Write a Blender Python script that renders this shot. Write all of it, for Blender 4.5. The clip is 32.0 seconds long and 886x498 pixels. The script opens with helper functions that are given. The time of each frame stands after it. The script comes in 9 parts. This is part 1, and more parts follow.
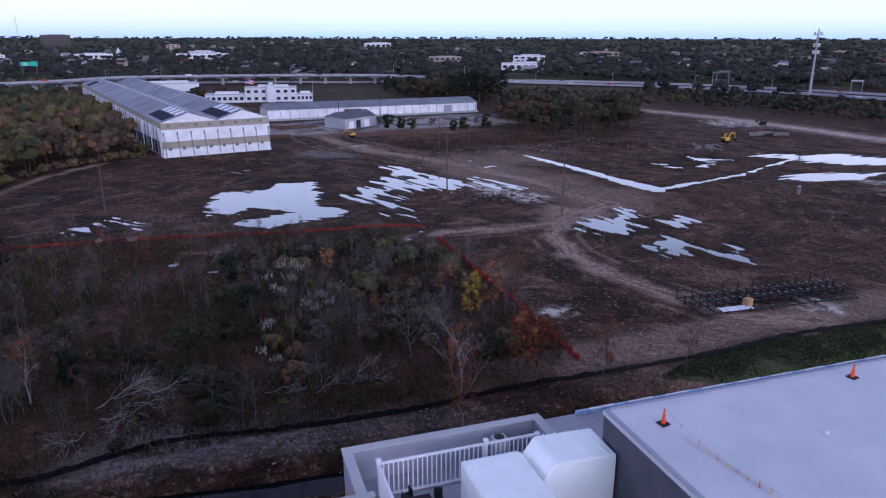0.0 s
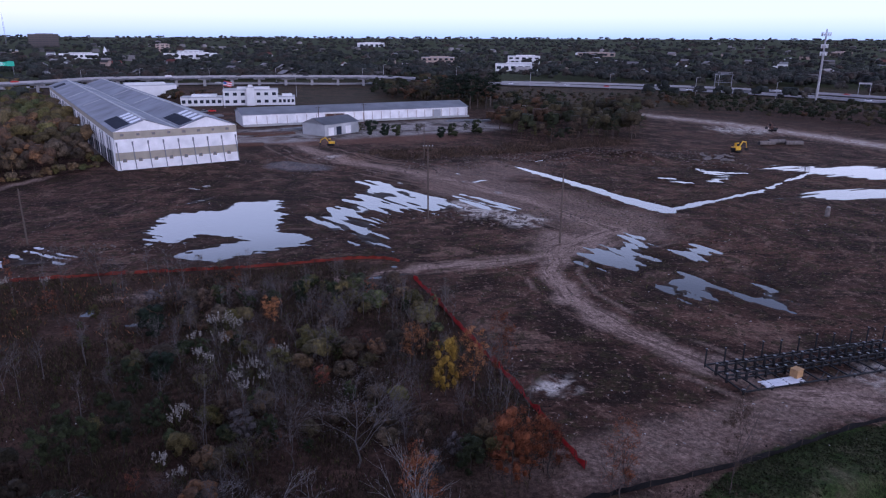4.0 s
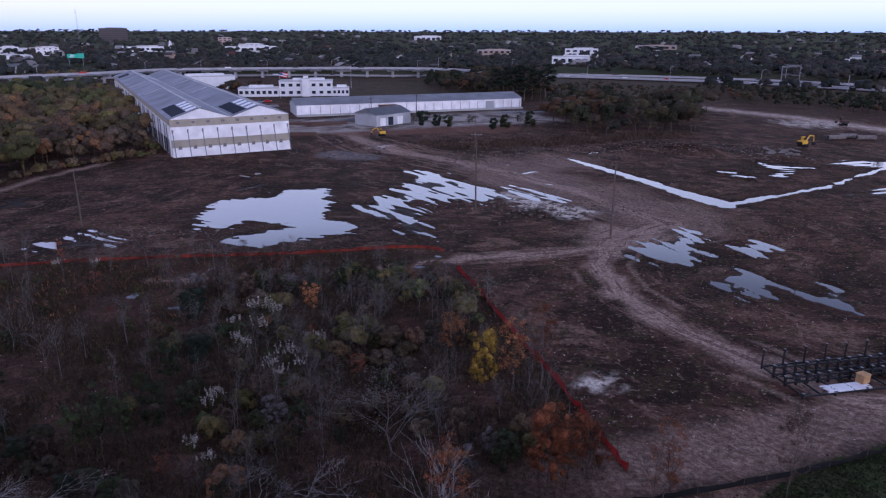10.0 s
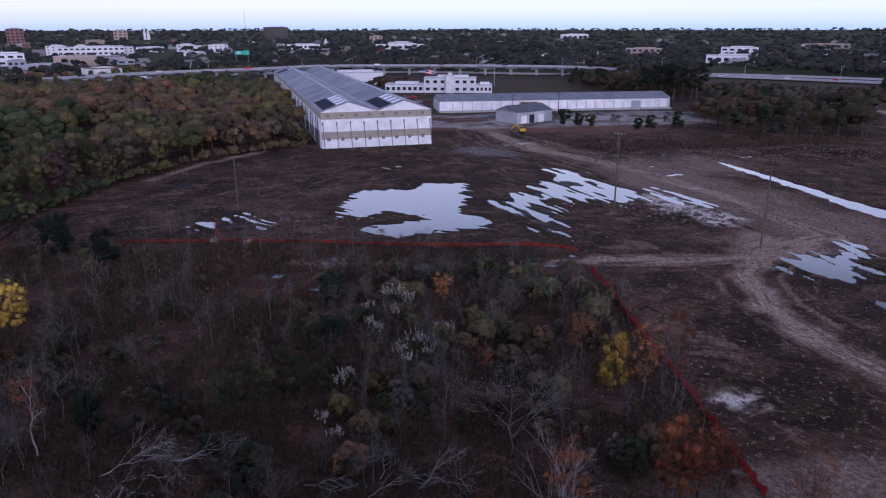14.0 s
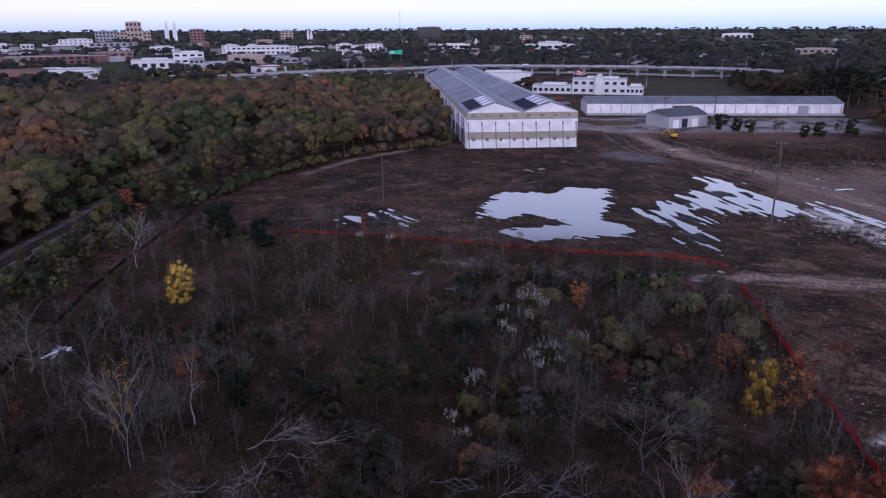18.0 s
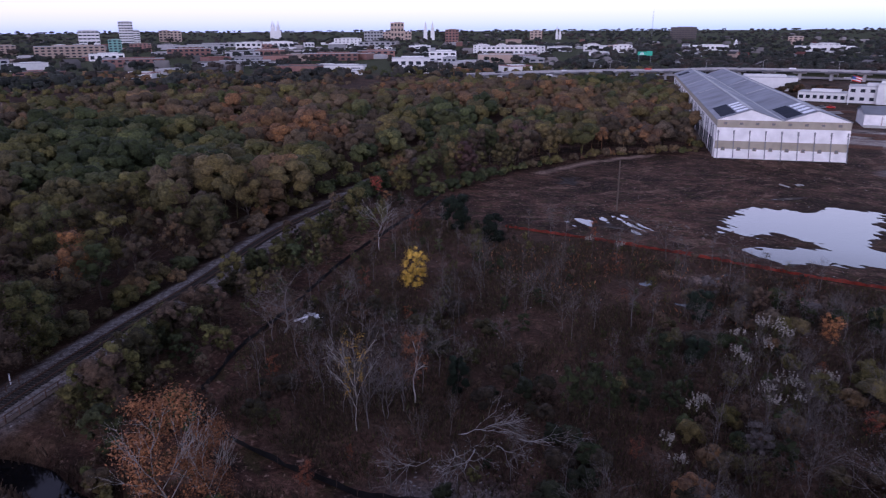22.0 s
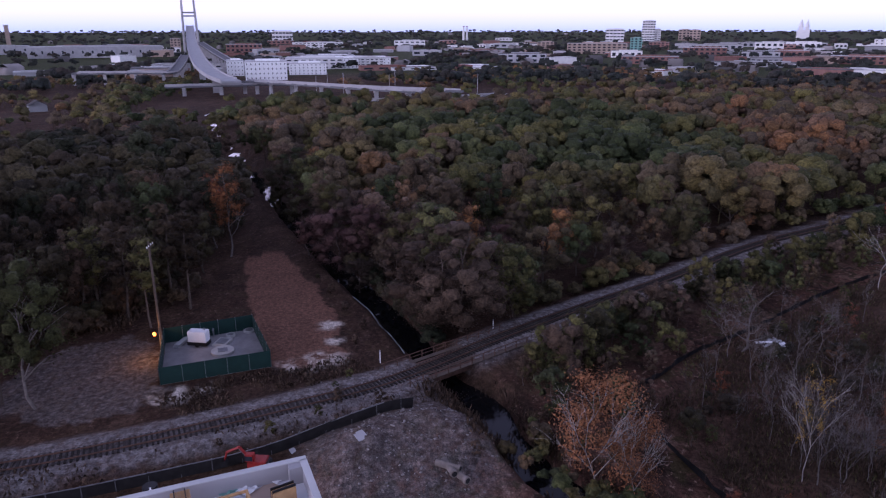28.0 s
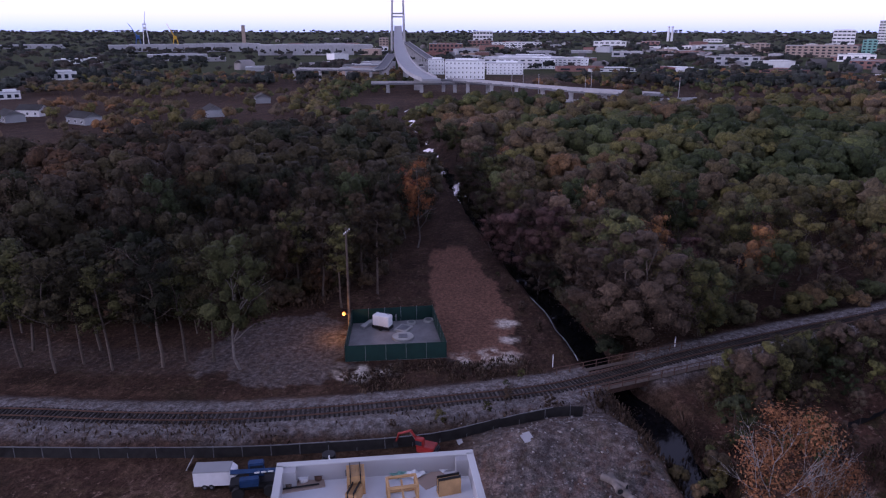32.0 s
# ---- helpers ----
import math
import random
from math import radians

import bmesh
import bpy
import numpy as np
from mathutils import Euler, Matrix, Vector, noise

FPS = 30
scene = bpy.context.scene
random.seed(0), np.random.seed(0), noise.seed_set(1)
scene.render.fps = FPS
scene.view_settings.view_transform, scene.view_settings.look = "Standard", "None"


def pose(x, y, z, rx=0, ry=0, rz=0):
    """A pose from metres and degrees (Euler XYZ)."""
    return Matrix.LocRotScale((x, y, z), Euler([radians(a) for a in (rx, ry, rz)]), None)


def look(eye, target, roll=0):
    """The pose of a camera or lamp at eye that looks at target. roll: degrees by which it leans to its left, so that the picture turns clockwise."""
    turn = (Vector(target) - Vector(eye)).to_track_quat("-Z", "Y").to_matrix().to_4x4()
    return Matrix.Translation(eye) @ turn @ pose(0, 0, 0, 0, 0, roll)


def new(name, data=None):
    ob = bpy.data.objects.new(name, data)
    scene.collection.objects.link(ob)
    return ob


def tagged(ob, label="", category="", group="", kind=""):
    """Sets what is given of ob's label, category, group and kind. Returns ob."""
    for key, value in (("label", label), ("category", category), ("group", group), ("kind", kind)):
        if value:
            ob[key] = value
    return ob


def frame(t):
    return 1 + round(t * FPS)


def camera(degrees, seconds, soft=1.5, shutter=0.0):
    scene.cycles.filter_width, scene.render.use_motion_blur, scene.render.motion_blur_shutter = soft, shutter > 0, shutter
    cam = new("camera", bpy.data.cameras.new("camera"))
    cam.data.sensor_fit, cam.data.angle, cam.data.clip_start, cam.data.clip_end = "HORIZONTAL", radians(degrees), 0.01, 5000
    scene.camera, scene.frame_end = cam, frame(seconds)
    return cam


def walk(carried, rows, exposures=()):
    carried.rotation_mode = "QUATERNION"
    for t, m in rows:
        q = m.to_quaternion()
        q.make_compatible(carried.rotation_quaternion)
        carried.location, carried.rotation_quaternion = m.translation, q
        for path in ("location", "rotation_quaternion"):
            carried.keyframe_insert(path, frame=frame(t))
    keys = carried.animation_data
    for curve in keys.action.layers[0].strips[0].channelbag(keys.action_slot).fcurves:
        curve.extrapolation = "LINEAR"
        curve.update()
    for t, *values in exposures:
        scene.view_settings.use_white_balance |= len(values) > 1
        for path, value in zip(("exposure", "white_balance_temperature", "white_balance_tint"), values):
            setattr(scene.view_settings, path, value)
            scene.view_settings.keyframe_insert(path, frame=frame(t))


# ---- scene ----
cam = camera(64.91, 32.0, soft=1.2, shutter=0.3)
PATH = [
    (0.0, pose(-4.92, -28.96, 44.30, 73.00, -0.11, 0.03)),
    (0.5, pose(-4.34, -25.37, 44.31, 73.01, -0.17, 0.00)),
    (1.0, pose(-3.92, -21.72, 44.30, 73.00, -0.15, -0.04)),
    (1.5, pose(-3.50, -18.04, 44.26, 73.01, -0.19, -0.08)),
    (2.0, pose(-3.06, -14.41, 44.25, 73.02, -0.21, -0.13)),
    (2.5, pose(-2.60, -11.05, 44.29, 73.01, -0.23, -0.18)),
    (4.5, pose(-0.79, -0.89, 44.28, 72.99, -0.22, -0.58)),
    (5.0, pose(-0.30, 0.07, 44.16, 72.98, -0.19, -1.00)),
    (5.5, pose(0.09, 0.24, 44.09, 72.95, -0.13, -1.51)),
    (6.0, pose(0.36, 0.20, 44.06, 72.88, -0.11, -1.96)),
    (6.5, pose(0.48, 0.23, 43.94, 72.86, -0.17, -2.36)),
    (7.0, pose(0.44, 0.20, 43.77, 72.81, -0.19, -2.75)),
    (7.5, pose(0.36, 0.20, 43.58, 72.75, -0.18, -2.54)),
    (8.0, pose(0.28, 0.26, 43.39, 72.68, -0.14, -0.79)),
    (8.5, pose(0.32, 0.28, 43.16, 72.64, -0.11, 1.10)),
    (9.0, pose(0.34, 0.20, 42.98, 72.59, -0.11, 1.85)),
    (9.5, pose(0.29, 0.04, 42.75, 72.56, -0.14, 2.69)),
    (10.0, pose(0.25, 0.06, 42.58, 72.51, -0.10, 4.15)),
    (10.5, pose(0.22, 0.13, 42.37, 72.47, -0.04, 5.65)),
    (11.0, pose(0.26, 0.16, 42.20, 72.45, -0.01, 7.18)),
    (11.5, pose(0.22, 0.19, 42.09, 72.43, -0.02, 8.60)),
    (12.0, pose(0.25, 0.19, 42.06, 72.40, 0.00, 9.97)),
    (12.5, pose(0.25, 0.19, 42.03, 72.39, 0.02, 11.33)),
    (13.0, pose(0.27, 0.24, 42.00, 72.39, 0.04, 12.74)),
    (13.5, pose(0.29, 0.29, 41.97, 72.39, 0.08, 14.16)),
    (14.0, pose(0.29, 0.31, 41.98, 72.39, 0.08, 15.58)),
    (14.5, pose(0.28, 0.31, 42.03, 72.39, 0.13, 17.01)),
    (16.5, pose(0.15, 0.40, 42.29, 72.38, 0.12, 22.68)),
    (17.0, pose(0.13, 0.43, 42.37, 72.39, 0.15, 24.11)),
    (17.5, pose(0.16, 0.40, 42.54, 72.39, 0.22, 25.78)),
    (18.0, pose(0.22, 0.38, 42.63, 72.38, 0.27, 27.35)),
    (18.5, pose(0.21, 0.42, 42.74, 72.39, 0.30, 29.29)),
    (19.0, pose(0.23, 0.44, 42.82, 72.38, 0.25, 31.02)),
    (19.5, pose(0.22, 0.45, 42.86, 72.41, 0.31, 33.24)),
    (20.0, pose(0.19, 0.48, 42.83, 72.42, 0.38, 35.94)),
    (20.5, pose(0.11, 0.47, 42.78, 72.46, 0.40, 38.64)),
    (21.0, pose(0.07, 0.42, 42.78, 72.47, 0.40, 41.32)),
    (21.5, pose(0.01, 0.36, 42.81, 72.50, 0.39, 44.01)),
    (22.0, pose(-0.01, 0.31, 42.80, 72.48, 0.27, 46.71)),
    (22.5, pose(-0.10, 0.18, 42.74, 72.51, 0.24, 50.30)),
    (23.0, pose(-0.09, 0.24, 42.67, 72.52, 0.22, 54.99)),
    (23.5, pose(-0.12, 0.29, 42.61, 72.55, 0.32, 58.82)),
    (24.0, pose(-0.13, 0.29, 42.58, 72.58, 0.33, 62.46)),
    (24.5, pose(-0.20, 0.23, 42.61, 72.60, 0.24, 65.80)),
    (25.0, pose(-0.21, 0.14, 42.71, 72.57, 0.14, 69.09)),
    (25.5, pose(-0.19, 0.12, 42.75, 72.56, 0.08, 72.12)),
    (26.0, pose(-0.16, 0.13, 42.82, 72.53, 0.07, 75.35)),
    (26.5, pose(-0.07, 0.14, 42.90, 72.54, 0.04, 78.40)),
    (28.5, pose(-0.05, 0.22, 42.90, 72.51, 0.06, 88.03)),
    (29.0, pose(0.00, 0.13, 42.93, 72.52, 0.01, 90.03)),
    (29.5, pose(0.00, 0.04, 42.98, 72.50, -0.08, 92.04)),
    (30.0, pose(0.00, 0.00, 43.00, 72.48, -0.14, 94.12)),
    (30.5, pose(-0.00, -0.04, 43.02, 72.50, -0.19, 96.14)),
    (31.0, pose(0.06, -0.00, 43.04, 72.53, -0.15, 98.07)),
    (31.5, pose(0.04, 0.04, 43.05, 72.54, -0.07, 100.01)),
    (32.0, pose(-0.01, 0.12, 43.08, 72.53, -0.06, 101.49)),
]
walk(cam, PATH, ((0.0, 0.25, 5080, 28), (6.0, 0.18, 5180, 31), (13.0, 0.14, 5230, 32), (22.0, 0.25, 5420, 35), (32.0, 0.34, 5440, 38)))

# ---- world and light: dusk under thin cloud, the last glow behind the first view ----
GLOW = 2.6  # azimuth of the glow, radians clockwise from +y
world = bpy.data.worlds.new("dusk")
scene.world = world
world.use_nodes = True
wn, wl = world.node_tree.nodes, world.node_tree.links
wn.clear()
sky = wn.new("ShaderNodeTexSky")
sky.sky_type, sky.sun_disc = "NISHITA", False
sky.sun_elevation, sky.sun_rotation = radians(3.0), GLOW
sky.air_density, sky.dust_density, sky.ozone_density = 1.0, 1.0, 3.0
bg = wn.new("ShaderNodeBackground")
bg.inputs["Strength"].default_value = 0.06
wl.new(sky.outputs[0], bg.inputs[0])
tc = wn.new("ShaderNodeTexCoord")
sep = wn.new("ShaderNodeSeparateXYZ")
wl.new(tc.outputs["Generated"], sep.inputs[0])
ramp = wn.new("ShaderNodeValToRGB")
wl.new(sep.outputs["Z"], ramp.inputs[0])
SKY = ((0.0, (0.50, 0.64, 0.84)), (0.010, (0.64, 0.75, 0.88)), (0.026, (0.80, 0.85, 0.90)), (0.05, (0.79, 0.84, 0.92)),
       (0.14, (1.26, 1.24, 1.22)), (0.262, (1.02, 1.08, 1.18)), (0.325, (0.40, 0.43, 0.50)), (1.0, (0.195, 0.203, 0.235)))
while len(ramp.color_ramp.elements) < len(SKY):
    ramp.color_ramp.elements.new(0.5)
for e, (p, c) in zip(ramp.color_ramp.elements, SKY):
    e.position, e.color = p, (*c, 1)
cloud = wn.new("ShaderNodeBackground")
cloud.inputs["Strength"].default_value = 1.0
west = wn.new("ShaderNodeMapRange")
west.inputs[1].default_value, west.inputs[2].default_value = -0.2, -1.0
wl.new(sep.outputs["X"], west.inputs[0])
lilac = wn.new("ShaderNodeMix")
lilac.data_type, lilac.blend_type = "RGBA", "MULTIPLY"
lilac.inputs[7].default_value = (1.06, 0.95, 1.03, 1)
wl.new(west.outputs[0], lilac.inputs[0]), wl.new(ramp.outputs[0], lilac.inputs[6])
wl.new(lilac.outputs[2], cloud.inputs[0])
both = wn.new("ShaderNodeAddShader")
wl.new(bg.outputs[0], both.inputs[0]), wl.new(cloud.outputs[0], both.inputs[1])
wo = wn.new("ShaderNodeOutputWorld")
wl.new(both.outputs[0], wo.inputs[0])
sun = new("sun", bpy.data.lights.new("sun", "SUN"))
sun.data.energy, sun.data.angle, sun.data.color = 0.95, radians(30), (1.0, 0.93, 0.92)
sun.matrix_world = look((30, -50, 15), (0, 0, 0))

# ---- materials ----
MATS = {}


def mat(name, color, rough=0.85, metal=0.0, vary=0.25, scale=1.5, fine=0.0, bump=0.0, spec=0.3, emit=0.0, island=0.0, obj=0.0, alpha=1.0):
    """A node material: base colour broken by coarse and fine noise, per object and per island."""
    if name in MATS:
        return MATS[name]
    m = bpy.data.materials.new(name)
    m.use_nodes = True
    n, l = m.node_tree.nodes, m.node_tree.links
    b = n["Principled BSDF"]
    b.inputs["Roughness"].default_value, b.inputs["Metallic"].default_value = rough, metal
    b.inputs["Specular IOR Level"].default_value = spec
    b.inputs["Base Color"].default_value = (*color, 1)
    geo = n.new("ShaderNodeNewGeometry")
    n1 = n.new("ShaderNodeTexNoise")
    n1.inputs["Scale"].default_value, n1.inputs["Detail"].default_value = scale, 4
    l.new(geo.outputs["Position"], n1.inputs["Vector"])
    val = n.new("ShaderNodeMapRange")
    val.inputs[1].default_value, val.inputs[2].default_value = 0.25, 0.75
    val.inputs[3].default_value, val.inputs[4].default_value = 1 - vary, 1 + vary
    l.new(n1.outputs["Fac"], val.inputs[0])
    last = val.outputs[0]
    for on, amount, socket in ((island, island, "island"), (obj, obj, "obj"), (fine, fine, "fine")):
        if not on:
            continue
        if socket == "island":
            src = geo.outputs["Random Per Island"]
        elif socket == "obj":
            src = n.new("ShaderNodeObjectInfo").outputs["Random"]
        else:
            n2 = n.new("ShaderNodeTexNoise")
            n2.inputs["Scale"].default_value, n2.inputs["Detail"].default_value = scale * 9, 6
            l.new(geo.outputs["Position"], n2.inputs["Vector"])
            src = n2.outputs["Fac"]
        r = n.new("ShaderNodeMapRange")
        r.inputs[3].default_value, r.inputs[4].default_value = 1 - amount, 1 + amount
        l.new(src, r.inputs[0])
        mul = n.new("ShaderNodeMath")
        mul.operation = "MULTIPLY"
        l.new(last, mul.inputs[0]), l.new(r.outputs[0], mul.inputs[1])
        last = mul.outputs[0]
    mix = n.new("ShaderNodeVectorMath")
    mix.operation = "SCALE"
    mix.inputs[0].default_value = color
    l.new(last, mix.inputs["Scale"])
    l.new(mix.outputs[0], b.inputs["Base Color"])
    if bump:
        bp = n.new("ShaderNodeBump")
        bp.inputs["Strength"].default_value, bp.inputs["Distance"].default_value = bump, 0.1
        l.new(n1.outputs["Fac"], bp.inputs["Height"])
        l.new(bp.outputs[0], b.inputs["Normal"])
    if emit:
        b.inputs["Emission Color"].default_value, b.inputs["Emission Strength"].default_value = (*color, 1), emit
    MATS[name] = m
    return m


def leaf_mat(name, tones, obj=0.4, single=True):
    """Foliage: a ramp of tones picked per tree and per leaf clump; joined woods carry the tone of each tree."""
    m = bpy.data.materials.new(name)
    m.use_nodes = True
    n, l = m.node_tree.nodes, m.node_tree.links
    b = n["Principled BSDF"]
    b.inputs["Roughness"].default_value, b.inputs["Specular IOR Level"].default_value = 0.8, 0.15
    geo, info, at = n.new("ShaderNodeNewGeometry"), n.new("ShaderNodeObjectInfo"), n.new("ShaderNodeAttribute")
    at.attribute_name = "tone"
    a = n.new("ShaderNodeMath")
    a.operation = "ADD"
    if single:
        l.new(info.outputs["Random"], a.inputs[0])
    else:
        a.inputs[0].default_value = 0.0
    l.new(at.outputs["Fac"], a.inputs[1])
    f = n.new("ShaderNodeMath")
    f.operation = "FRACT"
    l.new(a.outputs[0], f.inputs[0])
    c = n.new("ShaderNodeMath")
    c.operation = "MULTIPLY_ADD"
    c.inputs[1].default_value = 0.05
    l.new(geo.outputs["Random Per Island"], c.inputs[0])
    s = n.new("ShaderNodeMath")
    s.operation = "MULTIPLY"
    s.inputs[1].default_value = 0.95
    l.new(f.outputs[0], s.inputs[0]), l.new(s.outputs[0], c.inputs[2])
    r = n.new("ShaderNodeValToRGB")
    while len(r.color_ramp.elements) < len(tones):
        r.color_ramp.elements.new(0.5)
    for i, (e, t) in enumerate(zip(r.color_ramp.elements, tones)):
        e.position, e.color = i / max(1, len(tones) - 1), (*t, 1)
    l.new(c.outputs[0], r.inputs[0])
    v = n.new("ShaderNodeMapRange")
    v.inputs[3].default_value, v.inputs[4].default_value = 0.80, 1.20
    l.new(geo.outputs["Random Per Island"], v.inputs[0])
    w = n.new("ShaderNodeMath")
    w.operation, w.inputs[1].default_value = "MULTIPLY", 13.7
    l.new(a.outputs[0], w.inputs[0])
    fw = n.new("ShaderNodeMath")
    fw.operation = "FRACT"
    l.new(w.outputs[0], fw.inputs[0])
    each = n.new("ShaderNodeMapRange")
    each.inputs[3].default_value, each.inputs[4].default_value = 1 - obj, 1 + obj
    l.new(fw.outputs[0], each.inputs[0])
    both_v = n.new("ShaderNodeMath")
    both_v.operation = "MULTIPLY"
    l.new(v.outputs[0], both_v.inputs[0]), l.new(each.outputs[0], both_v.inputs[1])
    x = n.new("ShaderNodeVectorMath")
    x.operation = "SCALE"
    grain = n.new("ShaderNodeTexNoise")
    grain.inputs["Scale"].default_value, grain.inputs["Detail"].default_value, grain.inputs["Roughness"].default_value = 1.5, 6, 0.72
    l.new(geo.outputs["Position"], grain.inputs["Vector"])
    speck = n.new("ShaderNodeMapRange")
    speck.inputs[1].default_value, speck.inputs[2].default_value, speck.inputs[3].default_value, speck.inputs[4].default_value = 0.38, 0.64, 0.46, 1.42
    l.new(grain.outputs["Fac"], speck.inputs[0])
    mottle = n.new("ShaderNodeMath")
    mottle.operation = "MULTIPLY"
    l.new(both_v.outputs[0], mottle.inputs[0]), l.new(speck.outputs[0], mottle.inputs[1])
    twigs = n.new("ShaderNodeBump")
    twigs.inputs["Strength"].default_value, twigs.inputs["Distance"].default_value = 1.0, 0.5
    l.new(grain.outputs["Fac"], twigs.inputs["Height"]), l.new(twigs.outputs[0], b.inputs["Normal"])
    l.new(r.outputs[0], x.inputs[0]), l.new(mottle.outputs[0], x.inputs["Scale"])
    l.new(x.outputs[0], b.inputs["Base Color"])
    MATS[name] = m
    return m


BARK = mat("bark", (0.095, 0.074, 0.062), 0.9, vary=0.3, scale=3, obj=0.3)
PALE_BARK = mat("pale_bark", (0.15, 0.13, 0.12), 0.9, vary=0.3, scale=3)
WHITE_BARK = mat("white_bark", (0.34, 0.31, 0.285), 0.85, vary=0.3, scale=1.2)
WOOD_TONES = ((0.051, 0.065, 0.026), (0.068, 0.081, 0.032), (0.090, 0.094, 0.032), (0.058, 0.065, 0.030), (0.107, 0.098, 0.033), (0.130, 0.108, 0.035), (0.083, 0.072, 0.035), (0.141, 0.108, 0.038), (0.099, 0.076, 0.042), (0.118, 0.083, 0.051),
              (0.087, 0.067, 0.046), (0.153, 0.095, 0.043), (0.110, 0.081, 0.053), (0.190, 0.103, 0.042), (0.122, 0.081, 0.056), (0.281, 0.126, 0.041))
WOODS = leaf_mat("woods_leaves", WOOD_TONES)
WOODS_FIELD = leaf_mat("woods_canopy", WOOD_TONES, 0.3, False)
# darker copy of the woods tones: shade of these stands is put into the colour
DARK_TONES = ((0.030, 0.036, 0.018), (0.040, 0.044, 0.020), (0.033, 0.033, 0.020), (0.054, 0.046, 0.021), (0.040, 0.033, 0.022), (0.062, 0.049, 0.022), (0.046, 0.036, 0.025), (0.067, 0.045, 0.024), (0.049, 0.036, 0.026), (0.111, 0.055, 0.025))
DARK_WOODS = leaf_mat("dark_woods_leaves", DARK_TONES)
DARK_FIELD = leaf_mat("dark_woods_canopy", DARK_TONES, 0.3, False)
# distant trees: aerial haze is mixed into these greyer, bluer leaf tones
HAZED_WOODS = leaf_mat("hazed_woods_leaves", ((0.034, 0.040, 0.034), (0.042, 0.045, 0.036), (0.030, 0.036, 0.033), (0.052, 0.046, 0.038), (0.038, 0.042, 0.036), (0.066, 0.048, 0.040)), 0.3, False)
GREEN = leaf_mat("dark_green_leaves", ((0.034, 0.044, 0.019), (0.050, 0.058, 0.024), (0.040, 0.048, 0.022)))
OLIVE = leaf_mat("olive_leaves", ((0.080, 0.080, 0.027), (0.103, 0.088, 0.031), (0.062, 0.070, 0.027)))
EVERGREEN = leaf_mat("evergreen_leaves", ((0.013, 0.020, 0.012), (0.018, 0.026, 0.014), (0.015, 0.023, 0.013)))
ORANGE = leaf_mat("orange_leaves", ((0.38, 0.155, 0.062), (0.44, 0.19, 0.068), (0.32, 0.135, 0.070)))
RUST = leaf_mat("rust_leaves", ((0.260, 0.085, 0.042), (0.338, 0.117, 0.046), (0.221, 0.078, 0.046)))
YELLOW = leaf_mat("yellow_leaves", ((0.483, 0.310, 0.046), (0.414, 0.253, 0.046), (0.529, 0.345, 0.057)))
RED = leaf_mat("red_leaves", ((0.345, 0.081, 0.052), (0.391, 0.115, 0.057), (0.276, 0.069, 0.057)))
BROWN = leaf_mat("brown_twigs", ((0.081, 0.053, 0.036), (0.104, 0.069, 0.046), (0.065, 0.046, 0.033)))
GREY_TWIG = leaf_mat("grey_twigs", ((0.150, 0.128, 0.120), (0.178, 0.150, 0.138), (0.125, 0.106, 0.100)))
SYCAMORE = leaf_mat("sycamore_leaves", ((0.40, 0.175, 0.078), (0.46, 0.20, 0.085), (0.33, 0.15, 0.075)))
DULL_RED = leaf_mat("dull_red_leaves", ((0.132, 0.065, 0.057), (0.113, 0.065, 0.057), (0.149, 0.070, 0.057)))
PLUME = leaf_mat("plume", ((0.347, 0.312, 0.260), (0.399, 0.356, 0.304)))

# ---- mesh helpers ----


def quick_mesh(name, v, quads, tone=None, smooth=False, normals=None):
    """A mesh from arrays of corners and of four-cornered faces."""
    v, quads = np.asarray(v, np.float32), np.asarray(quads, np.int32)
    k = quads.shape[1]
    me = bpy.data.meshes.new(name)
    me.vertices.add(len(v)), me.loops.add(quads.size), me.polygons.add(len(quads))
    me.vertices.foreach_set("co", v.ravel())
    me.loops.foreach_set("vertex_index", quads.ravel())
    me.polygons.foreach_set("loop_start", np.arange(0, quads.size, k, dtype=np.int32))
    if smooth:
        me.polygons.foreach_set("use_smooth", np.ones(len(quads), bool))
    if tone is not None:
        me.attributes.new("tone", "FLOAT", "POINT").data.foreach_set("value", np.asarray(tone, np.float32))
    me.update(calc_edges=True)
    if normals is not None:
        me.normals_split_custom_set_from_vertices(np.asarray(normals, np.float32))
    return me


def thing(name, m, label, category, group="", kind=""):
    e = new(name)
    e.matrix_world = m
    e.empty_display_size = 0.5
    return tagged(e, label, category, group, kind)


def part(name, bm, material, parent, label=""):
    """Links a bmesh (or a ready mesh) as one mesh object under a thing or a part."""
    if isinstance(bm, bpy.types.Mesh):
        me = bm
    else:
        me = bpy.data.meshes.new(name)
        bm.to_mesh(me)
        bm.free()
    if not me.materials:
        for x in (material if isinstance(material, (list, tuple)) else (material,)):
            me.materials.append(x)
    ob = new(name, me)
    ob.parent = parent
    return tagged(ob, label) if label else ob


def box(sx, sy, sz, x=0, y=0, z=0, rx=0, ry=0, rz=0, bevel=0.0, bm=None):
    """A box of that size that stands with its base centre at x, y, z."""
    out = bm or bmesh.new()
    m = pose(x, y, z, rx, ry, rz) @ Matrix.Translation((0, 0, sz / 2)) @ Matrix.Diagonal((sx, sy, sz, 1))
    made = bmesh.ops.create_cube(out, size=1, matrix=m)["verts"]
    if bevel:
        bmesh.ops.bevel(out, geom=list({e for v in made for e in v.link_edges}), offset=bevel, segments=2, affect="EDGES")
    return out


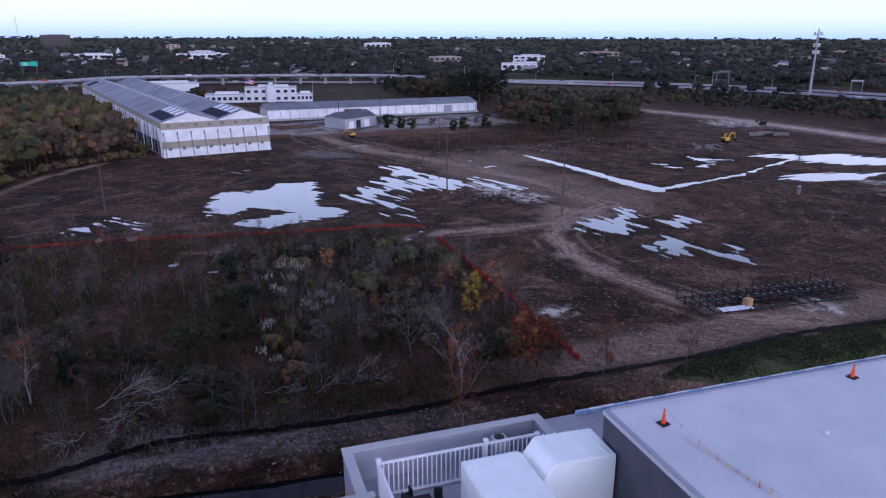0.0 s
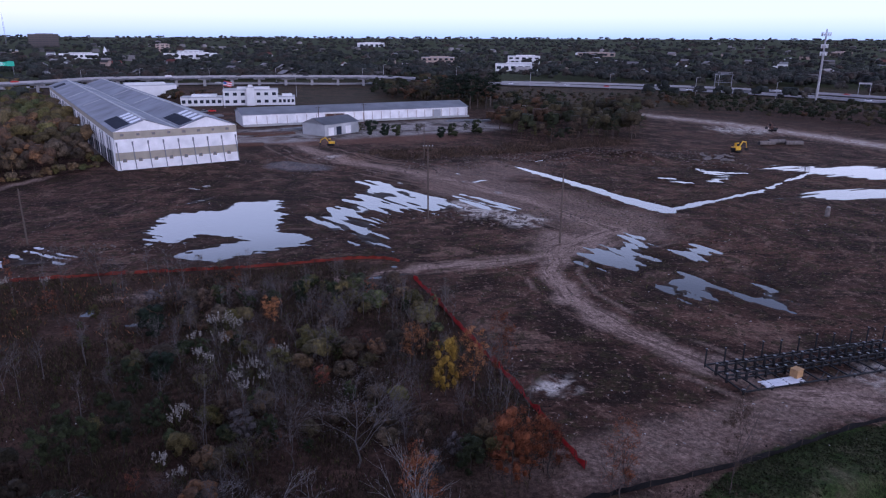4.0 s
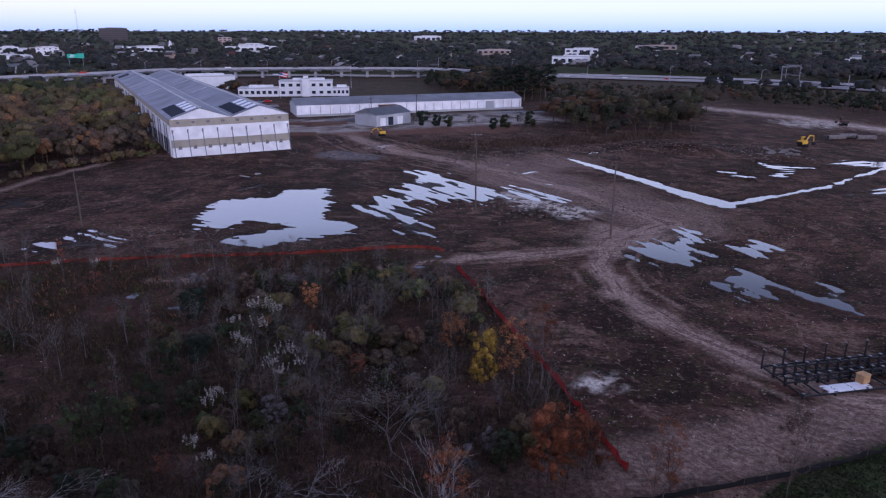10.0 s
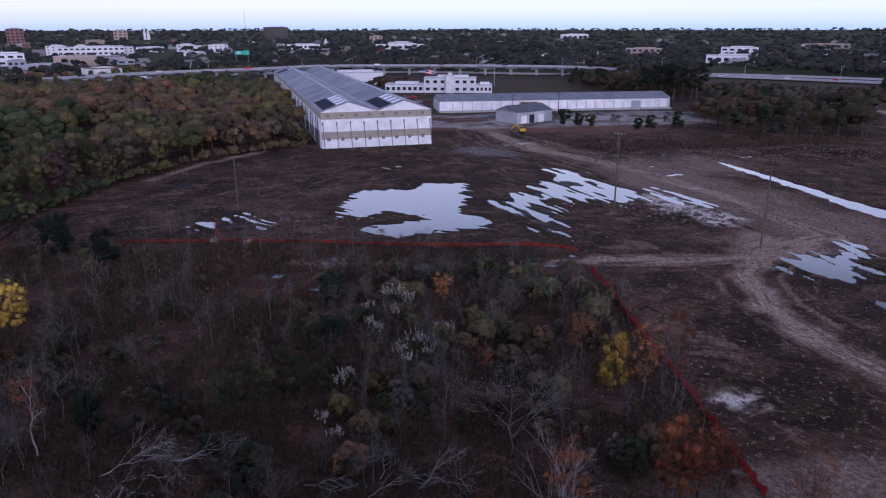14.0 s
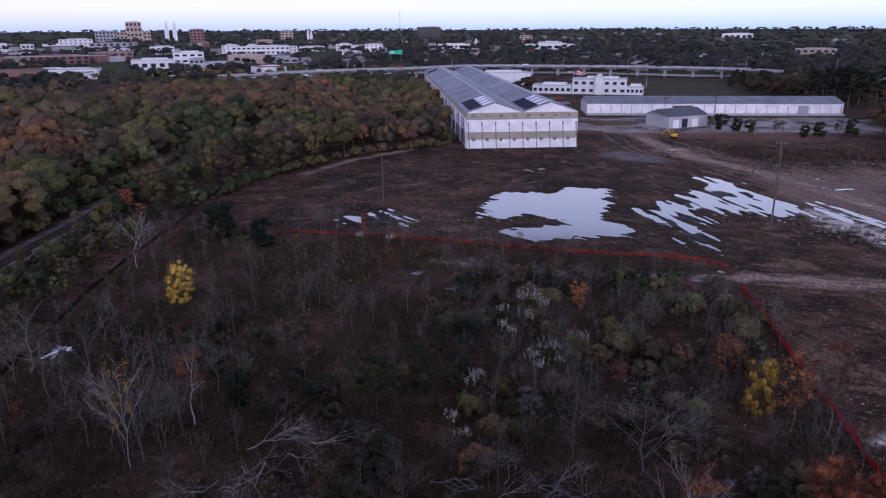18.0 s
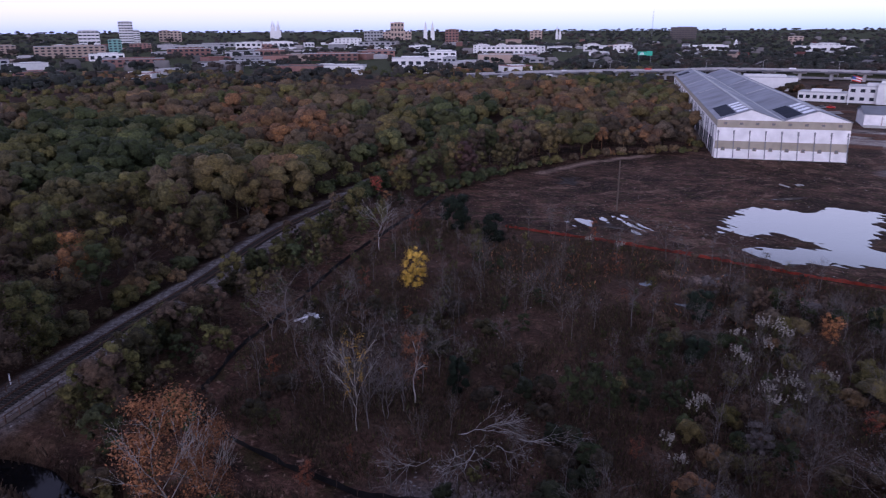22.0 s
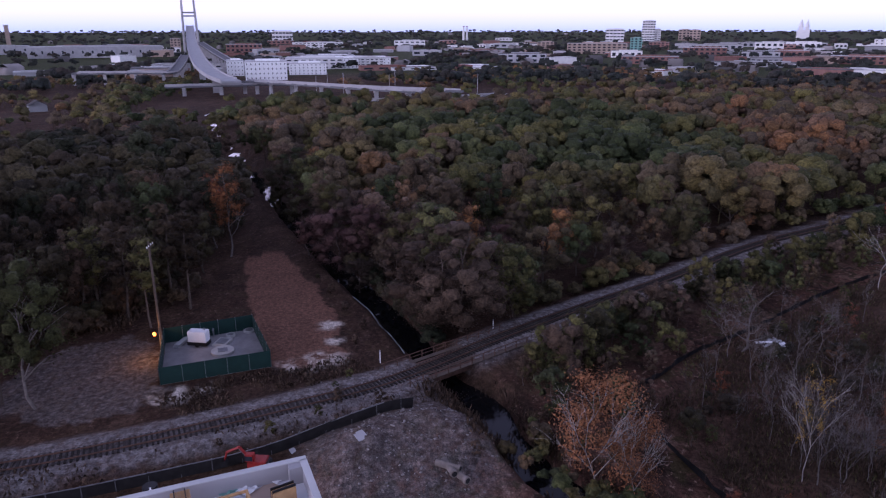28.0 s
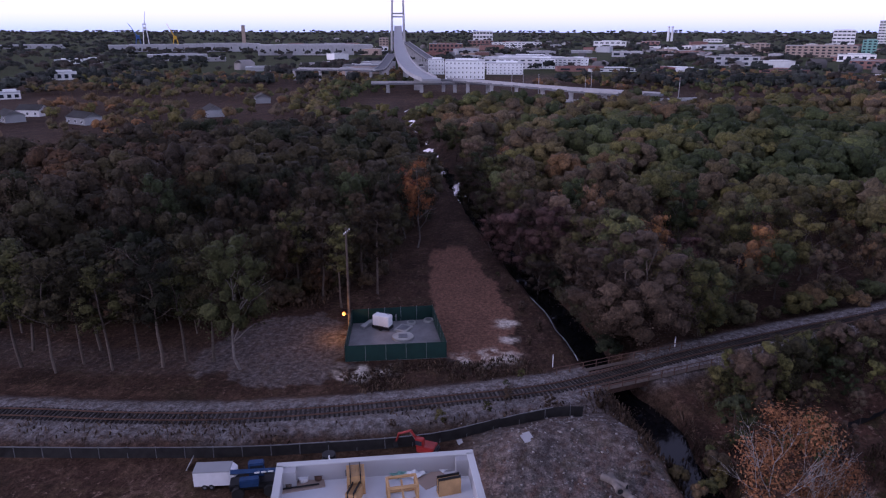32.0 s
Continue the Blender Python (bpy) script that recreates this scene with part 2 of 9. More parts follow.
def rod(p, q, r, r2=None, sides=6, bm=None):
    """A round bar from p to q."""
    out = bm or bmesh.new()
    p, q = Vector(p), Vector(q)
    m = Matrix.Translation((p + q) / 2) @ (q - p).to_track_quat("Z", "Y").to_matrix().to_4x4()
    bmesh.ops.create_cone(out, cap_ends=True, segments=sides, radius1=r, radius2=r if r2 is None else r2, depth=(q - p).length, matrix=m)
    return out


def prism(outline, y0, y1, bm=None):
    """An outline in x and z, drawn out along y."""
    out = bm or bmesh.new()
    a = [out.verts.new((x, y0, z)) for x, z in outline]
    b = [out.verts.new((x, y1, z)) for x, z in outline]
    n = len(a)
    out.faces.new(a), out.faces.new(b[::-1])
    for i in range(n):
        out.faces.new((a[i], b[i], b[(i + 1) % n], a[(i + 1) % n]))
    bmesh.ops.recalc_face_normals(out, faces=out.faces)
    return out


def single(name, bm, material, m, label, category, group="", kind=""):
    """A thing of one mesh."""
    me = bm
    if not isinstance(bm, bpy.types.Mesh):
        me = bpy.data.meshes.new(name)
        bm.to_mesh(me)
        bm.free()
    if not me.materials:
        me.materials.append(material)
    ob = new(name, me)
    ob.matrix_world = m
    return tagged(ob, label, category, group, kind)


# ---- numbers for noise, lines and areas ----
_r = np.random.RandomState(5)
_table = _r.rand(256, 256).astype(np.float32)


def vnoise(x, y):
    """Smooth noise from 0 to 1, a cell a unit."""
    xi, yi = np.floor(x).astype(int), np.floor(y).astype(int)
    fx, fy = x - xi, y - yi
    fx, fy = fx * fx * (3 - 2 * fx), fy * fy * (3 - 2 * fy)
    g = lambda a, b: _table[a & 255, b & 255]
    return (g(xi, yi) * (1 - fx) + g(xi + 1, yi) * fx) * (1 - fy) + (g(xi, yi + 1) * (1 - fx) + g(xi + 1, yi + 1) * fx) * fy


def fbm(x, y, octaves=4):
    out, a, s = 0, 0.5, 1.0
    for i in range(octaves):
        out, a, s = out + a * vnoise(x * s + 17 * i, y * s + 31 * i), a / 2, s * 2.03
    return out


def line_far(x, y, pts):
    """Distance from a line of points."""
    best = np.full(np.shape(x), 1e9)
    for (ax, ay), (bx, by) in zip(pts, pts[1:]):
        dx, dy = bx - ax, by - ay
        t = np.clip(((x - ax) * dx + (y - ay) * dy) / (dx * dx + dy * dy), 0, 1)
        best = np.minimum(best, np.hypot(x - ax - t * dx, y - ay - t * dy))
    return best


def inside(x, y, pts):
    out = np.zeros(np.shape(x), bool)
    for (ax, ay), (bx, by) in zip(pts, pts[1:] + pts[:1]):
        if ay != by:
            out ^= ((ay > y) != (by > y)) & (x < (bx - ax) * (y - ay) / (by - ay) + ax)
    return out


def soft(d, a, b):
    t = np.clip((d - a) / (b - a), 0, 1)
    return t * t * (3 - 2 * t)


def curve(pts, step):
    """A smooth line through points, as points step apart."""
    p = np.array([pts[0], *pts, pts[-1]], float)
    out = []
    for i in range(1, len(p) - 2):
        for t in np.linspace(0, 1, 24, endpoint=False):
            a, b, c, e = p[i - 1], p[i], p[i + 1], p[i + 2]
            out.append(0.5 * (2 * b + (c - a) * t + (2 * a - 5 * b + 4 * c - e) * t * t + (3 * b - a - 3 * c + e) * t**3))
    out.append(p[-1])
    out = np.array(out)
    s = np.r_[0, np.cumsum(np.linalg.norm(np.diff(out, axis=0), axis=1))]
    at = np.arange(0, s[-1], step)
    return np.stack([np.interp(at, s, out[:, k]) for k in range(out.shape[1])], 1)

# ---- plan ----
RAIL = [(-48, -130), (-54, -90), (-59.3, -63.9), (-61.1, -50.6), (-63.6, -38.0), (-67.6, -25.9), (-72.7, -13.5), (-78.9, -0.4), (-91.0, 15.6), (-102.2, 32.0), (-112.2, 47.3), (-130.8, 73.2), (-144.3, 98.5), (-165, 135), (-188, 185), (-225, 270)]
CANAL = [(95, 76), (75, 68), (50.5, 58.5), (39, 54.2), (31, 51.5), (21, 48.5), (8, 43), (-10, 37), (-25, 33), (-40, 30), (-52, 22), (-61, 15), (-70.5, 11.8), (-77, 10), (-83, 6.5), (-93, 3.2), (-107, -1.6), (-128, -10.5), (-164, -24), (-219, -43), (-300, -72), (-420, -110)]
TRACK_A = [(58, 76), (43, 79), (36, 88), (29, 97), (22, 113), (21, 128), (27, 143), (42, 159)]
TRACK_B = [(42, 157), (33, 172), (22, 192), (4, 217), (-20, 241), (-36, 250), (-54, 280), (-62, 295), (-66, 305)]
TRACK_C = [(28, 140), (13, 134), (-4, 129), (-15, 124), (-29, 119), (-43, 115), (-60, 112)]
TRACK_D = [(95, 440), (120, 414), (154, 371), (176, 326), (194, 282), (230, 240)]
TRACK_E = [(-134.5, 169.1), (-134.9, 178.5), (-134.7, 192.9), (-131.5, 207.9), (-127.8, 223.0)]
SILT = [(-47, 33), (-36, 40), (-23, 43), (-11, 46.5), (4, 53), (16, 57), (33, 63), (50, 70.5), (67, 76), (95, 88), (140, 108)]
SILT_W = [(-47, 33), (-51, 32), (-56, 30.5), (-67, 28.5), (-74, 28.5), (-79, 34), (-85, 41), (-91, 51), (-105, 72), (-113, 86), (-125, 109), (-136, 128)]
DITCH = [(20, 252), (25, 245), (35, 226), (45, 207), (54, 188), (60, 178)]
DITCH_R = [(60, 178), (76, 189), (95, 202), (112, 219), (130, 236), (150, 242)]
DITCH_FAR = [(25, 245), (36, 255), (48, 264), (66, 270), (80, 272)]
DIRT = [(-134, -29), (-137, -23), (-128, -19.5), (-119, -14.8), (-106, -10.2), (-95, -8.2), (-85.5, -7), (-84, -16), (-88, -17.5), (-98, -21.5), (-104, -23), (-116, -26)]
SCRUB = [(-120, 106), (-99, 114), (-84, 119), (-62, 124), (-39, 127), (-17, 133), (-9, 132), (-2, 111), (8, 83), (14, 62), (4, 53), (-23, 43), (-47, 34), (-70, 30), (-85, 42), (-105, 72)]
# outlines of standing water, with the run of the ruts through it and its depth
PUDDLES = [([(-69.5, 152.6), (-71.4, 166.7), (-70.5, 173.6), (-59.8, 177.0), (-55.2, 187.8), (-44.8, 193.1), (-39.5, 170.5), (-38.5, 157.6), (-30.0, 149.8), (-29.3, 143.5), (-39.2, 139.3), (-42.6, 136.6), (-44.9, 132.4), (-53.8, 131.0), (-56.7, 136.3), (-53.8, 142.5), (-48.0, 148.4), (-48.0, 151.3), (-55.7, 151.7), (-56.9, 145.8), (-65.2, 146.1)], -14, 0.34),
           ([(-33.1, 169.2), (-26.0, 184.4), (-24.8, 202.6), (-24.2, 216.6), (-14.4, 212.0), (-9.0, 199.1), (1.6, 193.1), (3.8, 180.2), (-1.3, 175.9), (-10.1, 175.9), (-18.1, 174.6), (-22.3, 169.4), (-14.6, 164.3), (-16.2, 156.8), (-12.3, 146.6), (-14.5, 140.4), (-20.7, 147.8), (-23.3, 155.2), (-26.8, 152.0)], -50, 0.27),
           ([(-0.3, 196.7), (4.9, 195.6), (13.9, 186.3), (17.7, 177.5), (12.1, 182.1)], -50, 0.22),
           ([(27.2, 133.6), (31.4, 144.0), (39.2, 148.0), (41.8, 155.5), (49.0, 154.2), (45.4, 145.5), (42.4, 130.5), (35.7, 128.0), (30.6, 128.6)], -62, 0.25),
           ([(50.3, 143.8), (61.9, 147.2), (55.4, 134.3), (49.5, 132.5)], -62, 0.23),
           ([(37.4, 118.8), (40.7, 122.9), (47.9, 127.0), (50.2, 126.2), (51.0, 118.4), (49.2, 111.1), (44.1, 110.2), (40.5, 113.2)], -62, 0.25),
           ([(50.9, 114.8), (55.0, 114.6), (62.5, 125.9), (63.1, 120.8), (61.5, 112.5), (63.7, 108.7), (56.3, 105.6), (51.7, 109.0)], -62, 0.25),
           ([(-91.3, 130.4), (-87.3, 132.3), (-88.8, 138.8), (-84.8, 134.1), (-79.8, 135.3), (-78.4, 130.6), (-84.4, 127.5)], -25, 0.17), ([(-128.6, 169.6), (-123.2, 172.6), (-118.1, 165.4), (-116.9, 155.1), (-120.4, 156.0)], -25, 0.17),
           ([(-75.9, 200.1), (-73.1, 209.9), (-71.4, 206.5), (-73.6, 196.2)], -40, 0.2), ([(1.7, 228.4), (7.0, 233.0), (6.3, 225.8)], 0, 0.22), ([(6.9, 215.5), (12.3, 217.7), (11.2, 212.3)], 0, 0.22), ([(13.3, 203.2), (17.5, 205.2), (16.4, 200.3)], 0, 0.22),
           ([(66.1, 224.0), (75.7, 226.6), (80.0, 216.1), (77.7, 209.2), (72.0, 214.6)], -20, 0.24), ([(88.2, 242.8), (98.7, 238.4), (108.9, 232.2), (96.9, 222.8), (87.5, 215.9), (86.4, 229.4)], -20, 0.26), ([(71.1, 245.8), (78.3, 244.2), (74.8, 238.5)], 0, 0.22)]
POOLS = [(150, 232, 36, 12, -15, 0.3)]
POOLS_B = [(125, 200, 24, 7, 15, 0.22), (-12, 124, 6, 0.8, 20, 0.12), (-29, 121, 4, 0.6, 25, 0.1), (-68, 188, 6, 1.2, 60, 0.1)]


def far_rise(x, y):
    """The land lifts gently towards the skyline."""
    return 27 * soft(np.hypot(x, y), 1700, 4600)


def land(x, y):
    """Height of the ground, and the shares of its covers."""
    site = soft(-line_far(x, y, [(60, 180), (-60, 190)]), -170, -120)
    bumps = fbm(x / 9, y / 9) - 0.47
    h = 0.10 * bumps + 0.05 * (fbm(x / 1.7, y / 1.7, 2) - 0.37)
    u, v = 0.94 * x + 0.34 * y, -0.34 * x + 0.94 * y
    ruts = vnoise(u / 11, v / 1.1) - 0.5
    h = h + 0.06 * ruts * site
    low, damp_shade = np.zeros_like(h), np.zeros_like(h)
    for outline, turn, depth in PUDDLES:
        xs, ys = zip(*outline)
        near = (x > min(xs) - 14) & (x < max(xs) + 14) & (y > min(ys) - 14) & (y < max(ys) + 14)
        if not near.any():
            continue
        px, py = x[near], y[near]
        c, s = math.cos(radians(turn)), math.sin(radians(turn))
        bend = py * c - px * s + 2.6 * (fbm(px / 9, py / 9, 2) - 0.37)
        across = 0.65 * vnoise((px * c + py * s) / 7 + turn, bend / 1.05) + 0.35 * vnoise((px * c + py * s) / 16 + turn, bend / 2.3) - 0.5
        d = line_far(px, py, outline + outline[:1]) * np.where(inside(px, py, outline), -1, 1)
        d = d + 0.4 + 3.2 * (fbm(px / 3.5, py / 3.5) - 0.47) + 1.8 * (vnoise(px / 0.9, py / 0.9) - 0.5) + (4.4 if turn > -40 else 3.8 if turn == -50 else 2.8) * across + (0.2 if turn > -40 else 0.7 if turn == -50 else 1.5)
        damp_shade[near] = np.maximum(damp_shade[near], 1 - soft(d, -1, 9 if len(xs) > 5 else 4))
        low[near] = np.maximum(low[near], depth * (1 - soft(d, -2.4, 0.6)))
        h[near] = h[near] + (0.30 if turn > -20 else 1.05 if turn > -60 else 0.8) * across * (1 - soft(d, 0, 5))
    for cx, cy, a, b, turn, depth in POOLS + POOLS_B:
        c, s = math.cos(radians(turn)), math.sin(radians(turn))
        p, q = ((x - cx) * c + (y - cy) * s) / a, ((y - cy) * c - (x - cx) * s) / b
        r = np.sqrt(p * p + q * q) + 0.6 * (fbm(x / 6 + cx, y / 6) - 0.47) + 0.55 * ruts
        low = np.maximum(low, depth * (1 - soft(r, 0.55, 1.15)))
    h = h - low
    for pts, w in ((DITCH, 2.0), (DITCH_R, 1.0), (DITCH_FAR, 0.5)):
        wider = w * (0.55 + 1.1 * np.exp(-np.hypot(x - 57, y - 183) / 22))
        trench = line_far(x, y, pts) + 3.0 * (fbm(x / 3, y / 3) - .47)
        h = h - 0.5 * (1 - soft(trench, wider * 0.5, wider * 1.5))
        # wet ditch margin, with the shadow of the banks painted in
        damp_shade = np.maximum(damp_shade, 1 - soft(trench, wider, wider + 3.5))
    inner = inside(x, y, [(30, 246), (60, 186), (128, 240), (70, 264)])
    h = h + 0.12 * inner * (1 - soft(low, 0.0, 0.08))
    # scrub ground, spoil heaps
    h = h + 0.5 * (fbm(x / 5, y / 5) - 0.45) * inside(x, y, SCRUB)
    for cx, cy, r, t in ((-33, 258, 11, 2.0), (75, 262, 14, 2.2), (58, 268, 16, 2.5), (20, 250, 12, 1.2), (100, 245, 9, 1.0), (-66, 1, 8.5, 2.6), (-63, -5, 7, 2.0), (-66, 7, 6, 1.6), (128, 172, 6, 0.7), (12, 168, 8, 0.4), (*(-55.5, 243.4), 8, 1.3), (*(-45.6, 239.5), 7, 0.8)):
        h = h + t * np.exp(-((x - cx) ** 2 + (y - cy) ** 2) / (r * r * 0.5)) * (0.6 + 0.8 * fbm(x / 4, y / 4))
    # embankment and canal
    rd, cd = line_far(x, y, RAIL), line_far(x, y, CANAL)
    bank = 0.9 * (1 - soft(rd, 2.6, 6.5))
    h = h * soft(rd, 2, 6) + bank
    h = h - (2.6 + bank) * (1 - soft(cd + 0.8 * (fbm(x / 4, y / 4) - 0.47), 1.0, 4.2))
    h = h - 1.6 * np.exp(-((x + 74) ** 2 + (y - 11.3) ** 2) / 9.0) * (rd > 5)
    h = h * (1 - soft(np.hypot(x, y - 60), 420, 600)) + far_rise(x, y)
    # covers
    sand = np.zeros_like(h)
    for pts, w in ((TRACK_A, 3.2), (TRACK_B, 4.2), (TRACK_C, 2.2), (TRACK_D, 10), (TRACK_E, 1.5)):
        sand = np.maximum(sand, 1 - soft(line_far(x, y, pts) + 4.5 * (fbm(x / 4, y / 4) - 0.47), w * 0.35, w * 1.3))
    for pts, gaps in ((TRACK_B, (4.6, 6.4, 9.0, 10.8, 14.0)), (TRACK_A, (5.6,)), (TRACK_C, (2.6,)), (TRACK_D, (12, 15))):
        d = line_far(x, y, pts) + 2.2 * (fbm(x / 14, y / 14, 2) - 0.37)
        for g in gaps:
            sand = np.maximum(sand, 0.5 * (1 - soft(np.abs(d - g), 0.25, 0.75)) * soft(fbm(x / 11 + g, y / 11, 2), 0.30, 0.44))
    sand = np.maximum(sand, 0.95 * (1 - soft(np.hypot(x - 29, y - 147) + 9 * (fbm(x / 5, y / 5) - .47), 5, 15)))
    sand = np.maximum(sand, 0.6 * (1 - soft(np.abs(line_far(x, y, SILT) - 6 + 5 * (fbm(x / 8, y / 8) - 0.47)), 2, 7)) * soft(x, -25, 20) * soft(y, 50, 62))
    sand = np.maximum(sand, 0.55 * (1 - soft(line_far(x, y, [(24, 236), (0, 222), (14, 200), (32, 184), (44, 165)]) + 16 * (fbm(x / 8, y / 8) - 0.47), 7, 20)))
    white = 0.9 * (1 - soft(line_far(x, y, [(5.4, 182.9), (11.7, 174.5), (20.9, 167.2)]) + 9 * (fbm(x / 4, y / 4) - 0.47), 2.5, 7.5))
    white = np.maximum(white, 0.6 * (1 - soft(line_far(x, y, TRACK_D) + 6 * (fbm(x / 6, y / 6) - 0.47), 2.5, 8)))
    for cx, cy, r in ((14, 80, 3.2), (130, 172, 6), (132, 190, 5), (-79, -28, 2.6), (-80, -24, 1.5), (-85.5, -14, 2.2), (-86.5, -11, 2.6), (-87, -8.5, 2.2), (-93, -8.8, 1.6), (-99, -10, 1.8), (150, 345, 16), (60, 84, 5), (-42, 258, 5)):
        white = np.maximum(white, 0.85 * (1 - soft(np.hypot(x - cx, y - cy) + r * 1.8 * (fbm(x / 2.2, y / 2.2) - 0.47), r * 0.3, r * 1.2)))
    xj, yj = x + 7 * (fbm(x / 4, y / 4) - 0.47), y + 7 * (fbm(y / 4 + 50, x / 4) - 0.47)
    scrub = np.maximum(inside(xj, yj, SCRUB) * 1.0, 0)
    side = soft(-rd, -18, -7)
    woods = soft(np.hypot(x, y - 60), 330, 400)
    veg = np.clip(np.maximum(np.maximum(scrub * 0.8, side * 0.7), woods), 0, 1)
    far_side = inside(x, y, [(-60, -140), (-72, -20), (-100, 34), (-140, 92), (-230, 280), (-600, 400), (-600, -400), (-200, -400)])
    # woodland side: less litter colour, and the trees' shade put into the ground
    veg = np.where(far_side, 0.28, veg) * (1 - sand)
    damp_shade = np.maximum(damp_shade, 0.95 * far_side * (1 - sand))
    red = inside(x + 0.5 * (xj - x), y + 0.5 * (yj - y), DIRT) * 1.0
    red = np.maximum(red, 0.8 * (1 - soft(line_far(x, y, [(-88, 300), (-40, 305), (0, 318)]) + 14 * (fbm(x / 9, y / 9) - .47), 5, 16)))
    gravel = np.maximum(1 - soft(rd + 1.8 * (fbm(x / 2, y / 2) - 0.47), 2.9, 5.2), 0.75 * (1 - soft(line_far(x, y, SILT) + 4 * (fbm(x / 5, y / 5) - .5) + 4 * (line_far(x, y, SILT) < 0), 1.5, 7)) * soft(-y, -50, -41) * soft(x, -50, -40))
    gravel = np.maximum(gravel, 0.5 * (1 - soft(np.hypot((x + 65) / 1.2, y - 1) + 5 * (fbm(x / 4, y / 4) - .47), 8, 15)))
    gravel = np.maximum(gravel, 0.8 * (1 - soft(line_far(x, y, [(-57.2, 242.0), (-44.2, 237.4)]) + 6 * (fbm(x / 4, y / 4) - .47), 3, 8)))
    gravel = np.maximum(gravel, 0.45 * inside(xj, yj, [(-73, -42), (-74, -33), (-77, -29), (-81, -30.5), (-95, -34), (-97, -38), (-94, -46), (-88, -49), (-80, -50), (-75, -50)]))
    gravel = np.maximum(gravel, 0.16 * (1 - soft(line_far(x, y, [(-77, -120), (-75, -79), (-75, -61), (-79, -44)]), 2.5, 5)))
    gravel = gravel * soft(cd, 2.2, 5.0)
    pave = 1 - soft(np.maximum(np.abs((x + 60) * 0.91 + (y - 330) * 0.42) - 95, np.abs(-(x + 60) * 0.42 + (y - 330) * 0.91) - 26), -6, 4)
    grass = inside(x + 0.3 * (xj - x), y + 0.3 * (yj - y), [(25, 56), (30, 55.5), (34, 55), (41, 57), (51, 60), (75, 69), (110, 82), (110, 96), (67, 76), (59, 73), (43, 68), (32, 63), (27, 59)]) * 1.0
    grass = np.maximum(grass, 0.25 * soft(y, 430, 470) * (1 - soft(y, 640, 700)) * soft(x, -200, -150))
    grass = np.maximum(grass, 0.9 * soft(np.hypot(x, y), 640, 800))
    trails = line_far(x, y, TRACK_A)
    for pts in (TRACK_B, TRACK_C, TRACK_E):
        trails = np.minimum(trails, line_far(x, y, pts))
    trails = trails + 0.9 * (fbm(x / 9, y / 9, 2) - 0.4)
    return h, sand, white, veg, red, gravel, pave, grass, low, trails, damp_shade


# ---- ground: one sheet to the horizon ----
def spread(a, b, step, far, grow):
    out = list(np.arange(a, b, step))
    for end, way in ((out[0], -1), (out[-1], 1)):
        s, p = step, end
        side = []
        while abs(p) < far:
            s *= grow
            p += way * s
            side.append(p)
        out = side[::-1] + out if way < 0 else out + side
    return np.array(out)


gx, gy = spread(-110, 166, 0.55, 4700, 1.09), spread(-64, 282, 0.62, 4700, 1.09)
X, Y = np.meshgrid(gx, gy, indexing="ij")
cover = land(X, Y)
nx, ny = X.shape
idx = np.arange(nx * ny).reshape(nx, ny)
ground_me = quick_mesh("ground", np.stack([X, Y, cover[0]], -1).reshape(-1, 3),
                       np.stack([idx[:-1, :-1], idx[1:, :-1], idx[1:, 1:], idx[:-1, 1:]], -1).reshape(-1, 4), smooth=True)
for name, values in zip(("sand", "white", "veg", "red", "gravel", "pave", "grass", "wet", "trails", "damp_shade"), cover[1:]):
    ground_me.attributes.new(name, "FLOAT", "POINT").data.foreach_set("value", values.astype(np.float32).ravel())


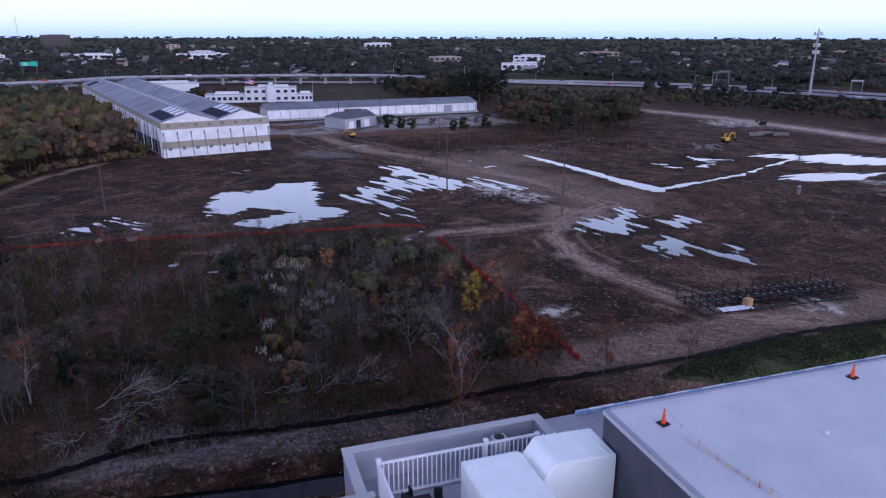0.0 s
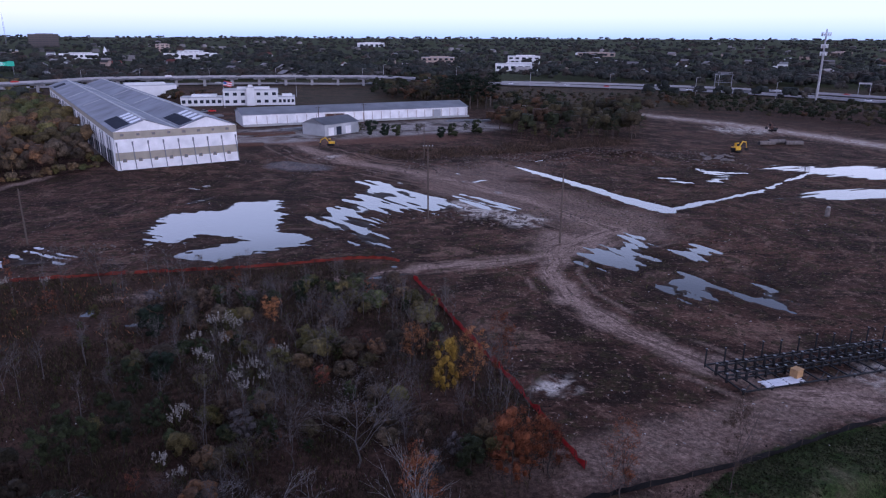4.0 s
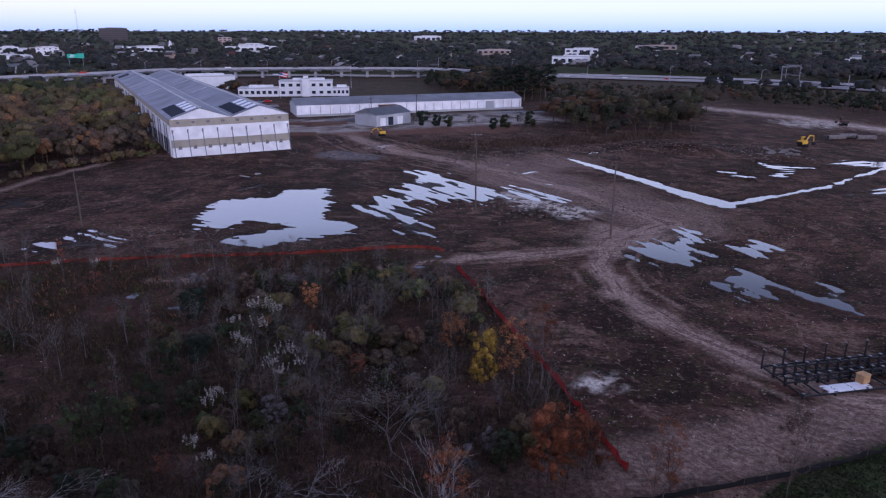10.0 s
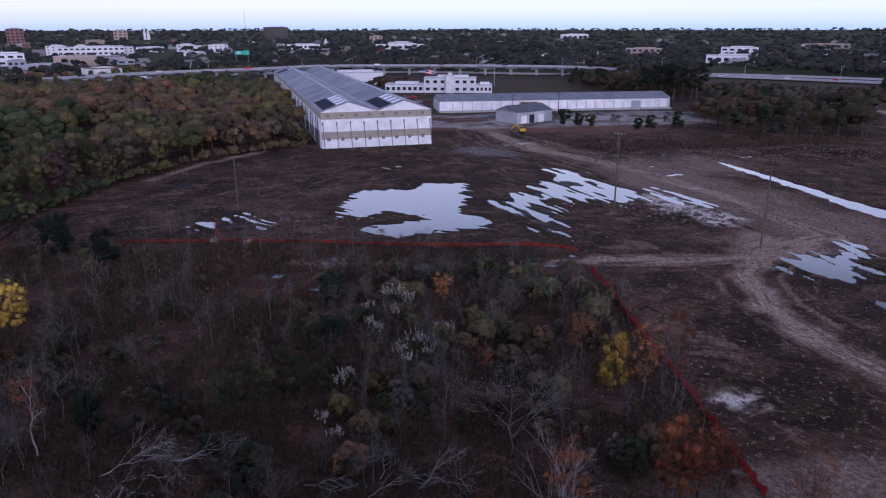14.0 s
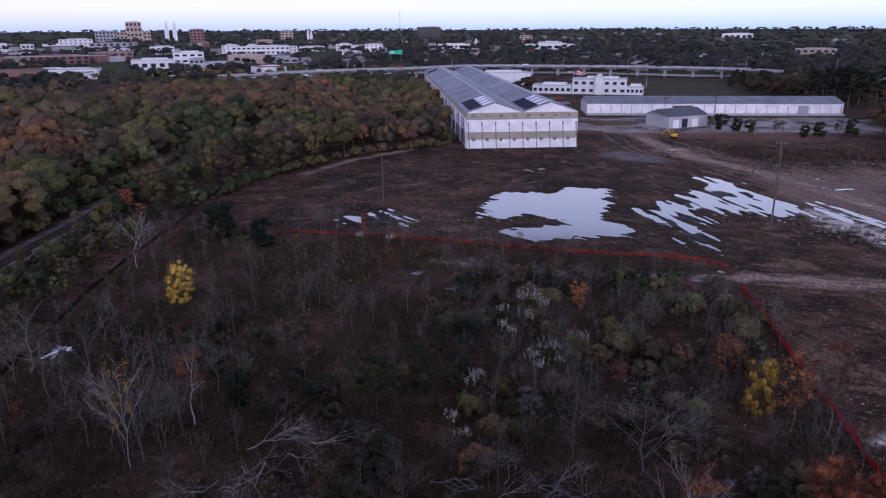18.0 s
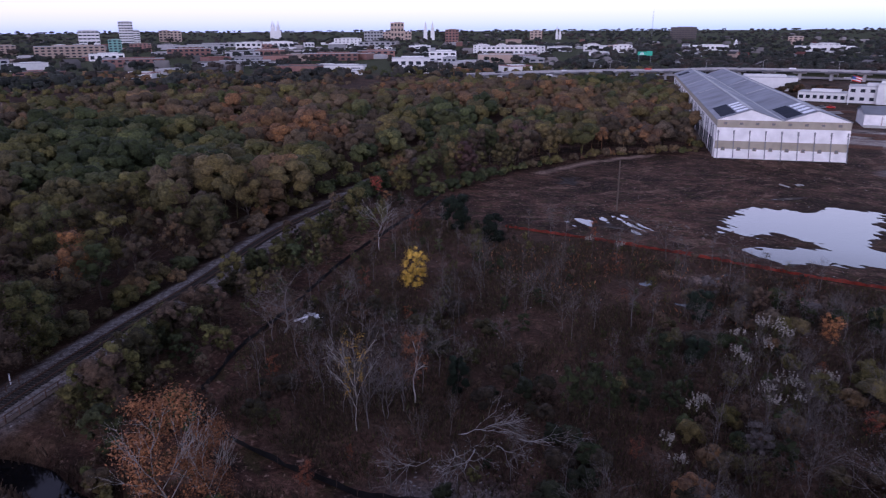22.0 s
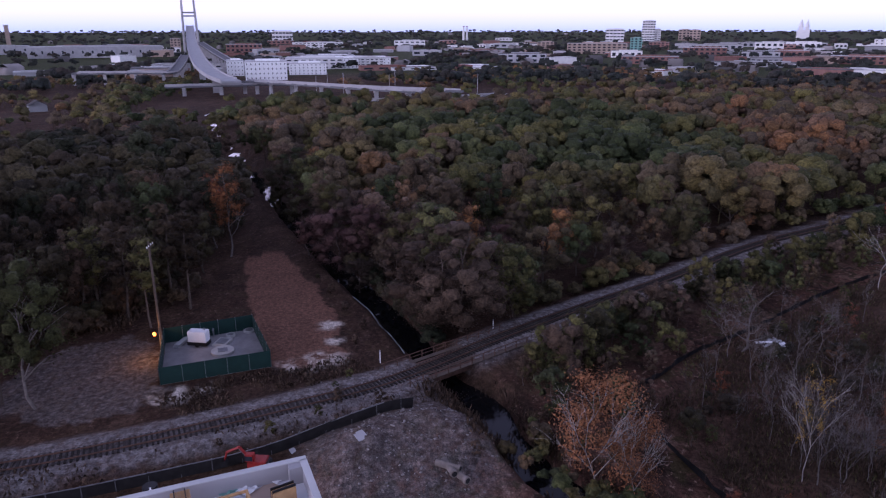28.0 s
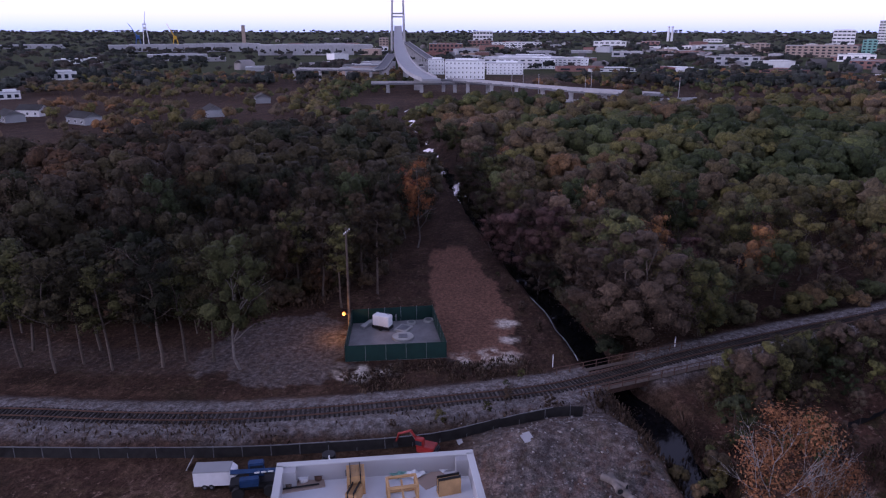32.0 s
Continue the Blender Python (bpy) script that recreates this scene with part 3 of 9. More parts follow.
def ground_material():
    m = bpy.data.materials.new("site_ground")
    m.use_nodes = True
    n, l = m.node_tree.nodes, m.node_tree.links
    b = n["Principled BSDF"]
    geo = n.new("ShaderNodeNewGeometry")

    def noise_of(scale, detail=6, rough=0.6, stretch=None, bend=0.0):
        t = n.new("ShaderNodeTexNoise")
        t.inputs["Scale"].default_value, t.inputs["Detail"].default_value, t.inputs["Roughness"].default_value = scale, detail, rough
        t.inputs["Distortion"].default_value = bend
        src = geo.outputs["Position"]
        if stretch:
            mp = n.new("ShaderNodeMapping")
            mp.inputs["Rotation"].default_value, mp.inputs["Scale"].default_value = (0, 0, radians(stretch[0])), (stretch[1], stretch[2], 1)
            l.new(src, mp.inputs["Vector"])
            src = mp.outputs[0]
        l.new(src, t.inputs["Vector"])
        return t.outputs["Fac"]

    def blend(a, c, fac):
        x = n.new("ShaderNodeMix")
        x.data_type = "RGBA"
        l.new(fac, x.inputs[0])
        for s, v in ((x.inputs[6], a), (x.inputs[7], c)):
            if isinstance(v, tuple):
                s.default_value = (*v, 1)
            else:
                l.new(v, s)
        return x.outputs[2]

    def ranged(src, a, c, lo=0.0, hi=1.0):
        r = n.new("ShaderNodeMapRange")
        for i, v in enumerate((a, c, lo, hi)):
            r.inputs[i + 1].default_value = v
        l.new(src, r.inputs[0])
        return r.outputs[0]

    def times(a, c):
        x = n.new("ShaderNodeMath")
        x.operation = "MULTIPLY"
        l.new(a, x.inputs[0]), l.new(c, x.inputs[1])
        return x.outputs[0]

    def share(name):
        a = n.new("ShaderNodeAttribute")
        a.attribute_name = name
        return a.outputs["Fac"]

    # wheel marks run along with the nearest track
    sep = n.new("ShaderNodeSeparateXYZ")
    l.new(geo.outputs["Position"], sep.inputs[0])

    def along(across, length, detail, rough):
        v = n.new("ShaderNodeCombineXYZ")
        for src, k, to in ((share("trails"), across, 0), (sep.outputs["X"], length, 1), (sep.outputs["Y"], length, 2)):
            x = n.new("ShaderNodeMath")
            x.operation, x.inputs[1].default_value = "MULTIPLY", k
            l.new(src, x.inputs[0]), l.new(x.outputs[0], v.inputs[to])
        t = n.new("ShaderNodeTexNoise")
        t.inputs["Scale"].default_value, t.inputs["Detail"].default_value, t.inputs["Roughness"].default_value = 1.0, detail, rough
        t.inputs["Distortion"].default_value = 0.5
        l.new(v.outputs[0], t.inputs["Vector"])
        return t.outputs["Fac"]

    huge, big, mid, fine, grain = noise_of(0.022, 4), noise_of(0.075, 7, 0.66, None, 0.8), noise_of(0.33, 8, 0.68, None, 0.5), noise_of(1.7, 8, 0.7), noise_of(6.0, 4, 0.65)
    wheel, wide = along(1.1, 0.10, 6, 0.66), along(0.16, 0.09, 7, 0.70)
    drag = noise_of(1.0, 7, 0.68, (-52, 0.16, 0.40), 1.0)
    mixed = noise_of(1.1, 8, 0.7)
    col = blend((0.024, 0.0132, 0.0105), (0.100, 0.056, 0.042), ranged(big, 0.42, 0.60))
    col = blend(col, (0.125, 0.064, 0.045), ranged(huge, 0.50, 0.60, 0, 0.5))
    col = blend(col, (0.210, 0.138, 0.108), ranged(wide, 0.54, 0.62, 0, 0.6))
    col = blend(col, (0.018, 0.012, 0.010), ranged(wide, 0.36, 0.46, 0.85, 0))
    col = blend(col, (0.040, 0.034, 0.016), ranged(mid, 0.51, 0.59, 0, 0.8))
    col = blend(col, (0.017, 0.0115, 0.0095), ranged(drag, 0.53, 0.60, 0, 0.8))
    col = blend(col, (0.017, 0.0115, 0.0095), ranged(wheel, 0.55, 0.61, 0, 0.3))
    col = blend(col, (0.27, 0.190, 0.152), ranged(mixed, 0.57, 0.63, 0, 0.7))
    # darkens damp mud round pools, and paints the shade of woods and ditch banks
    col = blend(col, (0.024, 0.0165, 0.0135), times(share("damp_shade"), ranged(mid, 0.34, 0.54, 0.9, 0.35)))
    col = blend(col, (0.320, 0.238, 0.203), times(share("sand"), ranged(mixed, 0.34, 0.54, 0.35, 1)))
    col = blend(col, (0.085, 0.056, 0.046), times(share("sand"), ranged(wheel, 0.51, 0.57, 0, 0.75)))
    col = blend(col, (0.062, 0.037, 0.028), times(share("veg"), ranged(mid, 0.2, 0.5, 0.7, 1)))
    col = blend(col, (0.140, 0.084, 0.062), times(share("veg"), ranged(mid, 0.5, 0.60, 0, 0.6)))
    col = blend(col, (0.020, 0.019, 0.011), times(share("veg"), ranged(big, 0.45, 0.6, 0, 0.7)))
    col = blend(col, (0.165, 0.090, 0.066), times(share("red"), ranged(mid, 0.3, 0.6, 0.6, 1)))
    col = blend(col, (0.190, 0.184, 0.196), times(share("gravel"), ranged(mixed, 0.38, 0.6, 0.25, 1)))
    col = blend(col, (0.33, 0.31, 0.30), times(share("pave"), ranged(big, 0.40, 0.58, 0.15, 1)))
    col = blend(col, (0.034, 0.052, 0.018), times(share("grass"), ranged(mid, 0.3, 0.6, 0.6, 1)))
    col = blend(col, (0.62, 0.58, 0.54), times(share("white"), ranged(mid, 0.42, 0.56)))
    col = blend(col, (0.026, 0.020, 0.017), ranged(share("wet"), 0.02, 0.12, 0, 0.85))
    crisp = n.new("ShaderNodeVectorMath")
    crisp.operation = "SCALE"
    l.new(col, crisp.inputs[0])
    l.new(ranged(fine, 0.40, 0.60, 0.66, 1.30), crisp.inputs["Scale"])
    col = crisp.outputs[0]
    warm = n.new("ShaderNodeVectorMath")
    warm.operation, warm.inputs[1].default_value = "MULTIPLY", (1.06, 1.0, 0.92)
    l.new(col, warm.inputs[0])
    col = warm.outputs[0]
    g = n.new("ShaderNodeVectorMath")
    g.operation = "SCALE"
    l.new(col, g.inputs[0])
    l.new(ranged(grain, 0.3, 0.7, 0.55, 1.45), g.inputs["Scale"])
    l.new(g.outputs[0], b.inputs["Base Color"])
    l.new(ranged(share("wet"), 0.0, 0.1, 0.9, 0.55), b.inputs["Roughness"])
    b.inputs["Specular IOR Level"].default_value = 0.06
    bp = n.new("ShaderNodeBump")
    bp.inputs["Strength"].default_value, bp.inputs["Distance"].default_value = 0.5, 0.25
    l.new(fine, bp.inputs["Height"]), l.new(bp.outputs[0], b.inputs["Normal"])
    return m


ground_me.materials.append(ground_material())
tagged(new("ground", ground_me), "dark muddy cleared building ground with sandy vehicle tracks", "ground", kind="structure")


def ground_z(x, y):
    return float(land(np.array([float(x)]), np.array([float(y)]))[0][0])


def water_material(name, color, rough, ripple, gloss=0.6):
    m = bpy.data.materials.new(name)
    m.use_nodes = True
    n, l = m.node_tree.nodes, m.node_tree.links
    b = n["Principled BSDF"]
    b.inputs["Base Color"].default_value, b.inputs["Roughness"].default_value, b.inputs["IOR"].default_value = (*color, 1), rough, 1.42
    b.inputs["Specular IOR Level"].default_value = gloss
    t = n.new("ShaderNodeTexNoise")
    t.inputs["Scale"].default_value = 1.2
    bp = n.new("ShaderNodeBump")
    bp.inputs["Strength"].default_value, bp.inputs["Distance"].default_value = ripple, 0.02
    geo = n.new("ShaderNodeNewGeometry")
    l.new(geo.outputs["Position"], t.inputs["Vector"]), l.new(t.outputs["Fac"], bp.inputs["Height"]), l.new(bp.outputs[0], b.inputs["Normal"])
    return m


WATER = water_material("standing_water", (0.035, 0.033, 0.030), 0.03, 0.15)
single("water", box(320, 190, 0.3, 45, 195, -0.42), WATER, Matrix(), "shallow rainwater standing in muddy pools and ditches", "water", kind="structure")
canal_line = curve(CANAL, 4)
cbm = bmesh.new()
ring = []
for i, p in enumerate(canal_line):
    a, b = canal_line[max(0, i - 1)], canal_line[min(len(canal_line) - 1, i + 1)]
    t = (b - a) / np.linalg.norm(b - a)
    ring.append([cbm.verts.new((p[0] - t[1] * s * 3.2, p[1] + t[0] * s * 3.2, -1.85)) for s in (1, -1)])
for (a, b), (c, e) in zip(ring, ring[1:]):
    cbm.faces.new((a, b, e, c))
single("canal_water", cbm, water_material("canal_water", (0.006, 0.006, 0.007), 0.05, 0.12, 0.25), Matrix(), "dark still water of the canal", "water", kind="structure")

# ---- shared materials of buildings and things ----
WHITE_SHEET = mat("white_sheet", (0.78, 0.76, 0.75), 0.6, vary=0.16, scale=0.3, fine=0.08)
TAN_SHEET = mat("tan_sheet", (0.34, 0.30, 0.23), 0.65, vary=0.15, scale=0.5)
ROOF_SHEET = mat("grey_roof_sheet", (0.255, 0.265, 0.295), 0.8, metal=0.15, vary=0.30, scale=0.09, fine=0.12)
PALE_ROOF = mat("pale_roof_sheet", (0.42, 0.42, 0.42), 0.6, vary=0.25, scale=0.15)
DARK_PANEL = mat("dark_roof_panel", (0.035, 0.040, 0.055), 0.95, vary=0.2, scale=0.4, spec=0.05)
CLEAR_PANEL = mat("white_skylight", (0.75, 0.77, 0.8), 0.4, vary=0.1)
STEEL = mat("grey_steel", (0.20, 0.20, 0.21), 0.5, metal=0.5, vary=0.2)
BLACK_STEEL = mat("black_steel", (0.018, 0.018, 0.02), 0.5, metal=0.2, vary=0.3)
RUST_STEEL = mat("rusty_steel", (0.10, 0.055, 0.04), 0.8, vary=0.35, scale=2)
CONCRETE = mat("concrete", (0.40, 0.39, 0.37), 0.85, vary=0.2, scale=0.5, fine=0.1)
DECK = mat("road_surface", (0.13, 0.13, 0.14), 0.8, vary=0.15, scale=0.1)
PARAPET = mat("pale_parapet", (0.36, 0.35, 0.36), 0.8, vary=0.15, scale=0.2)
BRICK = mat("red_brick", (0.235, 0.125, 0.105), 0.85, vary=0.2, scale=0.2, obj=0.25)
PALE_BRICK = mat("tan_brick", (0.36, 0.27, 0.22), 0.85, vary=0.15, scale=0.2, obj=0.2)
PLASTER = mat("white_plaster", (0.70, 0.69, 0.68), 0.7, vary=0.08, scale=0.3, obj=0.1)
GREY_WALL = mat("grey_wall", (0.33, 0.33, 0.34), 0.8, vary=0.12, scale=0.2, obj=0.3)
DARK_WALL = mat("dark_brown_wall", (0.055, 0.045, 0.042), 0.7, vary=0.2, scale=0.2)
DARK_ROOF = mat("dark_roof", (0.09, 0.085, 0.085), 0.8, vary=0.2, scale=0.3, obj=0.3)
RED_ROOF = mat("red_roof", (0.20, 0.07, 0.06), 0.8, vary=0.2, scale=0.3, obj=0.2)
DUSTY = mat("dusty_glass", (0.16, 0.155, 0.15), 0.5, vary=0.2)
GLASS = mat("window_glass", (0.025, 0.03, 0.04), 0.15, vary=0.1, spec=0.5)
TEAL = mat("green_copper", (0.16, 0.33, 0.29), 0.6, vary=0.15)
WOOD = mat("new_timber", (0.42, 0.25, 0.11), 0.75, vary=0.2, scale=2, fine=0.1)
GREY_WOOD = mat("pole_wood", (0.10, 0.075, 0.06), 0.9, vary=0.25, scale=2)
ORANGE_PLASTIC = mat("orange_mesh", (0.30, 0.055, 0.033), 0.7, vary=0.6, scale=0.6, fine=0.2)
BLACK_FABRIC = mat("black_fabric", (0.022, 0.021, 0.023), 0.9, vary=0.3, scale=1)
GREEN_FABRIC = mat("green_screen", (0.008, 0.032, 0.027), 0.85, vary=0.2, scale=1)
YELLOW_PAINT = mat("yellow_paint", (0.62, 0.36, 0.02), 0.5, vary=0.15)
RED_PAINT = mat("red_paint", (0.50, 0.035, 0.025), 0.45, vary=0.15)
BLUE_PAINT = mat("blue_paint", (0.03, 0.09, 0.28), 0.45, vary=0.15)
WHITE_PAINT = mat("white_paint", (0.76, 0.76, 0.78), 0.45, vary=0.06)
RUBBER = mat("rubber", (0.015, 0.015, 0.016), 0.85, vary=0.2)
MEMBRANE = mat("roof_membrane", (0.59, 0.59, 0.62), 0.6, vary=0.10, scale=0.25, fine=0.05)
WRAP = mat("white_wrap", (0.92, 0.95, 0.90), 0.25, vary=0.04, scale=0.8, bump=0.3, spec=0.9)
GREY_PARAPET = mat("grey_coping", (0.34, 0.34, 0.38), 0.7, vary=0.12, scale=0.5)
BLUE_TRIM = mat("blue_film", (0.40, 0.52, 0.74), 0.5, vary=0.3, scale=3)


# ---- twin-gabled warehouse ----
WING, LONG, EAVE, APEX = 41.3, 258.0, 13.0, 16.6


def warehouse():
    w = thing("warehouse", pose(-110, 232, 0, 0, 0, 32.2), "long white metal warehouse with twin low gables and tan bands", "warehouse")
    t = 0.3
    for name, a, z0, z1, m in (("front_wall", 0, 0, 3.3, WHITE_SHEET), ("front_band", 0, 3.3, 6.0, TAN_SHEET), ("front_wall", 0, 6.0, 10.5, WHITE_SHEET), ("front_fascia", 0, 10.5, EAVE, TAN_SHEET),
                               ("rear_wall", LONG - t, 0, EAVE, WHITE_SHEET)):
        part(name, box(WING, t, z1 - z0, WING / 2, a + t / 2, z0), m, w)
    for name, x, z0, z1, m in (("side_wall", t / 2, 0, 10.8, WHITE_SHEET), ("side_fascia", t / 2, 10.8, EAVE, TAN_SHEET), ("side_wall", WING - t / 2, 0, 10.8, WHITE_SHEET), ("side_fascia", WING - t / 2, 10.8, EAVE, TAN_SHEET)):
        part(name, box(t, LONG - 2 * t, z1 - z0, x, LONG / 2, z0), m, w)
    q = WING / 4
    for k in (0, 1):
        x0 = k * 2 * q
        part("gable", prism([(x0, EAVE), (x0 + q, APEX - 0.15), (x0 + 2 * q, EAVE)], 0.0, 0.3), WHITE_SHEET, w)
        part("gable", prism([(x0, EAVE), (x0 + q, APEX - 0.15), (x0 + 2 * q, EAVE)], LONG - 0.3, LONG), WHITE_SHEET, w)
        for side in (0, 1):
            a, b = ((x0 - 0.3 * (k == 0), EAVE), (x0 + q, APEX)) if side == 0 else ((x0 + q, APEX), (x0 + 2 * q + 0.3 * k, EAVE))
            slope = part("roof_slope", prism([a, b, (b[0], b[1] + 0.18), (a[0], a[1] + 0.18)], -0.3, LONG + 0.3), ROOF_SHEET, w)
            up = (b[1] - a[1]) / (b[0] - a[0])
            panels = [(2.5, 30, DARK_PANEL, 0.14, 0.58)] + [(2.5 + 7 * i, 6.5 + 7 * i, CLEAR_PANEL, 0.62, 0.96) for i in range(4)] if side == 0 else []
            panels += [(150, 152, PALE_ROOF, 0.1, 0.9), (95, 97, PALE_ROOF, 0.2, 0.9)] + ([(196, 214, PALE_ROOF, 0.05, 0.98)] if k == 0 and side else []) + ([(226, 240, DARK_PANEL, 0.1, 0.7)] if k == 0 and not side else [])
            for y0, y1, m, f0, f1 in panels:
                p, r = a[0] + (b[0] - a[0]) * f0, a[0] + (b[0] - a[0]) * f1
                zp, zr = a[1] + up * (p - a[0]) + 0.18, a[1] + up * (r - a[0]) + 0.18
                part("roof_panel", prism([(p, zp), (r, zr), (r, zr + 0.06), (p, zp + 0.06)], y0, y1), m, slope)
        part("ridge_cap", box(1.1, LONG, 0.22, x0 + q, LONG / 2, APEX + 0.08), PALE_ROOF, w)
    part("valley_gutter", box(1.0, LONG, 0.3, WING / 2, LONG / 2, EAVE), PALE_ROOF, w)
    # props and small windows of the front, posts of the long side
    for i in range(9):
        x = 0.6 + i * (WING - 1.2) / 8
        part("prop", rod((x, -0.1, 9.2), (x + 0.2, -2.0, 0.0), 0.16), STEEL, w)
        part("prop_bracket", box(0.5, 0.25, 1.2, x, -0.14, 8.4), STEEL, w)
    for i in range(8):
        x = 2.6 + i * (WING - 5.0) / 7.2
        for z, hh in ((2.7, 1.3), (11.4, 1.0)):
            f = part("window", box(1.3, 0.12, hh, x, -0.05, z), PALE_BRICK, w)
            part("pane", box(1.05, 0.06, hh - 0.25, x, -0.13, z + 0.12), DUSTY, f)
    for i in range(43):
        part("side_post", box(0.3, 0.3, 10.5, -0.16, 3 + i * 5.95, 0), STEEL if i % 3 else WHITE_SHEET, w)
    # flat dark sheets on the wall stand for the shaded insides of open bays
    for i in range(14):
        part("side_bay", box(0.10, 4.6, 5.4 - 0.16 * i, -0.05, 6 + i * 5.95, 0.3), DARK_PANEL if i % 4 else DUSTY, w)
    for y, z0, z1, wd in ((100, 0, 6, 5), (118, 0, 5, 4), (134, 0, 7, 6), (166, 0, 6, 5), (205, 0, 6, 8)):
        part("side_door", box(0.12, wd, z1 - z0, -0.06, y, z0), RUST_STEEL, w)


warehouse()


SHED_ROOF = mat("shed_roof_sheet", (0.36, 0.37, 0.40), 0.6, vary=0.2, scale=0.15)


def shed_long():
    a, b = Vector((*(-100.0, 353.0), 0)), Vector((15.5, 404, 0))
    d = b - a
    L, turn = d.length, math.degrees(math.atan2(d.y, d.x))
    s = thing("storage_shed", pose(a.x, a.y, 0, 0, 0, turn), "long low white storage shed with many loading doors and grey roof", "shed")
    W, H = 24.0, 5.6
    part("front_wall", box(L, 0.3, H, L / 2, 0.15, 0), WHITE_SHEET, s)
    part("rear_wall", box(L, 0.3, H, L / 2, W - 0.15, 0), WHITE_SHEET, s)
    for x in (0.15, L - 0.15):
        part("end_wall", box(0.3, W - 0.6, H, x, W / 2, 0), WHITE_SHEET, s)
    bm = bmesh.new()
    for v0, v1 in (((-0.6, H), (W / 2, H + 2.8)), ((W / 2, H + 2.8), (W + 0.6, H))):
        q = [bm.verts.new((x, v[0], v[1] + dz)) for x, v, dz in ((-0.6, v0, 0), (L + 0.6, v0, 0), (L + 0.6, v1, 0), (-0.6, v1, 0))]
        bm.faces.new(q)
    bmesh.ops.solidify(bm, geom=bm.faces[:], thickness=0.15)
    part("roof", bm, SHED_ROOF, s)
    for x in (0.1, L - 0.1):
        bm = bmesh.new()
        bm.faces.new([bm.verts.new((x, y, z)) for y, z in ((0.3, H), (W / 2, H + 2.7), (W - 0.3, H))])
        bmesh.ops.solidify(bm, geom=bm.faces[:], thickness=0.1)
        part("gable", bm, WHITE_SHEET, s)
    n = 24
    for i in range(n):
        x = 4 + i * (L - 8) / (n - 1)
        m = WHITE_SHEET if i not in (8, 9, 20) else (GREY_WALL if i == 20 else RUST_STEEL)
        part("loading_door", box(5.0, 0.16, 4.4, x, -0.08, 0.3), m, s)
        part("door_post", box(0.25, 0.3, 4.8, x + 3.0, -0.1, 0), PALE_BRICK, s)
    part("loading_dock", box(L, 2.2, 0.9, L / 2, -1.3, 0), CONCRETE, s)
    return s


shed_long()


def gabled(name, m, w, d, h, rise, wall, roof, label, category="house", doors=(), wins=0, over=0.4, group=""):
    """A plain gabled house: walls, gables, two roof slopes, doors and windows; the ridge runs along x."""
    s = thing(name, m, label, category, group)
    for n, sx, sy, x, y in (("front_wall", w, 0.2, 0, -d / 2 + 0.1), ("rear_wall", w, 0.2, 0, d / 2 - 0.1), ("end_wall", 0.2, d - 0.4, -w / 2 + 0.1, 0), ("end_wall", 0.2, d - 0.4, w / 2 - 0.1, 0)):
        part(n, box(sx, sy, h, x, y, 0), wall, s)
    for x in (-w / 2 + 0.12, w / 2 - 0.12):
        bm = bmesh.new()
        bm.faces.new([bm.verts.new((x, y, z)) for y, z in ((-d / 2, h), (d / 2, h), (0, h + rise))])
        bmesh.ops.solidify(bm, geom=bm.faces[:], thickness=0.12)
        part("gable", bm, wall, s)
    for k in (-1, 1):
        bm = bmesh.new()
        bm.faces.new([bm.verts.new(p) for p in ((-w / 2 - over, k * (d / 2 + over), h - rise * over * 2 / d + .05), (w / 2 + over, k * (d / 2 + over), h - rise * over * 2 / d + .05), (w / 2 + over, 0, h + rise + 0.05), (-w / 2 - over, 0, h + rise + 0.05))])
        bmesh.ops.solidify(bm, geom=bm.faces[:], thickness=0.14)
        part("roof_slope", bm, roof, s)
    for x, wd, hh, mm in doors:
        part("door", box(wd, 0.1, hh, x, -d / 2 - 0.04, 0.05), mm, s)
    for i in range(wins):
        x = -w / 2 + (i + 0.5) * w / wins
        f = part("window", box(1.2, 0.1, 1.3, x, -d / 2 - 0.04, 0.9), WHITE_PAINT, s)
        part("pane", box(1.0, 0.06, 1.1, x, -d / 2 - 0.1, 1.0), GLASS, f)
    return s


sx, sy = (-52.3, 326.1)
gabled("machine_shed", pose(sx, sy + 5, 0, 0, 0, 52), 22, 15, 5.2, 2.6, PALE_ROOF, ROOF_SHEET, "grey gabled machine shed with open white doors in the yard", "shed",
       doors=((-7, 3.4, 3.6, WHITE_SHEET), (-2, 3.2, 3.8, DARK_PANEL), (4, 3.4, 3.6, WHITE_SHEET)))


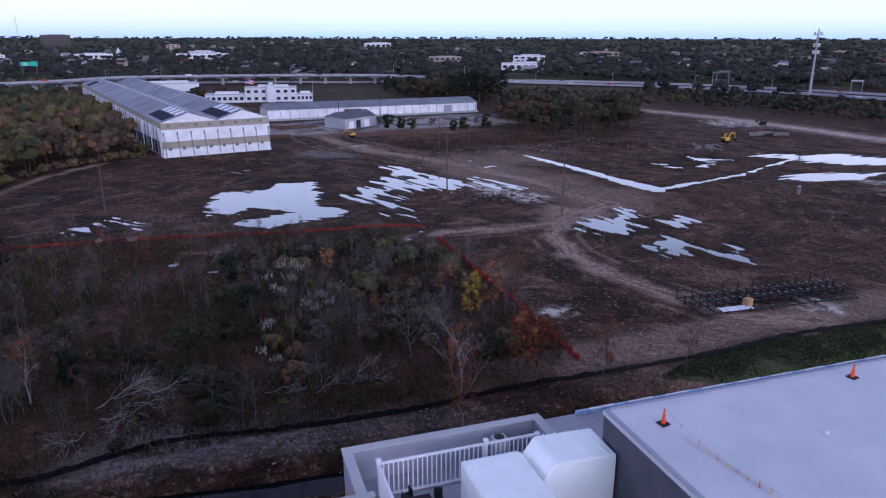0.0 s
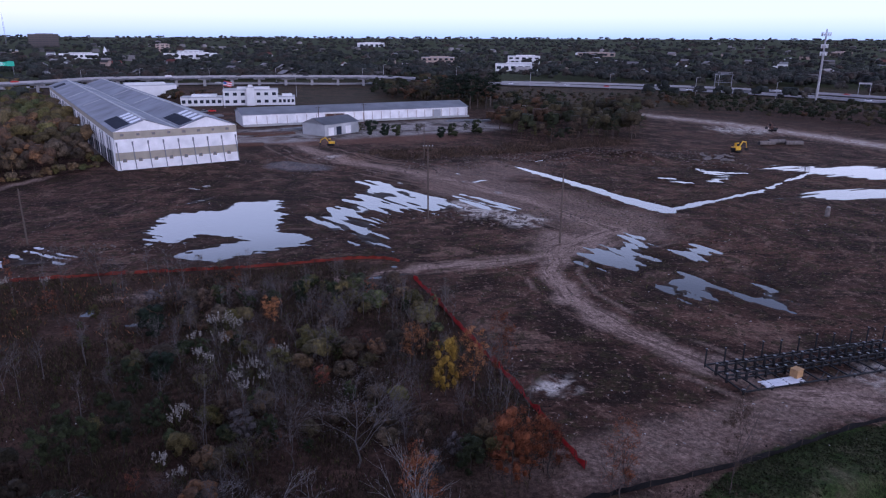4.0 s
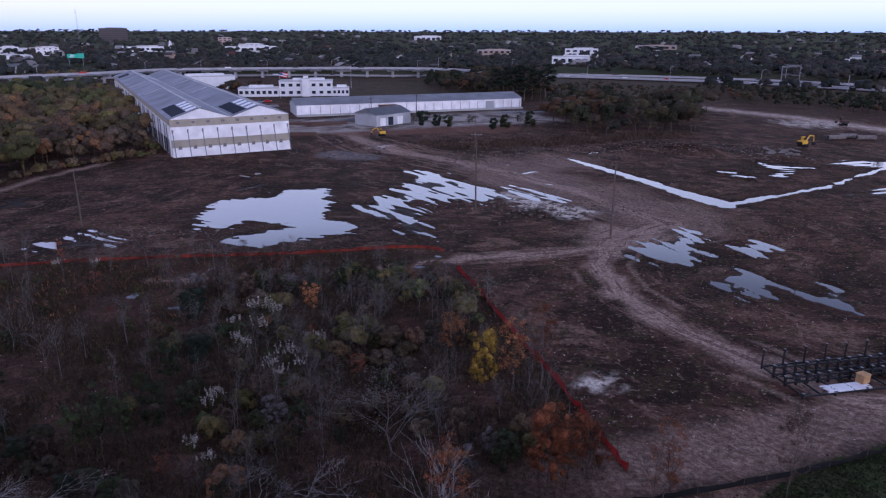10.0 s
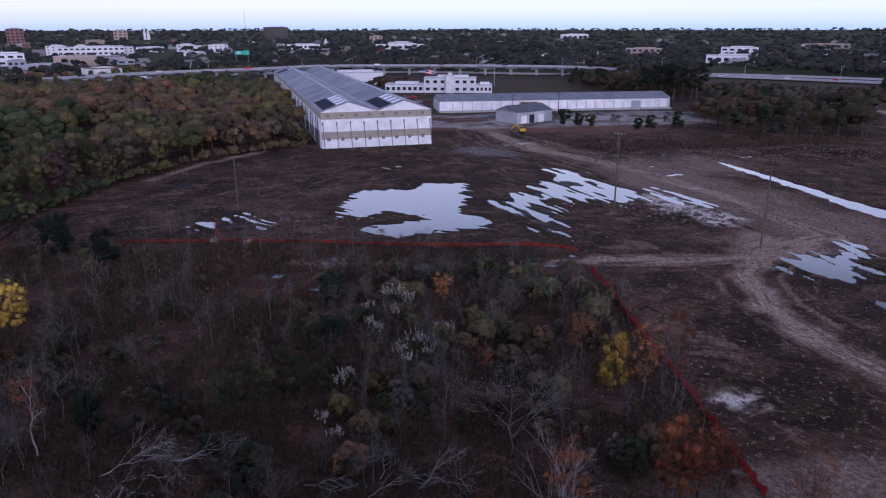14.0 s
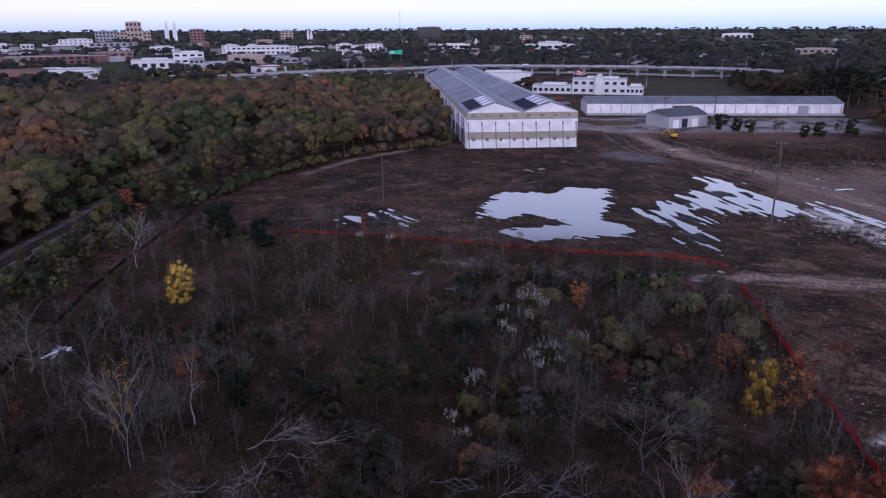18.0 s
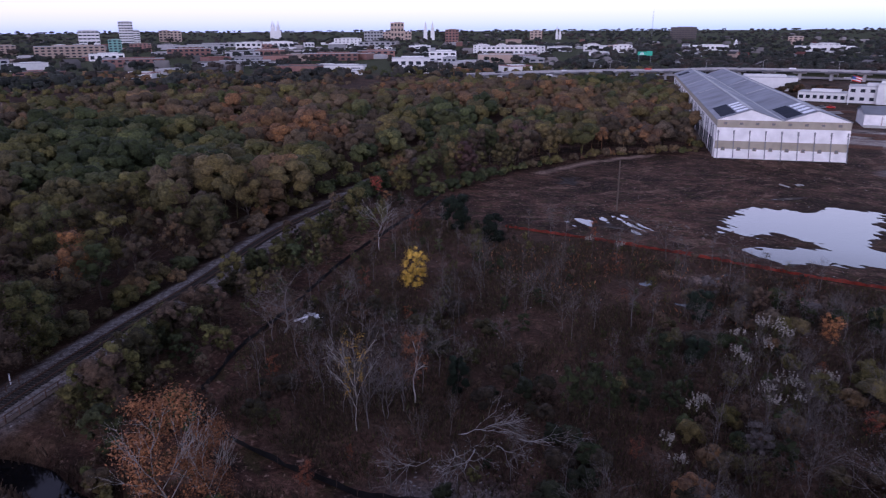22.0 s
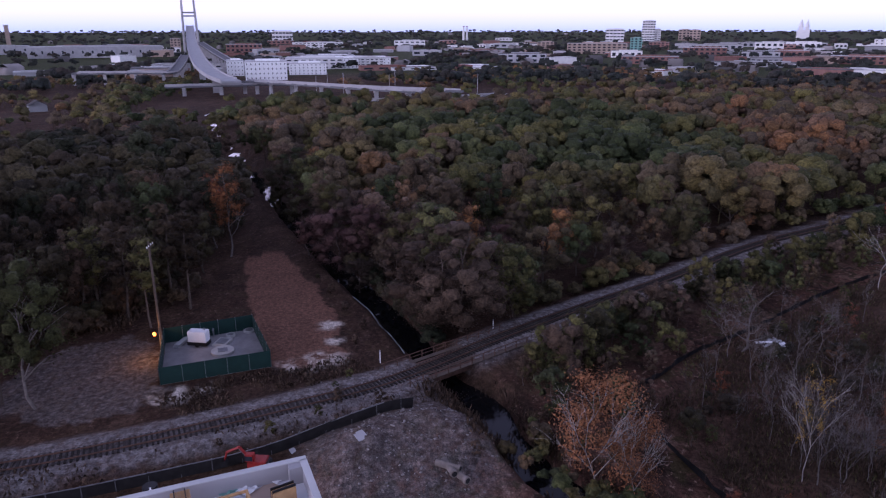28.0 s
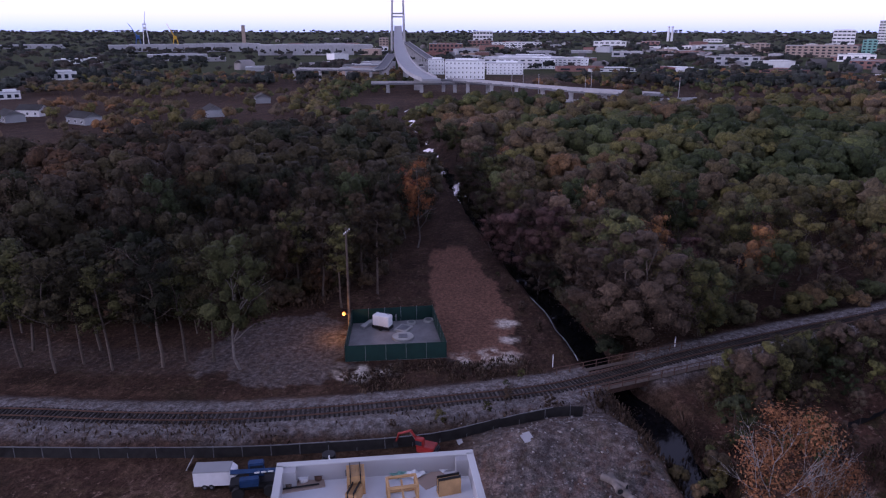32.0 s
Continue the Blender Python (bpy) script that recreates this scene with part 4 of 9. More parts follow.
def block(name, m, w, d, h, wall, label, rows, cols, roof=None, win=(0.5, 0.5), sides=True, category="building", group="", glass=None, crown=0.6):
    """A flat-roofed block: walls, roof slab with parapet, and every window a pane of its own on the front and one side."""
    b = thing(name, m, label, category, group)
    part("wall", box(w, d, h, 0, 0, 0), wall, b)
    part("roof", box(w + 0.4, d + 0.4, 0.5, 0, 0, h), roof or GREY_WALL, b)
    part("parapet", box(w * 0.6, d * 0.5, crown * 2.2, w * 0.05, 0, h + 0.5), wall, b)
    if rows and cols:
        cw, ch = w / cols, h / rows
        front = bpy.data.meshes.new("window")
        bx = box(cw * win[0], 0.3, ch * win[1])
        bx.to_mesh(front), bx.free()
        for r in range(rows):
            for c in range(cols):
                o = part("window", front, glass or GLASS, b)
                o.location = (-w / 2 + (c + 0.5) * cw, -d / 2 - 0.02, r * ch + ch * (1 - win[1]) * 0.55)
        if sides:
            k = max(1, int(d / cw / 1.6))
            for r in range(rows):
                for c in range(k):
                    o = part("window", front, glass or GLASS, b)
                    o.location, o.rotation_euler = (w / 2 + 0.02, -d / 2 + (c + 0.5) * d / k, r * ch + ch * (1 - win[1]) * 0.55), (0, 0, radians(90))
    return b


# white two-storey office with flag
ox, oy = (-126.5, 474.1)
office = block("office", pose(ox, oy, 0, 0, 0, 12), 35, 16, 9.5, PLASTER, "white two-storey flat-roofed office with dark windows", 2, 7, roof=PALE_ROOF, win=(0.5, 0.4))
block("office_wing", pose(ox - 30, oy - 8, 0, 0, 0, 12), 26, 14, 5.2, PLASTER, "low white office wing with flat roof", 1, 7, roof=PALE_ROOF, win=(0.6, 0.4))
block("office_wing", pose(ox + 23, oy + 2, 0, 0, 0, 12), 11, 12, 5.0, PLASTER, "low white end wing of the office", 1, 4, roof=PALE_ROOF, win=(0.6, 0.4))
block("stair_tower", pose(ox + 2, oy - 9.5, 0, 0, 0, 12), 5, 3, 11.5, PLASTER, "white rounded stair tower on the office front", 0, 0)
flag = thing("flagpole", pose(*(-137.4, 449.9), 0) @ Matrix.Scale(0.75, 4), "steel flagpole with a limp striped flag", "flagpole")
part("pole", rod((0, 0, 0), (0, 0, 22), 0.14, 0.08), WHITE_PAINT, flag)
for i, (mm, z) in enumerate(((RED_PAINT, 17.6), (WHITE_PAINT, 18.4), (RED_PAINT, 19.2), (WHITE_PAINT, 20.0), (RED_PAINT, 20.8))):
    part("flag_stripe", box(6.5, 0.08, 0.78, 3.4 if z < 19 else 4.0, 0, z, 0, 12, 0), mm, flag)
part("flag_canton", box(2.6, 0.12, 2.2, 1.5, 0, 19.4, 0, 12, 0), BLUE_PAINT, flag)
block("yard_store", pose(*(-218.6, 520.9), 0, 0, 0, 28), 46, 20, 9, PLASTER, "plain white store behind the warehouse", 0, 0, roof=PALE_ROOF)


# ---- roads on piers and on the ground ----
def ribbon(pts, width, z0, thick=0.5, step=12, name="deck"):
    """A road slab along points of x, y or x, y, z."""
    c = curve([(p[0], p[1], p[2] if len(p) > 2 else z0) for p in pts], step)
    bm, last = bmesh.new(), None
    for i, p in enumerate(c):
        t = c[min(i + 1, len(c) - 1)] - c[max(i - 1, 0)]
        n = np.array((-t[1], t[0], 0)) / np.hypot(t[0], t[1])
        q = [bm.verts.new(p + n * s * width / 2 + (0, 0, dz)) for s, dz in ((1, 0), (-1, 0), (-1, -thick), (1, -thick))]
        if last:
            for k in range(4):
                bm.faces.new((last[k], last[(k + 1) % 4], q[(k + 1) % 4], q[k]))
        else:
            bm.faces.new(q)
        last = q
    bm.faces.new(last[::-1])
    bmesh.ops.recalc_face_normals(bm, faces=bm.faces)
    return bm, c


def viaduct(name, pts, width, z, label, pier_gap=32, piers=True):
    v = thing(name, Matrix(), label, "bridge" if piers else "road", kind="structure" if not piers else "")
    bm, c = ribbon(pts, width, z, 1.3 if piers else 0.3)
    part("deck", bm, DECK, v)
    for s in (-1, 1):
        side = []
        for i, p in enumerate(c):
            t = c[min(i + 1, len(c) - 1)] - c[max(i - 1, 0)]
            n = np.array((-t[1], t[0], 0)) / np.hypot(t[0], t[1])
            side.append(tuple(p + n * s * (width / 2 - 0.2) + (0, 0, 0.95)))
        part("barrier", ribbon(side, 0.4, z, 1.3 if piers else 0.9)[0], PARAPET, v)
    if piers:
        for p in c[1 :: max(1, int(pier_gap / 12))]:
            part("pier", box(2.2, 2.2, p[2] - 1.3, p[0], p[1], 0), PARAPET, v)
            part("pier_cap", box(width * 0.8, 2.0, 1.3, p[0], p[1], p[2] - 2.7, 0, 0, 12), PARAPET, v)
    return v


UP = [(-401.5, 408.7), (-374.7, 489.7), (-320.0, 565.1), (-292.2, 618.3), (-215.8, 644.8), (-147.2, 659.4), (-60.8, 657.4), (-9.6, 618.5)]
viaduct("overpass", UP, 13, 8, "concrete highway overpass on slender piers")
LOW = [(-447.4, 454.4), (-407.1, 530.8), (-348.3, 603.8), (-249.3, 650.6), (-164.3, 668.8), (-87.9, 668.0), (10.3, 706.3)]
viaduct("highway_ramp", LOW, 11, 0.8, "grey highway ramp below the overpass", piers=False)
HWY = [(-58.3, 742.8), (58.7, 672.7), (132.9, 642.0), (219.1, 594.0), (283.4, 531.1), (323.4, 479.7), (480, 330)]
viaduct("highway", HWY, 16, 1.0, "wide pale highway with concrete barriers", piers=False)
HWY2 = [(60.8, 697.4), (140.8, 680.5), (233.6, 634.2), (303.2, 569.1), (346.9, 515.5), (520, 350)]
viaduct("highway_lane", HWY2, 12, 1.0, "second carriageway of the highway", piers=False)
viaduct("city_viaduct", [(-410.9, 18.8), (-435.9, -13.3), (-469.9, -51.3), (-504.9, -95.9), (-507.6, -111.0)], 7, 9, "elevated concrete road on paired piers")
viaduct("low_road", [(-465.0, 72.8), (-439.2, 20.5), (-432.0, -29.7), (-448.3, -77.7)], 10, 2, "road running below the elevated lanes", piers=False)
viaduct("city_ramp", [(-488.7, -151.5), (-504.3, -73.2), (-461.4, -4.8), (-433.3, 48.1)], 6, 7, "pale elevated ramp at the wood's edge")

# cable-stayed bridge
ray_a, ray_b = Vector((-1508.1, -404.5)).normalized(), Vector((-2069.2, -553.0)).normalized()
tower = Vector((*(ray_a * 1450), 0))
br = thing("cable_bridge", Matrix(), "tall grey cable-stayed road bridge with lattice towers", "bridge")
prof = [(tower.x, tower.y, 50), *[(*(Vector((-1185.5, -317.1)).normalized() * 1000), 27)], *[(*(Vector((-977.1, -255.0)).normalized() * 690), 17.5)], *[(*(Vector((-774.0, -188.5)).normalized() * 545), 12.8)], *[(*(Vector((-682.0, -147.5)).normalized() * 480), 11)]]
bm, c = ribbon([(*(ray_a * 1900), 46), *prof], 13, 10, 1.6)
part("deck", bm, GREY_WALL, br)
for s in (-1, 1):
    side = []
    for i, p in enumerate(c):
        t = c[min(i + 1, len(c) - 1)] - c[max(i - 1, 0)]
        n = np.array((-t[1], t[0], 0)) / np.hypot(t[0], t[1])
        side.append(tuple(p + n * s * 6.3 + (0, 0, 1.1)))
    part("barrier", ribbon(side, 0.8, 10, 2.6)[0], PARAPET, br)
across = Vector((-ray_a.y, ray_a.x, 0))
for s in (-1, 1):
    base = tower + across * s * 13
    part("tower_leg", rod(base, tower + across * s * 10 + Vector((0, 0, 128)), 2.4, 1.7, 4), PARAPET, br)
    for k in range(5):
        for e in (-1, 1):
            part("cable", rod(tower + across * s * 10 + Vector((0, 0, 120 - 6 * k)), tower + across * s * 11 + Vector((*(ray_a * e * (60 + 42 * k)), 49 - 0.045 * (60 + 42 * k) * (e < 0))), 0.18, sides=4), PARAPET, br)
for z in (66, 72, 112):
    part("cross_beam", box(20, 2.5, 3, tower.x, tower.y, z, 0, 0, math.degrees(math.atan2(across.y, across.x))), GREY_WALL, br)
for p in c[6::9]:
    part("pier", box(2, 5, p[2] - 1.6, p[0], p[1], 0, 0, 0, math.degrees(math.atan2(ray_a.y, ray_a.x))), PARAPET, br)
viaduct("bridge_ramp", [(*(Vector((-1324.8, -367.6)).normalized() * 800), 18), (-612.6, -181.5), (-602.8, -195.2), (-598.6, -219.9), (-597.4, -267.3)], 9, 10, "curved bridge ramp with pale barriers")
viaduct("bridge_ramp", [(*(Vector((-2546.0, -655.0)).normalized() * 1100), 26), (*(Vector((-1606.9, -377.8)).normalized() * 900), 16), (*(Vector((-1152.2, -237.8)).normalized() * 760), 7)], 10, 10, "far approach ramp of the bridge")

# ---- the city and its edges: x, y, facing, width, height, then depth, storeys, bays ----
def town(rows, wall, label, category="building", roof=None, group="", win=(0.55, 0.5), name="city_building", glass=None):
    for x, y, yaw, w, h, depth, storeys, bays in rows:
        r = math.radians(yaw)
        block(name, pose(x - math.sin(r) * depth / 2, y + math.cos(r) * depth / 2, -0.3, 0, 0, yaw), w, depth, h, wall, label, storeys, bays, roof=roof, category=category, group=group, win=win, sides=False, glass=glass)


town([(-1415, 1022, 54, 65.1, 22.7, 22, 4, 7), (-882, 924, 44, 29.2, 15.9, 20, 4, 4), (-830, 1180, 35, 31.4, 12.9, 16, 2, 3), (-738, 1146, 33, 34.0, 13.3, 16, 3, 4), (-757, 874, 41, 89.1, 16.3, 26, 4, 12)], PLASTER, "white city block with rows of windows", roof=PALE_ROOF, group="white city blocks", win=(0.32, 0.42))
WHITE_BLOCK = mat("white_render", (0.86, 0.86, 0.85), 0.7, vary=0.06, scale=0.2)
town([(-709, -151, 102, 16.0, 14.3, 34, 4, 5), (-647, -111, 100, 36.3, 16.0, 40, 4, 10), (-722, -83, 97, 36.6, 11.1, 36, 4, 9), (-836, -56, 94, 36.1, 11.4, 36, 3, 8), (-856, -20, 91, 38.1, 11.0, 40, 3, 8)], WHITE_BLOCK, "bright white apartment block with small windows", roof=PALE_ROOF, group="white apartments", win=(0.22, 0.34))
town([(-826, -87, 96, 65.0, 11.9, 60, 3, 8), (-851, -36, 92, 53.5, 11.0, 50, 4, 10), (-968, -81, 95, 64.5, 9.5, 60, 2, 6), (-1788, -176, 96, 117.1, 13.4, 20, 3, 12), (-1845, 47, 89, 79.1, 16.5, 30, 2, 6), (-2481, 387, 81, 57.9, 14.8, 20, 2, 5), (-1014, 896, 49, 40.3, 13.5, 20, 2, 4),
      (-713, 671, 47, 37.0, 14.2, 26, 2, 4), (-628, 541, 49, 43.4, 11.4, 30, 1, 5)], PLASTER, "low pale flat-roofed building", roof=PALE_ROOF, group="pale low buildings", win=(0.6, 0.35))
town([(-1299, 374, 74, 106.6, 18.5, 40, 4, 12), (-1545, 332, 78, 36.2, 17.3, 24, 4, 4), (-2404, 991, 68, 37.4, 42.3, 26, 5, 3), (-2391, 1022, 67, 37.2, 40.5, 26, 5, 3)], PALE_BRICK, "large tan brick hotel block", group="brick blocks")
town([(-1544, 582, 69, 42.2, 16.2, 24, 4, 5), (-1215, 540, 66, 71.3, 12.8, 30, 2, 8), (-905, 331, 70, 71.0, 9.6, 30, 2, 9), (-1393, 1345, 46, 35.0, 41.7, 22, 6, 4), (-1243, 156, 83, 77.7, 8.4, 30, 2, 8), (-1650, 2010, 39, 38.0, 36.1, 20, 5, 3),
      (-869, 596, 56, 79.0, 10.1, 30, 2, 9), (-1971, 154, 86, 46.1, 14.7, 20, 2, 4), (-1973, -295, 99, 69.2, 14.7, 26, 2, 6), (-1271, -253, 101, 59.7, 19.1, 30, 3, 8), (-1078, 612, 60, 59.2, 11.4, 30, 1, 7), (-893, 698, 52, 58.1, 11.2, 26, 2, 6), (-1464, 823, 61, 57.1, 11.0, 26, 2, 5)], BRICK, "red brick town building", group="red brick buildings", roof=GREY_WALL)
town([(-2281, 822, 70, 40.8, 69.2, 26, 9, 5), (-2281, 852, 70, 19.5, 44.0, 22, 7, 2), (-2114, 661, 73, 52.7, 43.9, 30, 5, 5), (-2485, -365, 98, 67.7, 38.8, 30, 3, 6)], PLASTER, "pale tall city tower with window bands", win=(0.8, 0.4), group="city towers")
town([(-2002, 1659, 50, 104.9, 35.0, 26, 3, 9), (-2000, 1661, 50, 47.7, 65.7, 22, 4, 4), (-1548, -448, 106, 20.5, 25.4, 22, 5, 3)], PALE_BRICK, "tall brown city block with recessed upper floors", group="city towers")
town([(-1870, 1453, 52, 60.2, 37.7, 24, 4, 6), (-1730, 938, 62, 242.7, 11.6, 30, 1, 18), (-1464, 675, 65, 102.9, 13.2, 24, 1, 8), (-1341, 1052, 52, 87.0, 15.5, 24, 2, 7), (-1077, 568, 62, 54.8, 9.7, 30, 1, 6), (-825, 432, 62, 103.8, 5.0, 34, 1, 10), (-848, 457, 62, 39.1, 10.0, 34, 1, 6), (-967, 177, 80, 64.5, 11.7, 20, 2, 6)], GREY_WALL, "grey commercial building with flat roof", group="grey commercial buildings", roof=DARK_ROOF)
town([(-1216, 2242, 28, 83.2, 45.3, 24, 7, 9)], DARK_WALL, "dark brown office slab above the treetops", win=(0.7, 0.3), name="office_slab")
town([(-1544, 531, 71, 25.3, 25.4, 20, 5, 3)], TEAL, "green copper-coloured block in the city", group="city towers")
town([(-1516, 893, 60, 70.0, 16.2, 24, 1, 6), (-1371, 738, 62, 52.3, 18.0, 24, 2, 5), (-1120, 371, 72, 48.2, 10.1, 24, 1, 5)], PLASTER, "long low pale roofed hall", roof=PALE_ROOF, group="pale low buildings")
# suburbs beyond the highway
town([(-682, 1370, 26, 67.2, 10.0, 16, 1, 8), (-748, 847, 41, 85.4, 17.1, 24, 3, 12), (-540, 1576, 19, 51.6, 11.1, 20, 2, 5), (-239, 2589, 5, 90.2, 20.4, 24, 1, 5), (138, 1174, -7, 52.3, 13.4, 26, 2, 5), (102, 944, -6, 56.4, 9.5, 26, 1, 6), (-470, 1367, 19, 95.1, 11.2, 20, 1, 7), (-245, 2589, 5, 90.4, 19.3, 24, 1, 4)], PLASTER, "white low commercial building among trees", roof=PALE_ROOF, group="suburban buildings", win=(0.6, 0.4))
town([(-2, 1145, 0, 52.4, 11.8, 20, 2, 6), (-724, 1902, 21, 34.5, 21.0, 18, 4, 3), (364, 1668, -12, 85.3, 8.8, 20, 1, 6), (1004, 1797, -29, 50.0, 9.6, 18, 1, 4), (-1652, 2008, 39, 41.5, 35.5, 20, 4, 3), (-783, 1204, 33, 42.1, 12.1, 18, 2, 4)], PALE_BRICK, "tan brick low building among trees", group="suburban buildings")
town([(-1441, -1258, 131, 142.7, 8.7, 30, 1, 9), (-1313, -871, 124, 148.3, 13.1, 40, 1, 9), (-1348, -728, 118, 148.8, 15.4, 40, 1, 9), (-1205, -473, 111, 199.5, 17.2, 60, 1, 14), (-941, -580, 122, 81.3, 8.6, 30, 1, 6), (-936, -518, 119, 28.0, 5.4, 20, 1, 3), (-1475, -540, 110, 72.7, 14.0, 30, 1, 5)], PARAPET, "long pale dockside warehouse", roof=PALE_ROOF, group="dock sheds", name="dock_shed", win=(0.16, 0.25))
town([(-1539, -654, 113, 57.5, 12.3, 20, 1, 4), (-1368, -809, 121, 70.4, 10.1, 20, 1, 6), (-532, -379, 125, 26.0, 3.7, 12, 1, 4), (-1474, -546, 110, 60.6, 9.3, 18, 2, 4)], BRICK, "red brick dockside building by the river", group="dock sheds", name="dock_shed")
town([(-557, -458, 129, 22.6, 6.8, 14, 1, 4), (-817, -660, 129, 32.9, 5.6, 16, 1, 4), (-852, -650, 127, 24.2, 5.8, 14, 1, 3), (-393, -365, 133, 12.8, 4.3, 12, 1, 3)], PLASTER, "white low house among dark trees", group="edge houses", roof=GREY_WALL)


def spire(x, y, yaw, w, h, label, wall=PLASTER):
    s = thing("church_spire", pose(x, y, 0, 0, 0, yaw), label, "church")
    part("tower", box(w, w, h * 0.55, 0, 0, 0), wall, s)
    part("belfry", box(w * 0.7, w * 0.7, h * 0.12, 0, 0, h * 0.55), wall, s)
    part("steeple", rod((0, 0, h * 0.66), (0, 0, h), w * 0.42, 0.05, 8), wall, s)


for row in ((-2247, 1307, 60, 21.3, 74.4), (-1935, 1737, 48, 13.5, 71.0), (-1918, 1756, 48, 13.6, 70.9), (-2239, 1323, 59, 17.4, 73.6), (-1595, 2054, 38, 8.0, 54.8), (-711, 1543, 25, 7.8, 19.8), (-1586, 2060, 38, 9.2, 42.3)):
    spire(*row, "slim white church spire above the roofs")
for row in ((-2587, 258, 84, 8.0, 51.9), (-2586, 270, 84, 8.0, 51.9)):
    s = thing("chimney", pose(*row[:2], 0), "pale slender twin power-plant chimney", "chimney", "twin chimneys")
    part("shaft", rod((0, 0, 0), (0, 0, row[4]), 4.5, 3.2, 12), PLASTER, s)
    part("rim", rod((0, 0, row[4]), (0, 0, row[4] + 2), 3.8, 3.8, 12), RED_ROOF, s)
cx, cy, cyaw, cw, ch = (-1707, -862, 117, 12.9, 52.0)
s = thing("chimney", pose(cx, cy, 0, 0, 0, cyaw), "stout tan concrete stack by the docks", "chimney")
part("shaft", box(9, 9, ch, bevel=0.4), PALE_BRICK, s)
part("rim", box(10, 10, 2, 0, 0, ch), GREY_WALL, s)
for cx, cy, cyaw, cw, ch, lean, m, g in ((*(-1643, -1118, 124, 17.1, 32.7), -16, BLUE_PAINT, 1), (*(-1648, -1099, 124, 22.9, 67.9), 4, PLASTER, 1), (*(-1665, -1028, 122, 17.2, 30.1), -14, YELLOW_PAINT, 1)):
    s = thing("dock_crane", pose(cx, cy, 0, 0, 0, cyaw), "tall harbour crane with raised jib", "crane", "dock cranes")
    hgt = min(ch, 70) * 0.8
    for k in (-1, 1):
        part("leg", rod((k * 7, 0, 0), (k * 3, 0, hgt), 1.0, 0.8), m, s)
        part("leg", rod((k * 7, 10, 0), (k * 3, 8, hgt), 1.0, 0.8), m, s)
    part("cross_beam", box(9, 10, 3, 0, 4, hgt), m, s)
    part("cabin", box(8, 8, 6, 0, 4, hgt * 0.8), m, s)
    part("jib", rod((0, 4, hgt), (lean * 1.2, 4, hgt + 32), 1.1, 0.6), m, s)
    part("stay", rod((0, 9, hgt), (lean * 1.2, 4, hgt + 32), 0.35), STEEL, s)

rng_t = random.Random(12)
for i in range(150):
    az, d = radians(rng_t.uniform(34, 116)), 720 * math.exp(rng_t.random() * 1.15)
    w, dd = rng_t.uniform(16, 55), rng_t.uniform(14, 30)
    hgt = rng_t.choice((4.5, 5, 6, 7, 9, 11)) * (1 if d > 900 else 0.7)
    wall, word = rng_t.choice(((PLASTER, "white"), (BRICK, "red brick"), (PALE_BRICK, "tan"), (GREY_WALL, "grey"), (PLASTER, "white"), (PARAPET, "pale")))
    block("town_house", pose(-math.sin(az) * d, math.cos(az) * d, far_rise(-math.sin(az) * d, math.cos(az) * d) - 0.3, 0, 0, math.degrees(az) + rng_t.uniform(-30, 30)), w, dd, hgt, wall, word + " low flat-roofed building in the city", rng_t.choice((0, 0, 1)), 3, roof=rng_t.choice((PALE_ROOF, PALE_ROOF, GREY_WALL, RED_ROOF, DARK_ROOF)), group="low city buildings", sides=False, win=(0.6, 0.4), crown=0.3)

# houses at the wood's far edge
for i, (p, turn, w, mm) in enumerate((((-295.7, -235.2), 70, 15, GREY_WALL), ((-338.0, -191.3), 40, 14, GREY_WALL), ((-318.5, -283.0), 95, 13, PLASTER), ((-406.7, -196.2), 30, 10, GREY_WALL), ((-295.8, -276.2), 60, 14, GREY_WALL))):
    gabled("cottage", pose(*p, 0, 0, 0, turn), w, 9, 3.4, 2.4, mm, DARK_ROOF, "small pale cottage with dark shingle roof", wins=3, group="edge cottages")
rng_h = random.Random(4)
for i in range(46):
    a, d = radians(rng_h.uniform(-38, 38)), rng_h.uniform(820, 2100)
    gabled("suburban_house", pose(-math.sin(a) * d, math.cos(a) * d, 0, 0, 0, rng_h.uniform(0, 180)), rng_h.uniform(12, 20), 10, rng_h.choice((3.5, 6.0)), 3.2, rng_h.choice((PLASTER, PALE_BRICK, GREY_WALL)), rng_h.choice((DARK_ROOF, RED_ROOF, GREY_WALL)),
           "small suburban house with pitched roof among trees", group="suburban houses", over=0.5)

# roofs of the suburbs past counting
rng_s = np.random.RandomState(8)
hv, hf, rf, kk = [], [], [], 0
